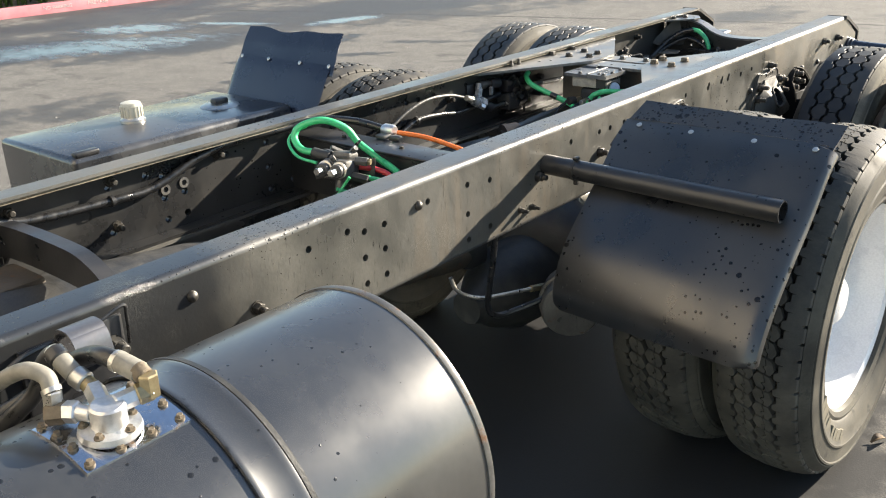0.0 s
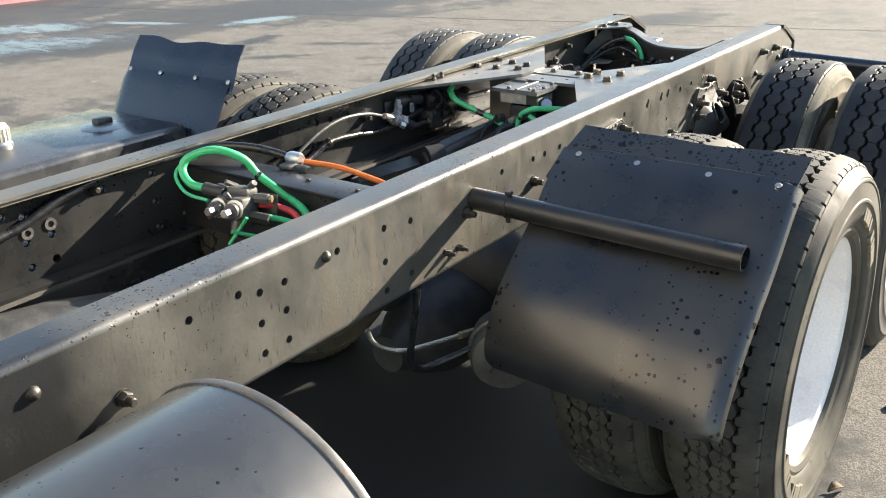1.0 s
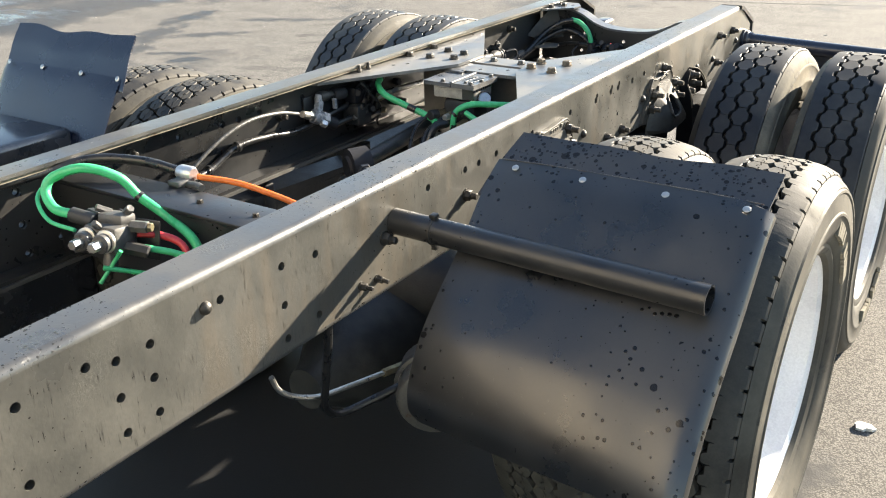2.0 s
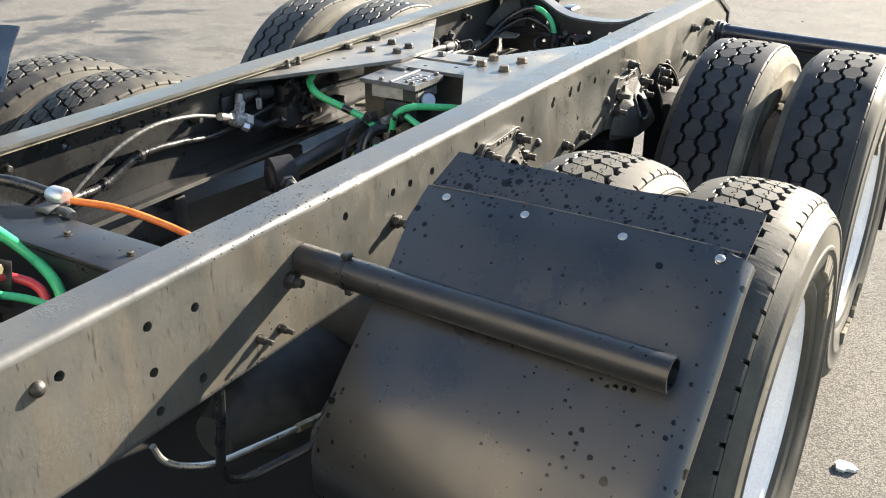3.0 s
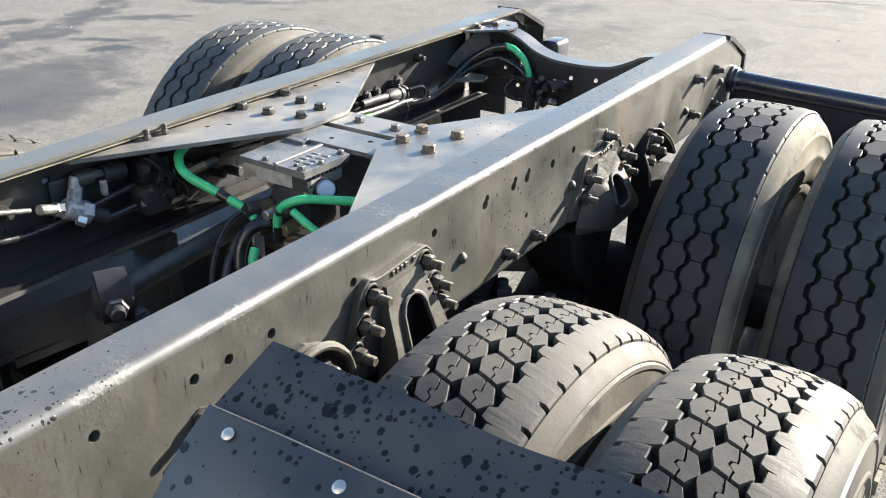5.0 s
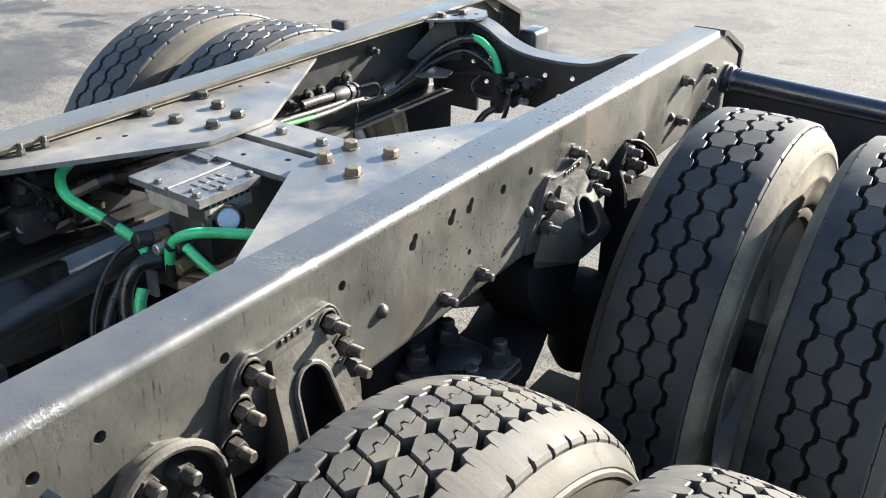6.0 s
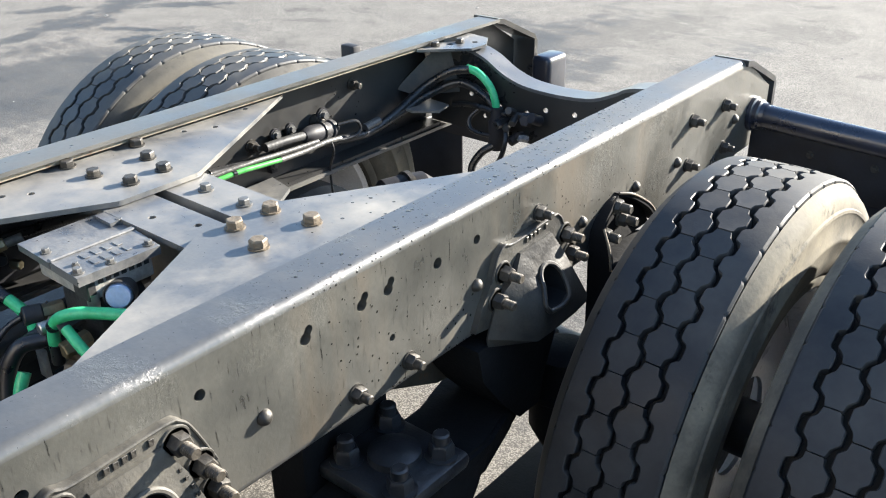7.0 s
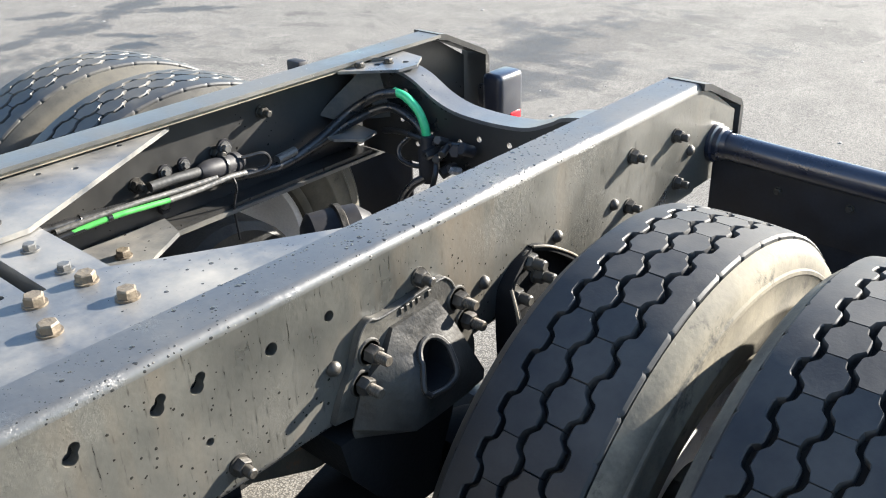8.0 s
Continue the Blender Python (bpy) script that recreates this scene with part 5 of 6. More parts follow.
# sender plate with fittings, on the crown of the tank
SM = Matrix.Translation((TX, 1.63, TZ)) @ Matrix.Rotation(radians(4.6), 4, "Y") @ Matrix.Translation((0, 0, TR))
BACK = SM.inverted()
sender = thing("fuel_sender", "bright steel sender plate with aluminium fuel fittings on the tank", "fuel sender")
sender.matrix_basis = SM
bm = bmesh.new()
bmesh.ops.create_grid(bm, x_segments=12, y_segments=8, size=0.5)
for v in bm.verts:
    x, y = v.co.x * 0.15, v.co.y * 0.168
    v.co = Vector((x, y, -x * x / (2 * TR) + 0.0035))
ret = bmesh.ops.extrude_face_region(bm, geom=bm.faces[:])
for v in ret["geom"]:
    if isinstance(v, bmesh.types.BMVert):
        v.co.z -= 0.004
part("plate", bm, SENDER, sender)
SCREW = finish(hexbolt(0.0054, 0.0055, 0.0075), "screw", RUSTY)
for u, v in ((-0.064, -0.073), (-0.064, 0.073), (0.064, -0.073), (0.064, -0.025), (0.064, 0.025), (0.064, 0.073), (-0.02, -0.073), (0.022, -0.073), (0.022, 0.073)):
    shared("screw", SCREW, sender, Matrix.Translation((u, v, 0.0035 - u * u / (2 * TR))) @ UP)
part("nameplate_bar", block(0.02, 0.028, -0.05, -0.01, 0.0032, 0.0042), PALE_HOSE, sender, "worn yellow print bar")
hub = part("hub", moved(lathe([(0.0, 0.047), (0.0225, 0.047), (0.026, 0.044), (0.026, 0.014), (0.044, 0.012), (0.046, 0.004), (0.044, 0.0)], 40), Matrix.Translation((0.022, -0.014, 0.0015)) @ UP), ALU, sender, "turned aluminium hub")
for k in range(5):
    a = 2 * math.pi * k / 5 + 0.3
    shared("screw", SCREW, hub, Matrix.Translation((0.022 + 0.036 * math.cos(a), -0.014 + 0.036 * math.sin(a), 0.013)) @ UP)


def fitting(a, b, r, mat, parent, name="fitting", six=True, back=None):
    """A hexagonal or round union from a to b."""
    A, B = Vector(a), Vector(b)
    q = (B - A).to_track_quat("X", "Z").to_matrix().to_4x4()
    ln = (B - A).length
    bm2 = lathe([(0, 0), (r * 0.86, 0), (r, r * 0.15), (r, ln - r * 0.15), (r * 0.86, ln), (0, ln)], 6 if six else 20)
    m = Matrix.Translation(A) @ q
    return part(name, moved(bm2, back @ m if back else m), mat, parent)


for a, b, r, mat, six in (
        ((0.812, 1.63, 1.148), (0.82, 1.668, 1.152), 0.0145, ALU, True),
        ((0.82, 1.66, 1.152), (0.828, 1.682, 1.155), 0.0165, BRASS, True),
        ((0.828, 1.678, 1.145), (0.828, 1.678, 1.182), 0.0155, BRASS, True),
        ((0.822, 1.677, 1.175), (0.805, 1.675, 1.185), 0.014, RUSTY, False),
        ((0.812, 1.677, 1.178), (0.765, 1.668, 1.188), 0.0165, PALE_HOSE, False),
        ((0.795, 1.618, 1.148), (0.756, 1.63, 1.155), 0.0155, ALU, True),
        ((0.758, 1.629, 1.154), (0.74, 1.627, 1.162), 0.0125, BRASS, False),
        ((0.742, 1.627, 1.161), (0.722, 1.622, 1.17), 0.0165, ZINC, False),
        ((0.724, 1.622, 1.169), (0.69, 1.62, 1.186), 0.0145, PALE_HOSE, False),
        ((0.692, 1.62, 1.185), (0.672, 1.62, 1.195), 0.0165, LOOM, False),
        ((0.8, 1.6, 1.142), (0.775, 1.59, 1.142), 0.012, ALU, False),
        ((0.778, 1.591, 1.142), (0.758, 1.58, 1.141), 0.0165, ALU, True),
        ((0.76, 1.581, 1.141), (0.74, 1.562, 1.14), 0.0175, RUSTY, True),
        ((0.743, 1.572, 1.135), (0.741, 1.576, 1.172), 0.0145, ZINC, True)):
    fitting(a, b, r, mat, sender, "fitting" if six else "hose_end", six, BACK)
for pts, mat, nm, r in (
        ([(0.741, 1.576, 1.168), (0.727, 1.578, 1.188), (0.7, 1.567, 1.195), (0.66, 1.557, 1.178), (0.62, 1.545, 1.152), (0.56, 1.45, 1.09), (0.5, 1.2, 1.0)], PALE_HOSE, "dirty beige fuel hose curling off the sender", 0.0125),
        ([(0.68, 1.62, 1.191), (0.664, 1.619, 1.186), (0.65, 1.612, 1.168), (0.642, 1.605, 1.14), (0.62, 1.58, 1.1), (0.56, 1.5, 1.04), (0.48, 1.2, 1.0)], LOOM, "black fuel hose with steel clamp", 0.014),
        ([(0.772, 1.669, 1.186), (0.745, 1.663, 1.19), (0.71, 1.662, 1.182), (0.665, 1.655, 1.162), (0.61, 1.64, 1.12), (0.54, 1.58, 1.06), (0.48, 1.3, 1.0)], LOOM, "black fuel hose behind the sender", 0.0145)):
    h = thing("fuel_hose", nm, "hose", "fuel hoses")
    part("hose", tube(pts, r, 14), mat, h)
    part("clamp", tube([pts[0], tuple(Vector(pts[0]).lerp(Vector(pts[1]), 0.3))], r * 1.18, 14), ZINC, h)

# ---- fenders ----
PROF = [(3.468, 1.149), (3.42, 1.12), (3.379, 1.084), (3.291, 0.996), (3.19, 0.91), (3.108, 0.83), (3.05, 0.752), (3.025, 0.69)]


def fender(side, pts, flap_pts, label, waves, rivets, lean):
    t = thing("mud_fender", label, "fender", "mud fenders")
    ln = curve_points([(0, y, z) for y, z in pts], 6)
    bm = bmesh.new()
    x0, x1 = (0.59, 1.2) if side > 0 else (0.645, 1.2)
    cols = [(x0, 0.0), (x0 + 0.03, 0.004), (0.75, 0.008), (0.9, 0.009), (1.05, 0.008), (1.14, 0.006), (1.165, 0.004), (1.185, 0.0), (x1, -0.009), (x1 + 0.005, -0.02)]
    lays = []
    for off in (0.0, -0.003):
        g = []
        for i, p in enumerate(ln):
            d = (ln[min(i + 1, len(ln) - 1)] - ln[max(i - 1, 0)]).normalized()
            nrm = Vector((0, d.z, -d.y))
            if nrm.y > 0:
                nrm = -nrm
            row = []
            for x, lift in cols:
                q = p + nrm * (lift + off)
                end = min(i / 0.7, (len(ln) - 1 - i) / 1.6)
                if x > 1.14 and end < 1.0:
                    x = 1.14 + (x - 1.14) * math.sqrt(max(0.05, 1 - (1 - end) ** 2))
                # the inner lower corner is bent back and rounded off
                back = max(0.0, i / (len(ln) - 1) - 0.62) / 0.38
                back = back ** 1.5 * (x1 - x) / (x1 - x0) if side > 0 else 0.0
                if x < x0 + 0.02 and len(ln) - 1 - i < 2:
                    x += (0.018, 0.005)[len(ln) - 1 - i]
                row.append(bm.verts.new((side * x, q.y + 0.058 * back, q.z - 0.012 * back)))
            g.append(row)
        lays.append(g)
    for g in lays:
        for a, b in zip(g, g[1:]):
            for k in range(len(cols) - 1):
                bm.faces.new((a[k], a[k + 1], b[k + 1], b[k]))
    f, k2 = lays
    rimv = [(f[0][k], k2[0][k]) for k in range(len(cols))] + [(f[i][-1], k2[i][-1]) for i in range(1, len(ln))] + [(f[-1][k], k2[-1][k]) for k in range(len(cols) - 2, -1, -1)] + [(f[i][0], k2[i][0]) for i in range(len(ln) - 2, 0, -1)]
    for k in range(len(rimv)):
        a, b = rimv[k], rimv[(k + 1) % len(rimv)]
        bm.faces.new((a[0], b[0], b[1], a[1]))
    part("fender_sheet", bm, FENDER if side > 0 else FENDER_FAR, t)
    # rubber flap riveted on behind, hanging in soft waves
    bm = bmesh.new()
    fl = curve_points([(0, y, z) for y, z in flap_pts], 6)
    nx, inner = 28, 0.575 if side > 0 else 0.625
    lays = []
    for off in (0.0, -0.006):
        g = []
        for i, p in enumerate(fl):
            t1 = i / (len(fl) - 1)
            row = []
            for k in range(nx + 1):
                u = k / nx
                w = waves * t1 * (0.6 * math.sin(u * 7.3 + 0.6) + 0.4 * math.sin(u * 15.1 + 2.0))
                row.append(bm.verts.new((side * (inner + 0.02 * t1 + u * (1.185 - inner - 0.015 * t1)), p.y + w * 0.6, p.z + w * 0.7 + off)))
            g.append(row)
        lays.append(g)
    for g in lays:
        for a, b in zip(g, g[1:]):
            for k in range(nx):
                bm.faces.new((a[k], a[k + 1], b[k + 1], b[k]))
    f, k2 = lays
    n1 = len(fl) - 1
    rimv = [(f[0][k], k2[0][k]) for k in range(nx + 1)] + [(f[i][-1], k2[i][-1]) for i in range(1, n1 + 1)] + [(f[-1][k], k2[-1][k]) for k in range(nx - 1, -1, -1)] + [(f[i][0], k2[i][0]) for i in range(n1 - 1, 0, -1)]
    for k in range(len(rimv)):
        a, b = rimv[k], rimv[(k + 1) % len(rimv)]
        bm.faces.new((a[0], b[0], b[1], a[1]))
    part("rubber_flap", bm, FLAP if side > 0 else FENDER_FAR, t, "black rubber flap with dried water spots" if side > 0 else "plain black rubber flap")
    if side > 0:
        part("worn_edge", tube([(x0 + 0.01, pts[0][0] - 0.0035, pts[0][1] + 0.003), (0.75, pts[0][0] - 0.004, pts[0][1] + 0.0068), (1.05, pts[0][0] - 0.004, pts[0][1] + 0.0068), (1.18, pts[0][0] - 0.0015, pts[0][1] + 0.0015)], 0.0012, 6), GALV, t, "thin bare metal edge")
    for x in (0.645, 0.807, 0.99, 1.154):
        shared("rivet", RIVET, t, Matrix.Translation((side * x, *rivets)) @ Matrix.Rotation(radians(lean), 4, "X") @ UP)
    return t


RIVET = finish(hexbolt(0.0082, 0.0026, 0.0, dome=True), "rivet", ZINC)
fender(1, PROF, [(3.40, 1.086), (3.44, 1.115), (3.468, 1.134), (3.52, 1.158), (3.572, 1.182)], "black curved sheet metal fender with riveted rubber flap over the tyre", 0.005, (3.443, 1.144), 30)
fender(-1, [(3.44, 1.2), (3.415, 1.17), (3.385, 1.12), (3.345, 1.05), (3.29, 0.97), (3.22, 0.89)], [(3.42, 1.17), (3.44, 1.2), (3.455, 1.225), (3.475, 1.26), (3.51, 1.305)], "black fender with upright rubber flap over the tyre", 0.012, (3.425, 1.203), 60)

bar = thing("fender_bar", "black painted steel tube carrying the fender, open at its end", "fender bar")
part("tube", tube([(0.4315, 3.276, 1.033), (0.6, 3.272, 1.032), (1.153, 3.256, 1.028)], 0.0298, 28, 4, hollow=True), TUBE, bar)
part("clamp_band", lathe([(0.0298, -0.004), (0.032, -0.003), (0.032, 0.003), (0.0298, 0.004)], 28, Matrix.Translation((0.54, 3.2735, 1.032)), block(0.532, 0.548, 3.262, 3.282, 1.0625, 1.0725, 0.003, 2, block(0.533, 0.547, 3.266, 3.281, 0.988, 1.003, 0.003))), CAST_DARK, bar, "dark wire clamp round the tube")

# brake hoses and air chamber hanging behind the fender
bc = thing("brake_chamber", "round grey brake chamber showing below the fender", "brake chamber")
part("canister", lathe([(0.0, -0.1), (0.06, -0.098), (0.09, -0.08), (0.095, -0.012), (0.104, -0.008), (0.104, 0.008), (0.096, 0.012), (0.096, 0.06), (0.09, 0.072), (0.078, 0.078), (0.0, 0.081)], 40, Matrix.Translation((0.447, 3.395, 0.543)) @ Matrix.Rotation(radians(-57), 4, "Z")), GALV, bc)
part("port", block(0.46, 0.495, 3.285, 3.31, 0.575, 0.6, 0.005), RUST_TUBE, bc)
bh = thing("brake_hose", "bent steel brake line with brass end", "hose", "brake hoses")
part("line", tube([(0.285, 2.99, 0.73), (0.29, 3.005, 0.69), (0.3, 3.04, 0.658), (0.32, 3.1, 0.632), (0.33, 3.2, 0.61), (0.342, 3.33, 0.585)], 0.0065, 10), ZINC, bh)
part("end_fitting", tube([(0.342, 3.32, 0.587), (0.345, 3.41, 0.567)], 0.011, 6), BRASS, bh)
bh2 = thing("brake_hose", "black rubber brake hose looping under the rail", "hose", "brake hoses")
part("hose", tube([(0.4, 3.06, 0.93), (0.385, 3.075, 0.82), (0.36, 3.085, 0.7), (0.33, 3.11, 0.6), (0.32, 3.17, 0.545), (0.35, 3.26, 0.545), (0.42, 3.36, 0.58)], 0.01, 10), LOOM, bh2)

# ---- boxes and plumbing between the rails ----
mod = thing("valve_module", "scuffed grey brake valve module with bolted lid", "valve module")
part("housing", block(-0.105, 0.05, 4.25, 4.37, 1.034, 1.076, 0.005), BOX_SIDE, mod)
part("lid", outline([(-0.024, 4.232), (0.064, 4.228), (0.066, 4.378), (-0.022, 4.388)], [], 1.076, 1.0915, "z"), BOX, mod)
part("side_lid", outline([(-0.134, 4.236), (-0.027, 4.232), (-0.025, 4.388), (-0.066, 4.392), (-0.07, 4.42), (-0.118, 4.424), (-0.136, 4.39)], [], 1.076, 1.0885, "z"), BOX, mod)
part("tongue", outline([(-0.118, 4.372), (-0.066, 4.37), (-0.07, 4.42), (-0.118, 4.424)], [], 1.089, 1.0955, "z"), BOX, mod)
part("ridge", block(-0.031, -0.019, 4.231, 4.389, 1.0905, 1.095, 0.002, 1), BOX, mod)
for k in range(4):
    for c in range(2):
        part("embossed_bar", block(-0.006 + 0.028 * c, 0.013 + 0.028 * c, 4.272 + 0.02 * k, 4.283 + 0.02 * k, 1.0913, 1.0932, 0.0008, 1), BOX, mod)
for u, v, k in ((-0.066, 4.249, 0.62), (0.046, 4.24, 0.7), (0.056, 4.292, 0.6), (0.048, 4.368, 0.65), (-0.073, 4.391, 0.62), (0.02, 4.252, 0.45)):
    shared("bolt", DULL_HEX, mod, Matrix.Translation((u, v, 1.0915 if u > 0 else 1.0885)) @ UP @ Matrix.Scale(k, 4))
part("corner_block", block(0.008, 0.0525, 4.246, 4.262, 1.036, 1.075, 0.002, 1), GREASY, mod, "black corner of the housing")
SLOT_BAR = finish(block(0.0, 0.0015, -0.0045, 0.0045, -0.0048, 0.0048), "slot", GREASY)
for k in range(7):
    shared("slot", SLOT_BAR, mod, Matrix.Translation((0.0499, 4.272 + 0.0142 * k, 1.066)))
part("lower_valve", block(-0.08, 0.045, 4.262, 4.36, 0.93, 1.03, 0.02), GREASY, mod)
cap_m = Matrix.Translation((0.06, 4.296, 1.034)) @ Matrix.Rotation(radians(-40), 4, "Z") @ Matrix.Rotation(radians(-14), 4, "Y") @ Matrix.Scale(1.12, 4)
part("cap", lathe([(0.0, 0.018), (0.0165, 0.018), (0.019, 0.014), (0.019, -0.02)], 28, cap_m), BLUE_CAP, mod, "pale blue round port cap")
part("cap_ring", lathe([(0.0205, -0.02), (0.0205, 0.016), (0.0222, 0.015), (0.0225, -0.02)], 28, cap_m), GREASY, mod)
for a, b, r, m2, six in (((-0.02, 4.26, 0.985), (-0.022, 4.21, 0.985), 0.014, BRASS, True), ((-0.022, 4.212, 0.985), (-0.024, 4.19, 0.985), 0.011, ZINC, False), ((0.02, 4.25, 0.96), (0.02, 4.2, 0.955), 0.015, BRASS, True),
                         ((-0.07, 4.26, 0.98), (-0.08, 4.205, 0.982), 0.014, BRASS, True), ((-0.075, 4.225, 0.982), (-0.085, 4.195, 0.984), 0.017, GREASY, False), ((0.03, 4.24, 1.01), (0.022, 4.2, 1.0), 0.014, GREASY, True),
                         ((-0.01, 4.22, 0.93), (0.06, 4.25, 0.925), 0.01, RUSTY, False), ((0.015, 4.205, 0.92), (0.05, 4.22, 0.918), 0.014, RUSTY, True), ((-0.015, 4.205, 0.93), (0.03, 4.24, 0.95), 0.006, BRASS, False)):
    fitting(a, b, r, m2, mod, "fitting" if six else "hose_end", six)
part("foot_bracket", block(-0.07, -0.045, 4.195, 4.205, 0.875, 0.93, 0.003), BOX_SIDE, mod, "pale corroded foot bracket")
part("foot_bracket", block(-0.08, 0.07, 4.225, 4.26, 0.885, 0.905, 0.004), CAST, mod)
part("drain_plug", lathe([(0.0, 0.0), (0.008, 0.0), (0.01, 0.01), (0.01, 0.03)], 14, Matrix.Translation((0.046, 4.256, 1.018)) @ UP), ZINC, mod)


def hose(name, label, pts, r, mat, ribs=0.0, ties=(), tape=None):
    t = thing(name, label, "hose", "air hoses")
    part("line", tube(pts, r, 12, 8, None, ribs), mat, t)
    for k in ties:
        p, q = Vector(pts[k]), Vector(pts[min(k + 1, len(pts) - 1)])
        d = (q - p).normalized() * 0.005
        part("cable_tie", tube([p - d, p + d], r * 1.14, 12), LOOM, t)
    if tape:
        p, q = Vector(pts[tape[0]]), Vector(pts[tape[0] + 1])
        part("worn_tape", tube([p.lerp(q, -0.04), p.lerp(q, tape[1])], r * 1.09, 12), LOOM, t, "frayed black tape")
    return t


hose("air_hose", "bright green nylon air hose arching to the valve", [(-0.095, 2.84, 1.093), (-0.145, 2.83, 1.1), (-0.182, 2.84, 1.128), (-0.175, 2.86, 1.158), (-0.119, 2.9, 1.176), (-0.073, 2.95, 1.147), (-0.052, 2.98, 1.097), (0.01, 3.0, 1.052), (0.106, 2.98, 1.025), (0.15, 2.96, 0.97), (0.17, 2.94, 0.9)], 0.0108, GREEN, 0, (6,))
hose("air_hose", "thin green nylon air hose beside the valve", [(-0.058, 2.81, 1.075), (-0.127, 2.8, 1.086), (-0.187, 2.82, 1.113), (-0.2, 2.85, 1.135), (-0.17, 2.88, 1.155)], 0.0046, GREEN)
hose("air_hose", "short green nylon air hose at the valve", [(0.06, 2.885, 1.033), (0.1, 2.93, 1.012), (0.16, 2.97, 0.98), (0.22, 2.98, 0.92)], 0.0075, GREEN)
hose("air_hose", "thin green nylon air hose under the valve", [(0.03, 2.8, 1.013), (0.06, 2.86, 0.985), (0.13, 2.92, 0.96), (0.22, 2.95, 0.9)], 0.0055, GREEN)
hose("air_hose", "thin green nylon tube crossing the valve", [(0.055, 2.83, 1.045), (0.04, 2.82, 1.02), (0.025, 2.79, 0.98)], 0.0045, GREEN)
hose("air_hose", "red nylon air hose plugged into the valve", [(0.03, 2.895, 1.056), (0.055, 2.93, 1.045), (0.09, 2.95, 1.03), (0.115, 2.95, 1.005), (0.12, 2.94, 0.95), (0.12, 2.93, 0.9)], 0.0085, RED)
hose("air_hose", "orange nylon air hose leaving the cross member", [(-0.055, 3.155, 1.09), (0.03, 3.2, 1.075), (0.12, 3.23, 1.05), (0.22, 3.24, 1.03), (0.36, 3.25, 1.02)], 0.0074, ORANGE)
hose("air_hose", "green nylon air hose with worn end at the module", [(-0.31, 4.235, 1.075), (-0.295, 4.2, 1.06), (-0.25, 4.18, 1.035), (-0.17, 4.2, 1.0), (-0.1, 4.21, 0.975), (-0.06, 4.2, 0.96)], 0.0108, GREEN, 0, (0, 4), (3, 0.35))
hose("air_hose", "green nylon air hose bending under the gusset", [(0.0, 4.2, 0.93), (0.01, 4.2, 1.0), (0.05, 4.215, 1.03), (0.11, 4.26, 1.03), (0.2, 4.32, 1.02), (0.3, 4.36, 1.0)], 0.0102, GREEN, 0, (1,), (0, 0.5))
hose("air_hose", "green nylon air hose branching under the gusset", [(0.05, 4.2, 1.01), (0.1, 4.2, 0.985), (0.16, 4.21, 0.95), (0.22, 4.2, 0.9)], 0.009, GREEN)
hose("air_hose", "black rubber air hose drooping below the module", [(-0.05, 4.22, 0.97), (-0.07, 4.15, 0.93), (-0.05, 4.08, 0.85), (0.02, 4.04, 0.78)], 0.011, LOOM)
hose("air_hose", "black wire harness along the module", [(-0.08, 4.24, 0.99), (-0.12, 4.17, 0.95), (-0.1, 4.09, 0.86), (-0.02, 4.03, 0.75)], 0.006, LOOM)
hose("air_hose", "short green air hose stub low behind the rail", [(-0.02, 4.15, 0.925), (-0.014, 4.134, 0.9), (0.0, 4.12, 0.86), (0.02, 4.11, 0.8)], 0.011, GREEN)
hose("air_hose", "thick black air hose bending down beside the module", [(-0.02, 4.2, 0.965), (-0.045, 4.16, 0.955), (-0.05, 4.13, 0.9), (-0.02, 4.11, 0.82), (0.03, 4.1, 0.74)], 0.014, LOOM)
# harness on the inner side of the far rail
loom = thing("wiring_loom", "black corrugated wiring loom clipped along the far rail", "wiring loom")
part("conduit", tube([(-0.39, 1.2, 1.08), (-0.39, 1.9, 1.075), (-0.385, 2.1, 1.045), (-0.385, 2.33, 1.033), (-0.385, 2.47, 1.035), (-0.38, 2.62, 1.085), (-0.37, 2.75, 1.108), (-0.36, 2.95, 1.108), (-0.31, 3.06, 1.12), (-0.2, 3.12, 1.115), (-0.1, 3.15, 1.095)], 0.0125, 12, 10, None, 0.0009, 0.006), LOOM, loom)
part("conduit", tube([(-0.12, 3.15, 1.09), (-0.24, 3.2, 1.0), (-0.36, 3.38, 0.955), (-0.385, 3.49, 0.95), (-0.385, 3.61, 0.99), (-0.385, 3.75, 0.985), (-0.385, 3.87, 0.97), (-0.38, 4.02, 0.985), (-0.375, 4.2, 1.0), (-0.375, 4.6, 0.98), (-0.375, 4.8, 0.97)], 0.0105, 12, 10, None, 0.0009, 0.006), LOOM, loom)
part("conduit", tube([(-0.375, 4.8, 0.97), (-0.37, 5.0, 0.955), (-0.365, 5.13, 0.95), (-0.365, 5.3, 0.93), (-0.37, 5.43, 0.945), (-0.34, 5.53, 0.985), (-0.27, 5.59, 1.02), (-0.19, 5.6, 0.995), (-0.145, 5.595, 0.96)], 0.0125, 12, 10, None, 0.0009, 0.006), LOOM, loom)
for y, z in ((2.33, 1.033), (2.7, 1.1), (3.49, 0.95), (3.61, 0.99), (4.3, 0.995), (5.02, 0.955)):
    part("clip", lathe([(0.0145, -0.006), (0.0165, -0.005), (0.0165, 0.005), (0.0145, 0.006)], 16, Matrix.Translation((-0.383, y, z)) @ Matrix.Rotation(math.pi / 2, 4, "Z"), block(-0.402, -0.386, y - 0.005, y + 0.005, z - 0.018, z - 0.004)), STEEL_BLACK, loom)
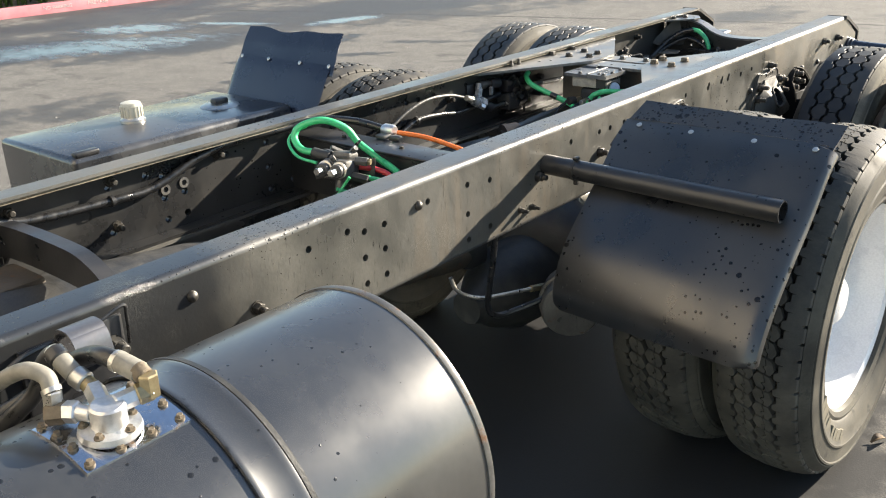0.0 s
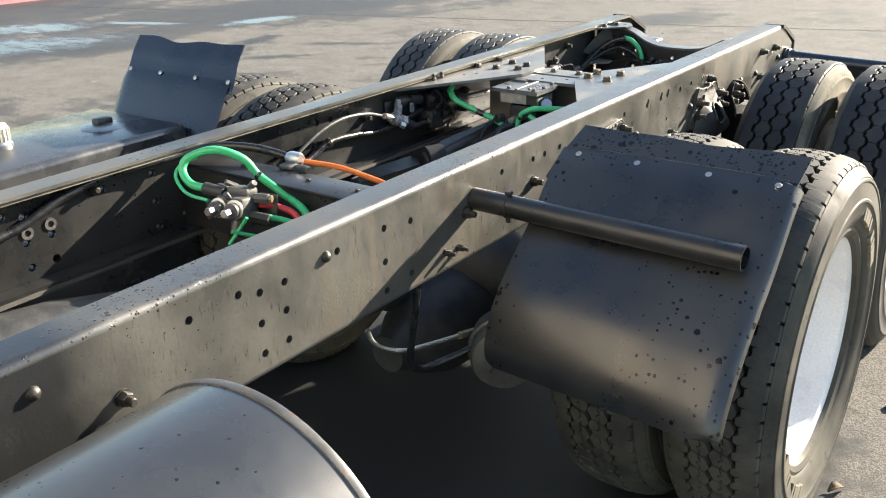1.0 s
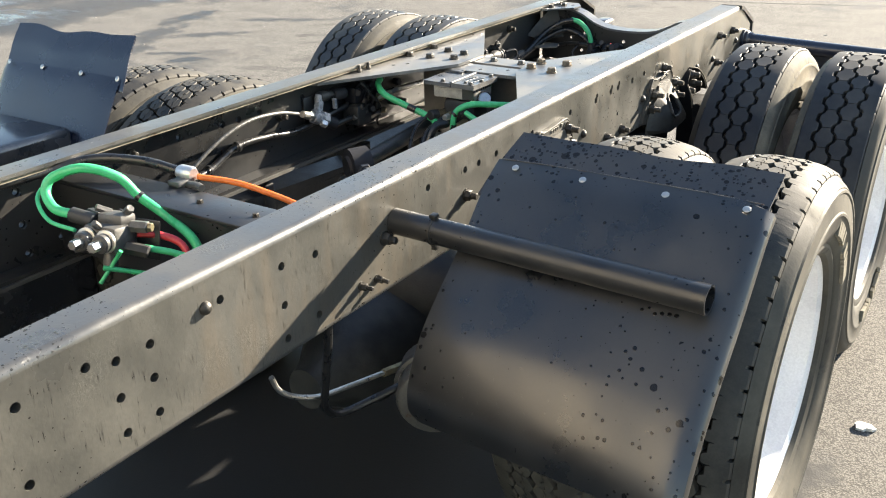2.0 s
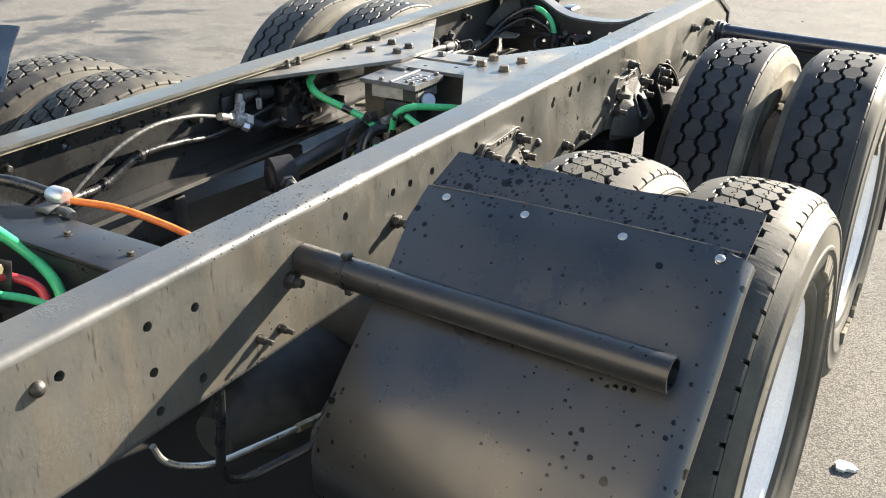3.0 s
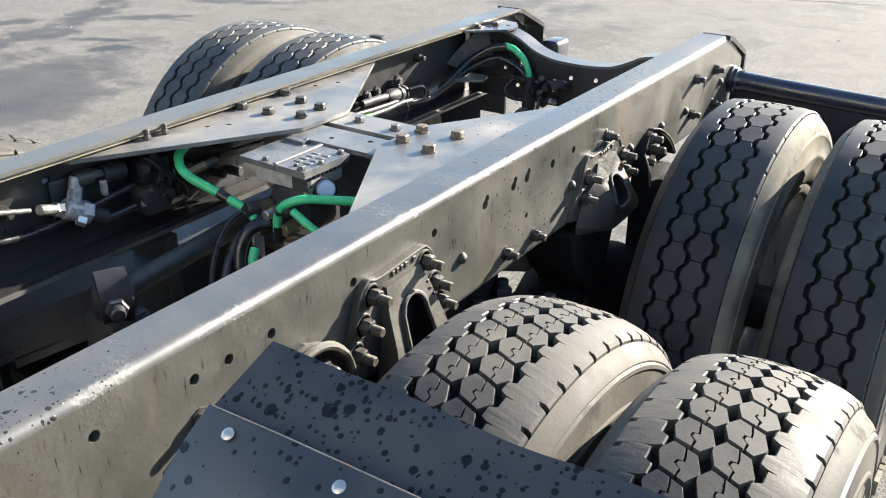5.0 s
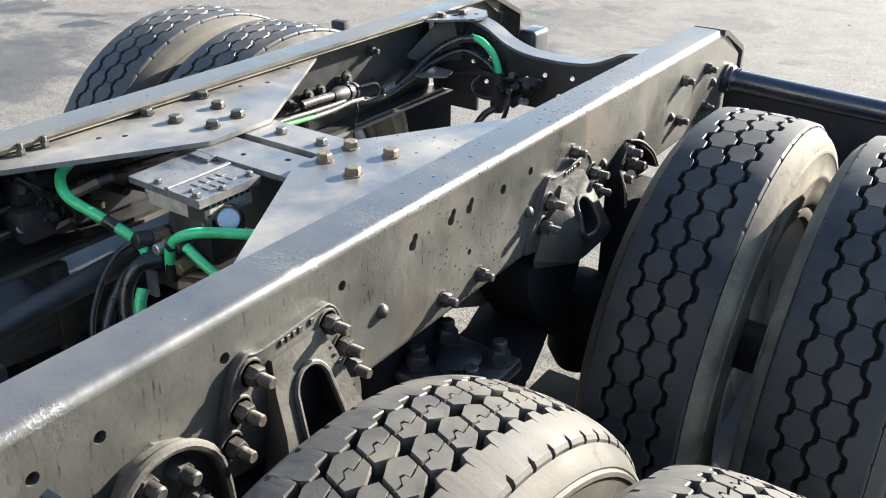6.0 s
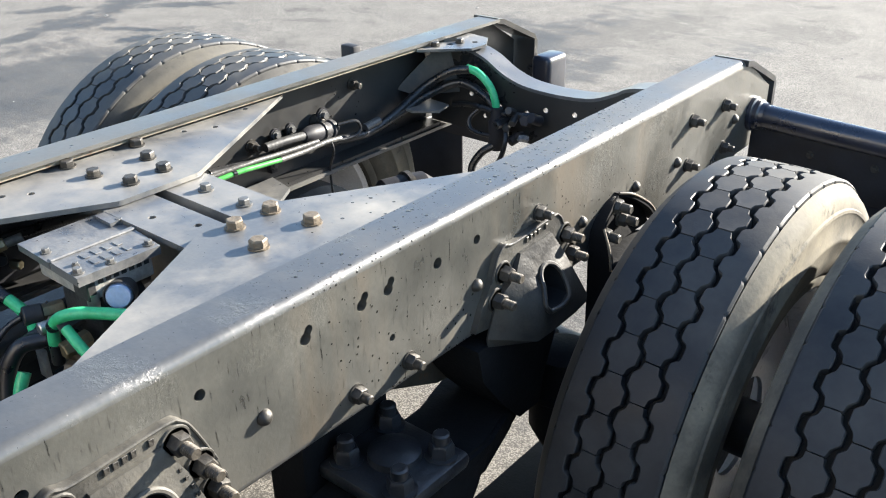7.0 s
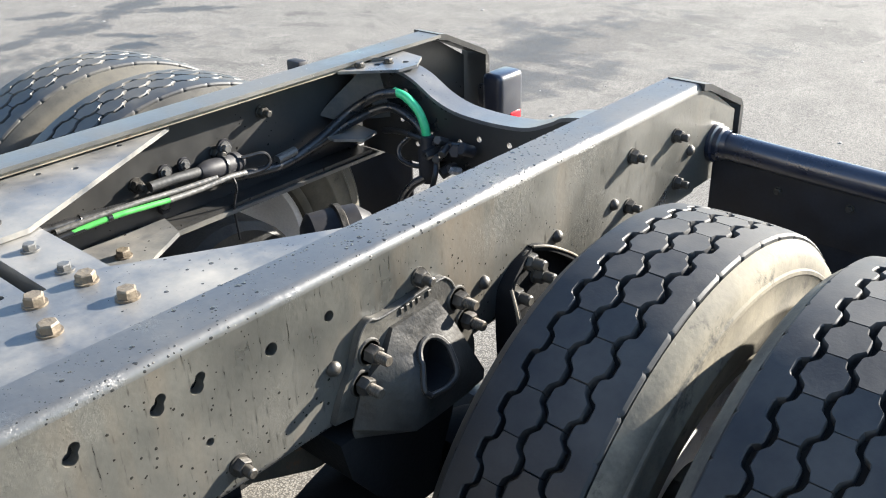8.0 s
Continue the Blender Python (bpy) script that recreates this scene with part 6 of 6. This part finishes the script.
boot_m = Matrix.Translation((-0.365, 5.085, 0.984)) @ Matrix.Rotation(radians(100), 4, "Z") @ Matrix.Rotation(radians(8), 4, "Y")
part("rubber_boot", lathe([(0.0, 0.0), (0.014, 0.0), (0.019, 0.012), (0.023, 0.03), (0.024, 0.085), (0.022, 0.1), (0.026, 0.104), (0.026, 0.118), (0.018, 0.128), (0.012, 0.14), (0.0, 0.14)], 24, boot_m), MATT_BLACK, loom, "tapered black rubber plug boot")
part("tape_wrap", tube([(-0.362, 4.96, 0.992), (-0.363, 5.03, 0.99), (-0.365, 5.09, 0.985)], 0.0115, 12, 6), GREASY, loom, "black tape wrapped round the lines")
part("cable_tie", lathe([(0.0255, 0.066), (0.0275, 0.067), (0.0275, 0.073), (0.0255, 0.074)], 20, boot_m), LOOM, loom)
part("tie_tail", tube([(-0.34, 5.155, 0.955), (-0.335, 5.157, 0.93), (-0.345, 5.15, 0.88), (-0.342, 5.152, 0.8)], 0.003, 8), LOOM, loom)
part("wire_loop", tube([(-0.36, 5.2, 0.985), (-0.345, 5.25, 0.985), (-0.34, 5.262, 0.96), (-0.345, 5.24, 0.945), (-0.355, 5.18, 0.945), (-0.36, 5.1, 0.95)], 0.0045, 8), LOOM, loom)
for y, z, k in ((5.015, 1.003, 0.85), (5.065, 1.005, 0.8), (5.175, 1.012, 1.0), (5.0, 0.93, 0.7)):
    shared("clip_bolt", DULL_HEX, loom, Matrix.Translation((-0.384, y, z)) @ Matrix.Scale(k, 4))
    part("p_clip", lathe([(0.0, -0.003), (0.02 * k, -0.003), (0.02 * k, 0.004), (0.0, 0.004)], 18, Matrix.Translation((-0.388, y, z)), block(-0.402, -0.384, y - 0.009, y + 0.009, z - 0.02, z)), MATT_BLACK, loom)
part("tape_flecks", tube([(-0.362, 5.3, 0.948), (-0.366, 5.36, 0.952)], 0.0112, 10), BRAID, loom, "scuffed pale patch on the loom")
hose("air_hose", "green air hose showing beside the loom", [(-0.36, 4.72, 0.955), (-0.345, 4.85, 0.965), (-0.344, 4.93, 0.961), (-0.345, 5.0, 0.955)], 0.0062, LEAF_GREEN, 0, (1,), (0, 0.6))
hose("air_hose", "grey braided hose joined to the green hose", [(-0.345, 4.99, 0.956), (-0.348, 5.07, 0.953), (-0.35, 5.14, 0.955), (-0.352, 5.2, 0.95)], 0.0068, BRAID)
hose("air_hose", "pale braided line beside the loom", [(-0.36, 4.74, 0.97), (-0.35, 4.88, 0.975), (-0.35, 5.02, 0.968), (-0.35, 5.12, 0.965)], 0.006, BRAID)
hose("air_hose", "black air hose running to the rear valve", [(-0.37, 5.35, 0.93), (-0.37, 5.44, 0.955), (-0.34, 5.52, 1.01), (-0.28, 5.56, 1.055), (-0.225, 5.58, 1.068)], 0.012, LOOM)
hose("air_hose", "green air hose bending down at the rear cross member", [(-0.235, 5.58, 1.07), (-0.2, 5.585, 1.06), (-0.165, 5.59, 1.03), (-0.145, 5.59, 0.99), (-0.14, 5.59, 0.95)], 0.011, GREEN)
rv = thing("air_valve", "black rear relay valve on the cross member", "air valve", "air valves")
part("body", lathe([(0.0, -0.06), (0.018, -0.06), (0.024, -0.04), (0.024, 0.02), (0.017, 0.035), (0.017, 0.06), (0.0, 0.06)], 20, Matrix.Translation((-0.135, 5.585, 0.915)) @ UP), MATT_BLACK, rv)
rng = random.Random(5)
for k in range(9):
    a = Vector((rng.uniform(-0.11, 0.0), 5.6, rng.uniform(0.89, 0.97)))
    d = Vector((rng.uniform(-0.6, 0.6), -1.0, rng.uniform(-0.5, 0.5))).normalized() * rng.uniform(0.025, 0.05)
    fitting(a, a + d, rng.uniform(0.009, 0.017), (MATT_BLACK, GREASY, MATT_BLACK, STEEL_BLACK, CLEAR)[k % 5], rv, "port", k % 2 == 0)
for pts, r in (([(-0.2, 5.6, 0.96), (-0.222, 5.575, 0.93), (-0.21, 5.565, 0.905), (-0.17, 5.565, 0.897), (-0.13, 5.57, 0.9)], 0.0065), ([(-0.135, 5.57, 0.87), (-0.16, 5.55, 0.85), (-0.178, 5.53, 0.81), (-0.17, 5.52, 0.76)], 0.011), ([(-0.1, 5.58, 0.93), (-0.08, 5.55, 0.9), (-0.09, 5.54, 0.85), (-0.12, 5.53, 0.8)], 0.007), ([(-0.3, 5.6, 0.95), (-0.22, 5.59, 0.965), (-0.12, 5.59, 0.96), (-0.02, 5.6, 0.97)], 0.008)):
    part("line", tube(pts, r, 10), LOOM, rv)

# braided hose and clear connector on the far rail
conn = thing("filter_connector", "grey metal line connector bolted to the far rail", "connector")
part("plate", block(-0.402, -0.394, 3.93, 4.125, 0.965, 1.062, 0.003), STEEL_BLACK, conn)
fitting((-0.352, 3.872, 1.03), (-0.362, 3.915, 1.015), 0.0115, ZINC, conn, "ferrule", False)
fitting((-0.362, 3.91, 1.016), (-0.366, 3.94, 1.006), 0.016, ZINC, conn, "union")
for a, b, r, m2, six in (((-0.366, 3.935, 1.008), (-0.362, 3.975, 0.99), 0.023, CLEAR, False), ((-0.364, 3.968, 0.994), (-0.358, 3.995, 0.98), 0.026, CLEAR, True), ((-0.366, 3.958, 1.0), (-0.37, 3.978, 1.046), 0.0165, CLEAR, True),
                         ((-0.345, 3.95, 0.985), (-0.335, 3.965, 0.975), 0.013, ALU, True), ((-0.37, 3.972, 1.04), (-0.372, 3.982, 1.066), 0.0135, CLEAR, False), ((-0.372, 3.978, 1.058), (-0.372, 4.02, 1.056), 0.018, GREASY, False), ((-0.372, 4.02, 1.056), (-0.37, 4.05, 1.053), 0.0145, LOOM, True),
                         ((-0.37, 4.045, 1.052), (-0.365, 4.1, 1.048), 0.021, MATT_BLACK, False), ((-0.356, 3.995, 0.978), (-0.345, 4.025, 0.96), 0.019, MATT_BLACK, False), ((-0.345, 4.025, 0.96), (-0.34, 4.1, 0.965), 0.009, LOOM, False)):
    fitting(a, b, r, m2, conn, "fitting" if six else "hose_end", six)
part("tag", block(-0.36, -0.345, 4.028, 4.04, 1.01, 1.045, 0.003), CLEAR, conn, "pale plastic tag")
hose("air_hose", "grey braided hose arching from the connector", [(-0.35, 3.85, 1.037), (-0.335, 3.75, 1.065), (-0.33, 3.62, 1.075), (-0.33, 3.5, 1.05), (-0.335, 3.38, 0.99), (-0.34, 3.28, 0.91), (-0.345, 3.2, 0.83)], 0.0057, BRAID)
sol = thing("solenoid_block", "black solenoid block on the far rail under the gusset", "solenoid block")
part("body", block(-0.395, -0.325, 4.12, 4.2, 0.93, 1.0, 0.01), GREASY, sol)
part("upper_body", block(-0.395, -0.34, 4.13, 4.215, 1.0, 1.06, 0.014), MATT_BLACK, sol)
rng = random.Random(11)
for k in range(11):
    a = Vector((rng.uniform(-0.36, -0.33), rng.uniform(4.11, 4.21), rng.uniform(0.94, 1.065)))
    d = Vector((rng.uniform(0.2, 1.0), rng.uniform(-0.8, 0.4), rng.uniform(-0.3, 0.9))).normalized() * rng.uniform(0.02, 0.04)
    fitting(a, a + d, rng.uniform(0.007, 0.0135), (MATT_BLACK, GREASY, STEEL_BLACK, ZINC)[k % 4 if k != 7 else 0], sol, "port", k % 2 == 0)
for k in range(4):
    a = Vector((-0.335, 4.13 + 0.022 * k, 1.06 - 0.02 * k))
    part("wire", tube([a, a + Vector((0.03, -0.01, 0.02)), a + Vector((0.035, 0.02, -0.02)), a + Vector((0.005, 0.035, -0.07)), a + Vector((-0.02, 0.07, -0.1))], 0.0035, 8, 6), LOOM, sol)
part("back_plate", block(-0.394, -0.388, 4.2, 4.46, 0.9, 1.06, 0.003), MATT_BLACK, sol)
for k in range(8):
    a = Vector((-0.388, rng.uniform(4.24, 4.44), rng.uniform(0.92, 1.04)))
    fitting(a, a + Vector((rng.uniform(0.02, 0.045), rng.uniform(-0.01, 0.01), 0.0)), rng.uniform(0.008, 0.015), (MATT_BLACK, GREASY, BRASS, MATT_BLACK)[k % 4], sol, "port", k % 2 == 0)
fitting((-0.33, 4.235, 1.0), (-0.31, 4.29, 1.015), 0.012, BRASS, sol)
fitting((-0.312, 4.285, 1.013), (-0.3, 4.32, 1.02), 0.009, BRAID, sol, "hose_end", False)

# the four-way air valve on the cross member
av = thing("air_valve", "grey die-cast four-port air valve on the cross member", "air valve", "air valves")
AVM = Matrix.Translation((-0.005, 2.855, 1.055)) @ Matrix.Rotation(radians(12), 4, "Z") @ Matrix.Rotation(radians(-12), 4, "X") @ Matrix.Scale(0.85, 4)
av.matrix_basis = AVM
part("body", block(-0.05, 0.05, -0.045, 0.045, -0.035, 0.035, 0.012), DIECAST, av)
part("upper_body", block(-0.035, 0.04, -0.01, 0.05, 0.03, 0.06, 0.01), DIECAST, av)
part("mount_plate", block(-0.09, 0.1, 0.06, 0.065, -0.06, 0.042, 0.003), STEEL_BLACK, av)
for u in (-0.028, 0.028):
    fitting((u, -0.04, 0.0), (u, -0.075, -0.004), 0.024, DIECAST, av, "boss", False)
    fitting((u, -0.072, -0.004), (u, -0.105, -0.008), 0.013, ZINC, av, "bolt_head")
fitting((-0.045, 0.02, 0.04), (-0.09, 0.03, 0.045), 0.017, GREASY, av)
fitting((-0.045, -0.02, 0.0), (-0.09, -0.02, 0.002), 0.013, GREASY, av)
fitting((0.045, 0.02, 0.03), (0.09, 0.03, 0.03), 0.016, DIECAST, av)
fitting((0.085, 0.03, 0.03), (0.1, 0.033, 0.03), 0.012, BRASS, av)
for u in (-0.028, 0.028):
    part("boss_ring", lathe([(0.0, 0.0), (0.029, 0.0), (0.029, 0.006), (0.02, 0.008), (0.0, 0.008)], 24, Matrix.Translation((u, -0.05, 0.0)) @ Matrix.Rotation(-math.pi / 2, 4, "Z")), ZINC, av)
for a, b, r in (((0.02, 0.03, 0.055), (0.045, 0.02, 0.075), 0.011), ((-0.02, 0.03, 0.055), (-0.045, 0.0, 0.07), 0.01), ((-0.04, -0.03, -0.02), (-0.07, -0.05, -0.03), 0.012), ((0.0, -0.04, 0.03), (0.0, -0.06, 0.045), 0.009)):
    fitting(a, b, r, DIECAST, av)
fitting((0.045, 0.0, -0.02), (0.1, 0.02, -0.03), 0.017, GREASY, av)
fitting((0.01, -0.01, -0.03), (0.01, -0.015, -0.08), 0.018, DIECAST, av, "exhaust_port", False)
for u in (-0.03, 0.03):
    part("eyelet", lathe([(0.013, 0.07), (0.017, 0.07), (0.017, 0.076), (0.013, 0.076)], 20, Matrix.Translation((u - 0.06, 0.0, 0.04)) @ Matrix.Rotation(math.pi / 2, 4, "Z"), None, True), STEEL_BLACK, av)
fitting((-0.04, 2.85, 1.085), (-0.1, 2.837, 1.094), 0.0165, GREASY, av, "elbow", False, AVM.inverted())
jn = thing("pipe_junction", "grey pipe junction where loom and orange hose meet", "pipe junction")
part("body", lathe([(0.0, -0.024), (0.016, -0.024), (0.0195, -0.016), (0.0195, 0.016), (0.015, 0.024), (0.0, 0.024)], 20, Matrix.Translation((-0.085, 3.15, 1.095))), ALU, jn)
part("foot", block(-0.1, -0.06, 3.1, 3.15, 1.076, 1.09, 0.004), DIECAST, jn)
part("elbow", tube([(-0.06, 3.13, 1.078), (-0.02, 3.12, 1.085), (0.0, 3.115, 1.083)], 0.009, 10), DIECAST, jn)

# torque rods to the axle
for x, y, z, ya in ((-0.13, 3.86, 0.9, 4.6),):
    tr = thing("torque_rod", "greasy black torque rod with bushed eye", "torque rod", "torque rods")
    part("eye", lathe([(0.0, -0.036), (0.03, -0.04), (0.036, -0.032), (0.056, -0.03), (0.058, 0.03), (0.036, 0.032), (0.03, 0.04), (0.0, 0.036)], 28, Matrix.Translation((x, y, z)) @ Matrix.Rotation(radians(60), 4, "Z")), MATT_BLACK, tr)
    part("rod", tube([(x - 0.01, y + 0.04, z), (x - 0.05, ya - 0.1, z + 0.02), (x - 0.06, ya, z + 0.03)], 0.024, 14), GREASY, tr)
    part("stand", block(x - 0.05, x + 0.05, y - 0.05, y + 0.05, 0.66, z - 0.03, 0.015), GREASY, tr)
    shared("bolt", CAPNUT, tr, Matrix.Translation((x + 0.03, y - 0.02, z)) @ Matrix.Rotation(radians(-30), 4, "Z"))

# brake chamber glimpsed below the far rail
bc2 = thing("brake_chamber", "black ribbed brake chamber below the far rail", "brake chamber", "far brake chambers")
bcm = Matrix.Translation((-0.39, 5.5, 0.66)) @ Matrix.Rotation(radians(65), 4, "Z")
part("canister", lathe([(0.0, -0.1), (0.05, -0.098), (0.076, -0.08), (0.08, -0.02), (0.08, 0.05), (0.05, 0.09), (0.0, 0.095)], 32, bcm), MATT_BLACK, bc2)
part("clamp_ring", lathe([(0.08, -0.012), (0.089, -0.008), (0.089, 0.008), (0.08, 0.012)], 32, bcm), DARK_BOLT, bc2)
part("bracket", block(-0.43, -0.35, 5.46, 5.54, 0.5, 0.6, 0.01), GREASY, bc2)

# ---- boxed tank on the far side ----
bt = thing("box_tank", "glossy black rectangular tank with wet top, beside the far rail", "tank")
part("body", block(-1.25, -0.76, 2.43, 3.33, 0.5, 1.07, 0.02, 3), BOX_TANK, bt)
CAP_M = Matrix.Translation((-1.05, 2.83, 1.068)) @ Matrix.Diagonal((0.74, 0.74, 0.86, 1.0))
part("filler_neck", lathe([(0.06, 0.0), (0.06, 0.012), (0.05, 0.02), (0.046, 0.035)], 32, CAP_M @ UP), ZINC, bt)
cap = bmesh.new()
lathe([(0.049, 0.02), (0.05, 0.07), (0.046, 0.082), (0.03, 0.086), (0.0, 0.086)], 36, CAP_M @ UP, cap)
filler = part("filler_cap", cap, CREAM, bt, "ribbed beige filler cap")
RIDGE = finish(block(-0.004, 0.004, 0.046, 0.054, 0.024, 0.07), "ridge", CREAM)
for k in range(18):
    shared("ridge", RIDGE, filler, CAP_M @ Matrix.Rotation(2 * math.pi * k / 18, 4, "Z"))
part("sender_plate", lathe([(0.0, 0.01), (0.035, 0.01), (0.07, 0.004), (0.075, 0.0)], 28, Matrix.Translation((-0.98, 3.16, 1.07)) @ UP), ZINC, bt)
part("sender_fitting", block(-1.0, -0.96, 3.13, 3.19, 1.075, 1.1, 0.008), STEEL_BLACK, bt)
part("lift_lug", block(-0.795, -0.765, 2.445, 2.53, 1.066, 1.084, 0.006), STEEL_BLACK, bt)
part("mount_bracket", block(-0.762, -0.432, 2.52, 2.6, 0.88, 0.96, 0.005), STEEL_BLACK, bt)
part("mount_bracket", block(-0.762, -0.432, 3.12, 3.2, 0.88, 0.96, 0.005), STEEL_BLACK, bt)

# ---- tail ----
for s in (1, -1):
    hz = 0.0 if s > 0 else 0.1
    hb = thing("flap_hanger", "black tubular mud flap hanger on the frame tail", "flap hanger", "flap hangers")
    part("tube", tube([(s * (OUT + 0.02), 5.955, 0.975 - hz), (s * 0.7, 5.955, 0.965 - hz), (s * (1.2 if s > 0 else 1.08), 5.955, 0.95 - hz)], 0.032, 24), TAIL_TUBE, hb)
    part("collar", lathe([(0.0, 0.0), (0.046, 0.0), (0.046, 0.01), (0.04, 0.013), (0.04, 0.024), (0.036, 0.028), (0.034, 0.04)], 28, Matrix.Translation((s * (OUT + 0.0005), 5.955, 0.976 - hz)) @ Matrix.Rotation(0 if s > 0 else math.pi, 4, "Z")), TAIL_TUBE, hb)
    mf = thing("mud_flap", "black rubber mud flap hanging from the tail", "mud flap", "mud flaps")
    part("sheet", block(*sorted((s * 0.55, s * 1.19)), 5.951, 5.959, 0.25, 0.9 - hz, 0.003), MATT_BLACK, mf)
    part("clamp_strip", block(*sorted((s * 0.436, s * 1.2)), 5.946, 5.964, 0.8 - hz, 0.96 - hz, 0.003), MATT_BLACK, mf)
    for k in range(4):
        shared("bolt", DARK_HEX, mf, Matrix.Translation((s * (0.6 + 0.16 * k), 5.946, 0.9 - hz)) @ Matrix.Rotation(-math.pi / 2, 4, "Z") @ Matrix.Scale(0.6, 4))
part("end_bracket", block(-1.1, -1.035, 5.94, 5.98, 0.83, 0.93, 0.006), MATT_BLACK, hb)
lamp = thing("tail_lamp", "black boxed tail lamp with a red lens", "tail lamp")
part("housing", block(-0.34, -0.268, 6.04, 6.15, 0.84, 0.99, 0.017, 4), TAIL_TUBE, lamp)
part("lens", block(-0.3, -0.265, 6.085, 6.135, 0.846, 0.872, 0.004), LENS, lamp)
part("mount_arm", block(-0.362, -0.335, 6.05, 6.08, 0.89, 0.95, 0.004), STEEL_BLACK, lamp)

# ---- the cab ahead, out of view: closes the place before the tank, added for the fender's glow ----
cab = thing("truck_cab", "unseen plain sandy truck cab back, added ahead on the frame", "truck cab")
part("cab_shell", block(-1.2, 1.2, -1.2, 1.05, 1.19, 3.7, 0.09, 4), CAB, cab)
part("cab_mount", block(-0.43, -0.34, -0.2, 0.0, 1.1345, 1.195), STEEL_BLACK, cab)
part("cab_mount", block(0.34, 0.43, -0.2, 0.0, 1.1345, 1.195), STEEL_BLACK, cab)

# ---- bits on the asphalt ----
rng = random.Random(3)
ridge = [(0.055 * math.cos(a) * rng.uniform(0.6, 1.15), 0.04 * math.sin(a) * rng.uniform(0.6, 1.15), rng.uniform(0.004, 0.02)) for a in (2 * math.pi * k / 11 for k in range(11))]
bm = bmesh.new()
mid_top, mid_low = bm.verts.new((0, 0, 0.022)), bm.verts.new((0, 0, 0.001))
up, low = [bm.verts.new(q) for q in ridge], [bm.verts.new((x, y, z * 0.2)) for x, y, z in ridge]
for k in range(11):
    j = (k + 1) % 11
    bm.faces.new((mid_top, up[k], up[j]))
    bm.faces.new((mid_low, low[j], low[k]))
    bm.faces.new((up[k], low[k], low[j], up[j]))
scrap = tagged(part("paper_scrap", bm, surface("crumpled_white_paper", (0.72, 0.71, 0.68), (0.62, 0.6, 0.56), 0.8, scale=20, relief=0.2), None, "", 20), "crumpled white paper scrap lying on the asphalt", "paper scrap")
scrap.matrix_basis = Matrix.Translation((1.327, 4.63, 0.0)) @ Matrix.Rotation(0.6, 4, "Z") @ Matrix.Scale(0.72, 4)

rng = random.Random(21)
verts, faces = [], []
for i in range(70):
    cx, cy, sz = rng.uniform(-9.0, 3.5), rng.uniform(5.0, 13.0), rng.choice((0.006, 0.008, 0.011, 0.016))
    b0, a = len(verts), rng.uniform(0, 6.28)
    for k in range(5):
        q = a + 6.283 * k / 5
        r = sz * rng.uniform(0.6, 1.2)
        verts.append((cx + r * math.cos(q), cy + r * math.sin(q), 0.001))
        verts.append((cx + r * 0.7 * math.cos(q), cy + r * 0.7 * math.sin(q), 0.002 + sz * 0.25))
    for k in range(5):
        j = (k + 1) % 5
        faces.append((b0 + 2 * k, b0 + 2 * j, b0 + 2 * j + 1, b0 + 2 * k + 1))
    faces.append(tuple(b0 + 2 * k + 1 for k in range(5)))
me = bpy.data.meshes.new("gravel_chips")
me.from_pydata(verts, [], faces)
me.materials.append(CONCRETE)
tagged(new("gravel_chips", me), "pale loose gravel chips scattered on the asphalt", "gravel", kind="stuff")

bm = bmesh.new()
rows = []
for k in range(7):
    t = k / 6
    w, z = 0.016 * math.sin(math.pi * min(1.0, 0.06 + t * 0.94)) + 0.001, 0.003 + 0.014 * math.sin(3.0 * t)
    rows.append([bm.verts.new((0.06 * t, y, z + abs(y) * 0.5 + d)) for y, d in ((-w, 0.0), (0.0, 0.0), (w, 0.0), (w, 0.0012), (0.0, 0.0012), (-w, 0.0012))])
for a, b in zip(rows, rows[1:]):
    for k in range(6):
        bm.faces.new((a[k], a[(k + 1) % 6], b[(k + 1) % 6], b[k]))
bm.faces.new(rows[0]), bm.faces.new(rows[-1])
leaf = tagged(part("dry_leaf", bm, surface("dry_brown_leaf", (0.12, 0.075, 0.04), (0.19, 0.12, 0.06), 0.7, scale=40, relief=0.3)), "curled dry brown leaf lying on the asphalt", "leaf")
leaf.matrix_basis = Matrix.Translation((1.26, 4.0, 0.0)) @ Matrix.Rotation(0.9, 4, "Z")
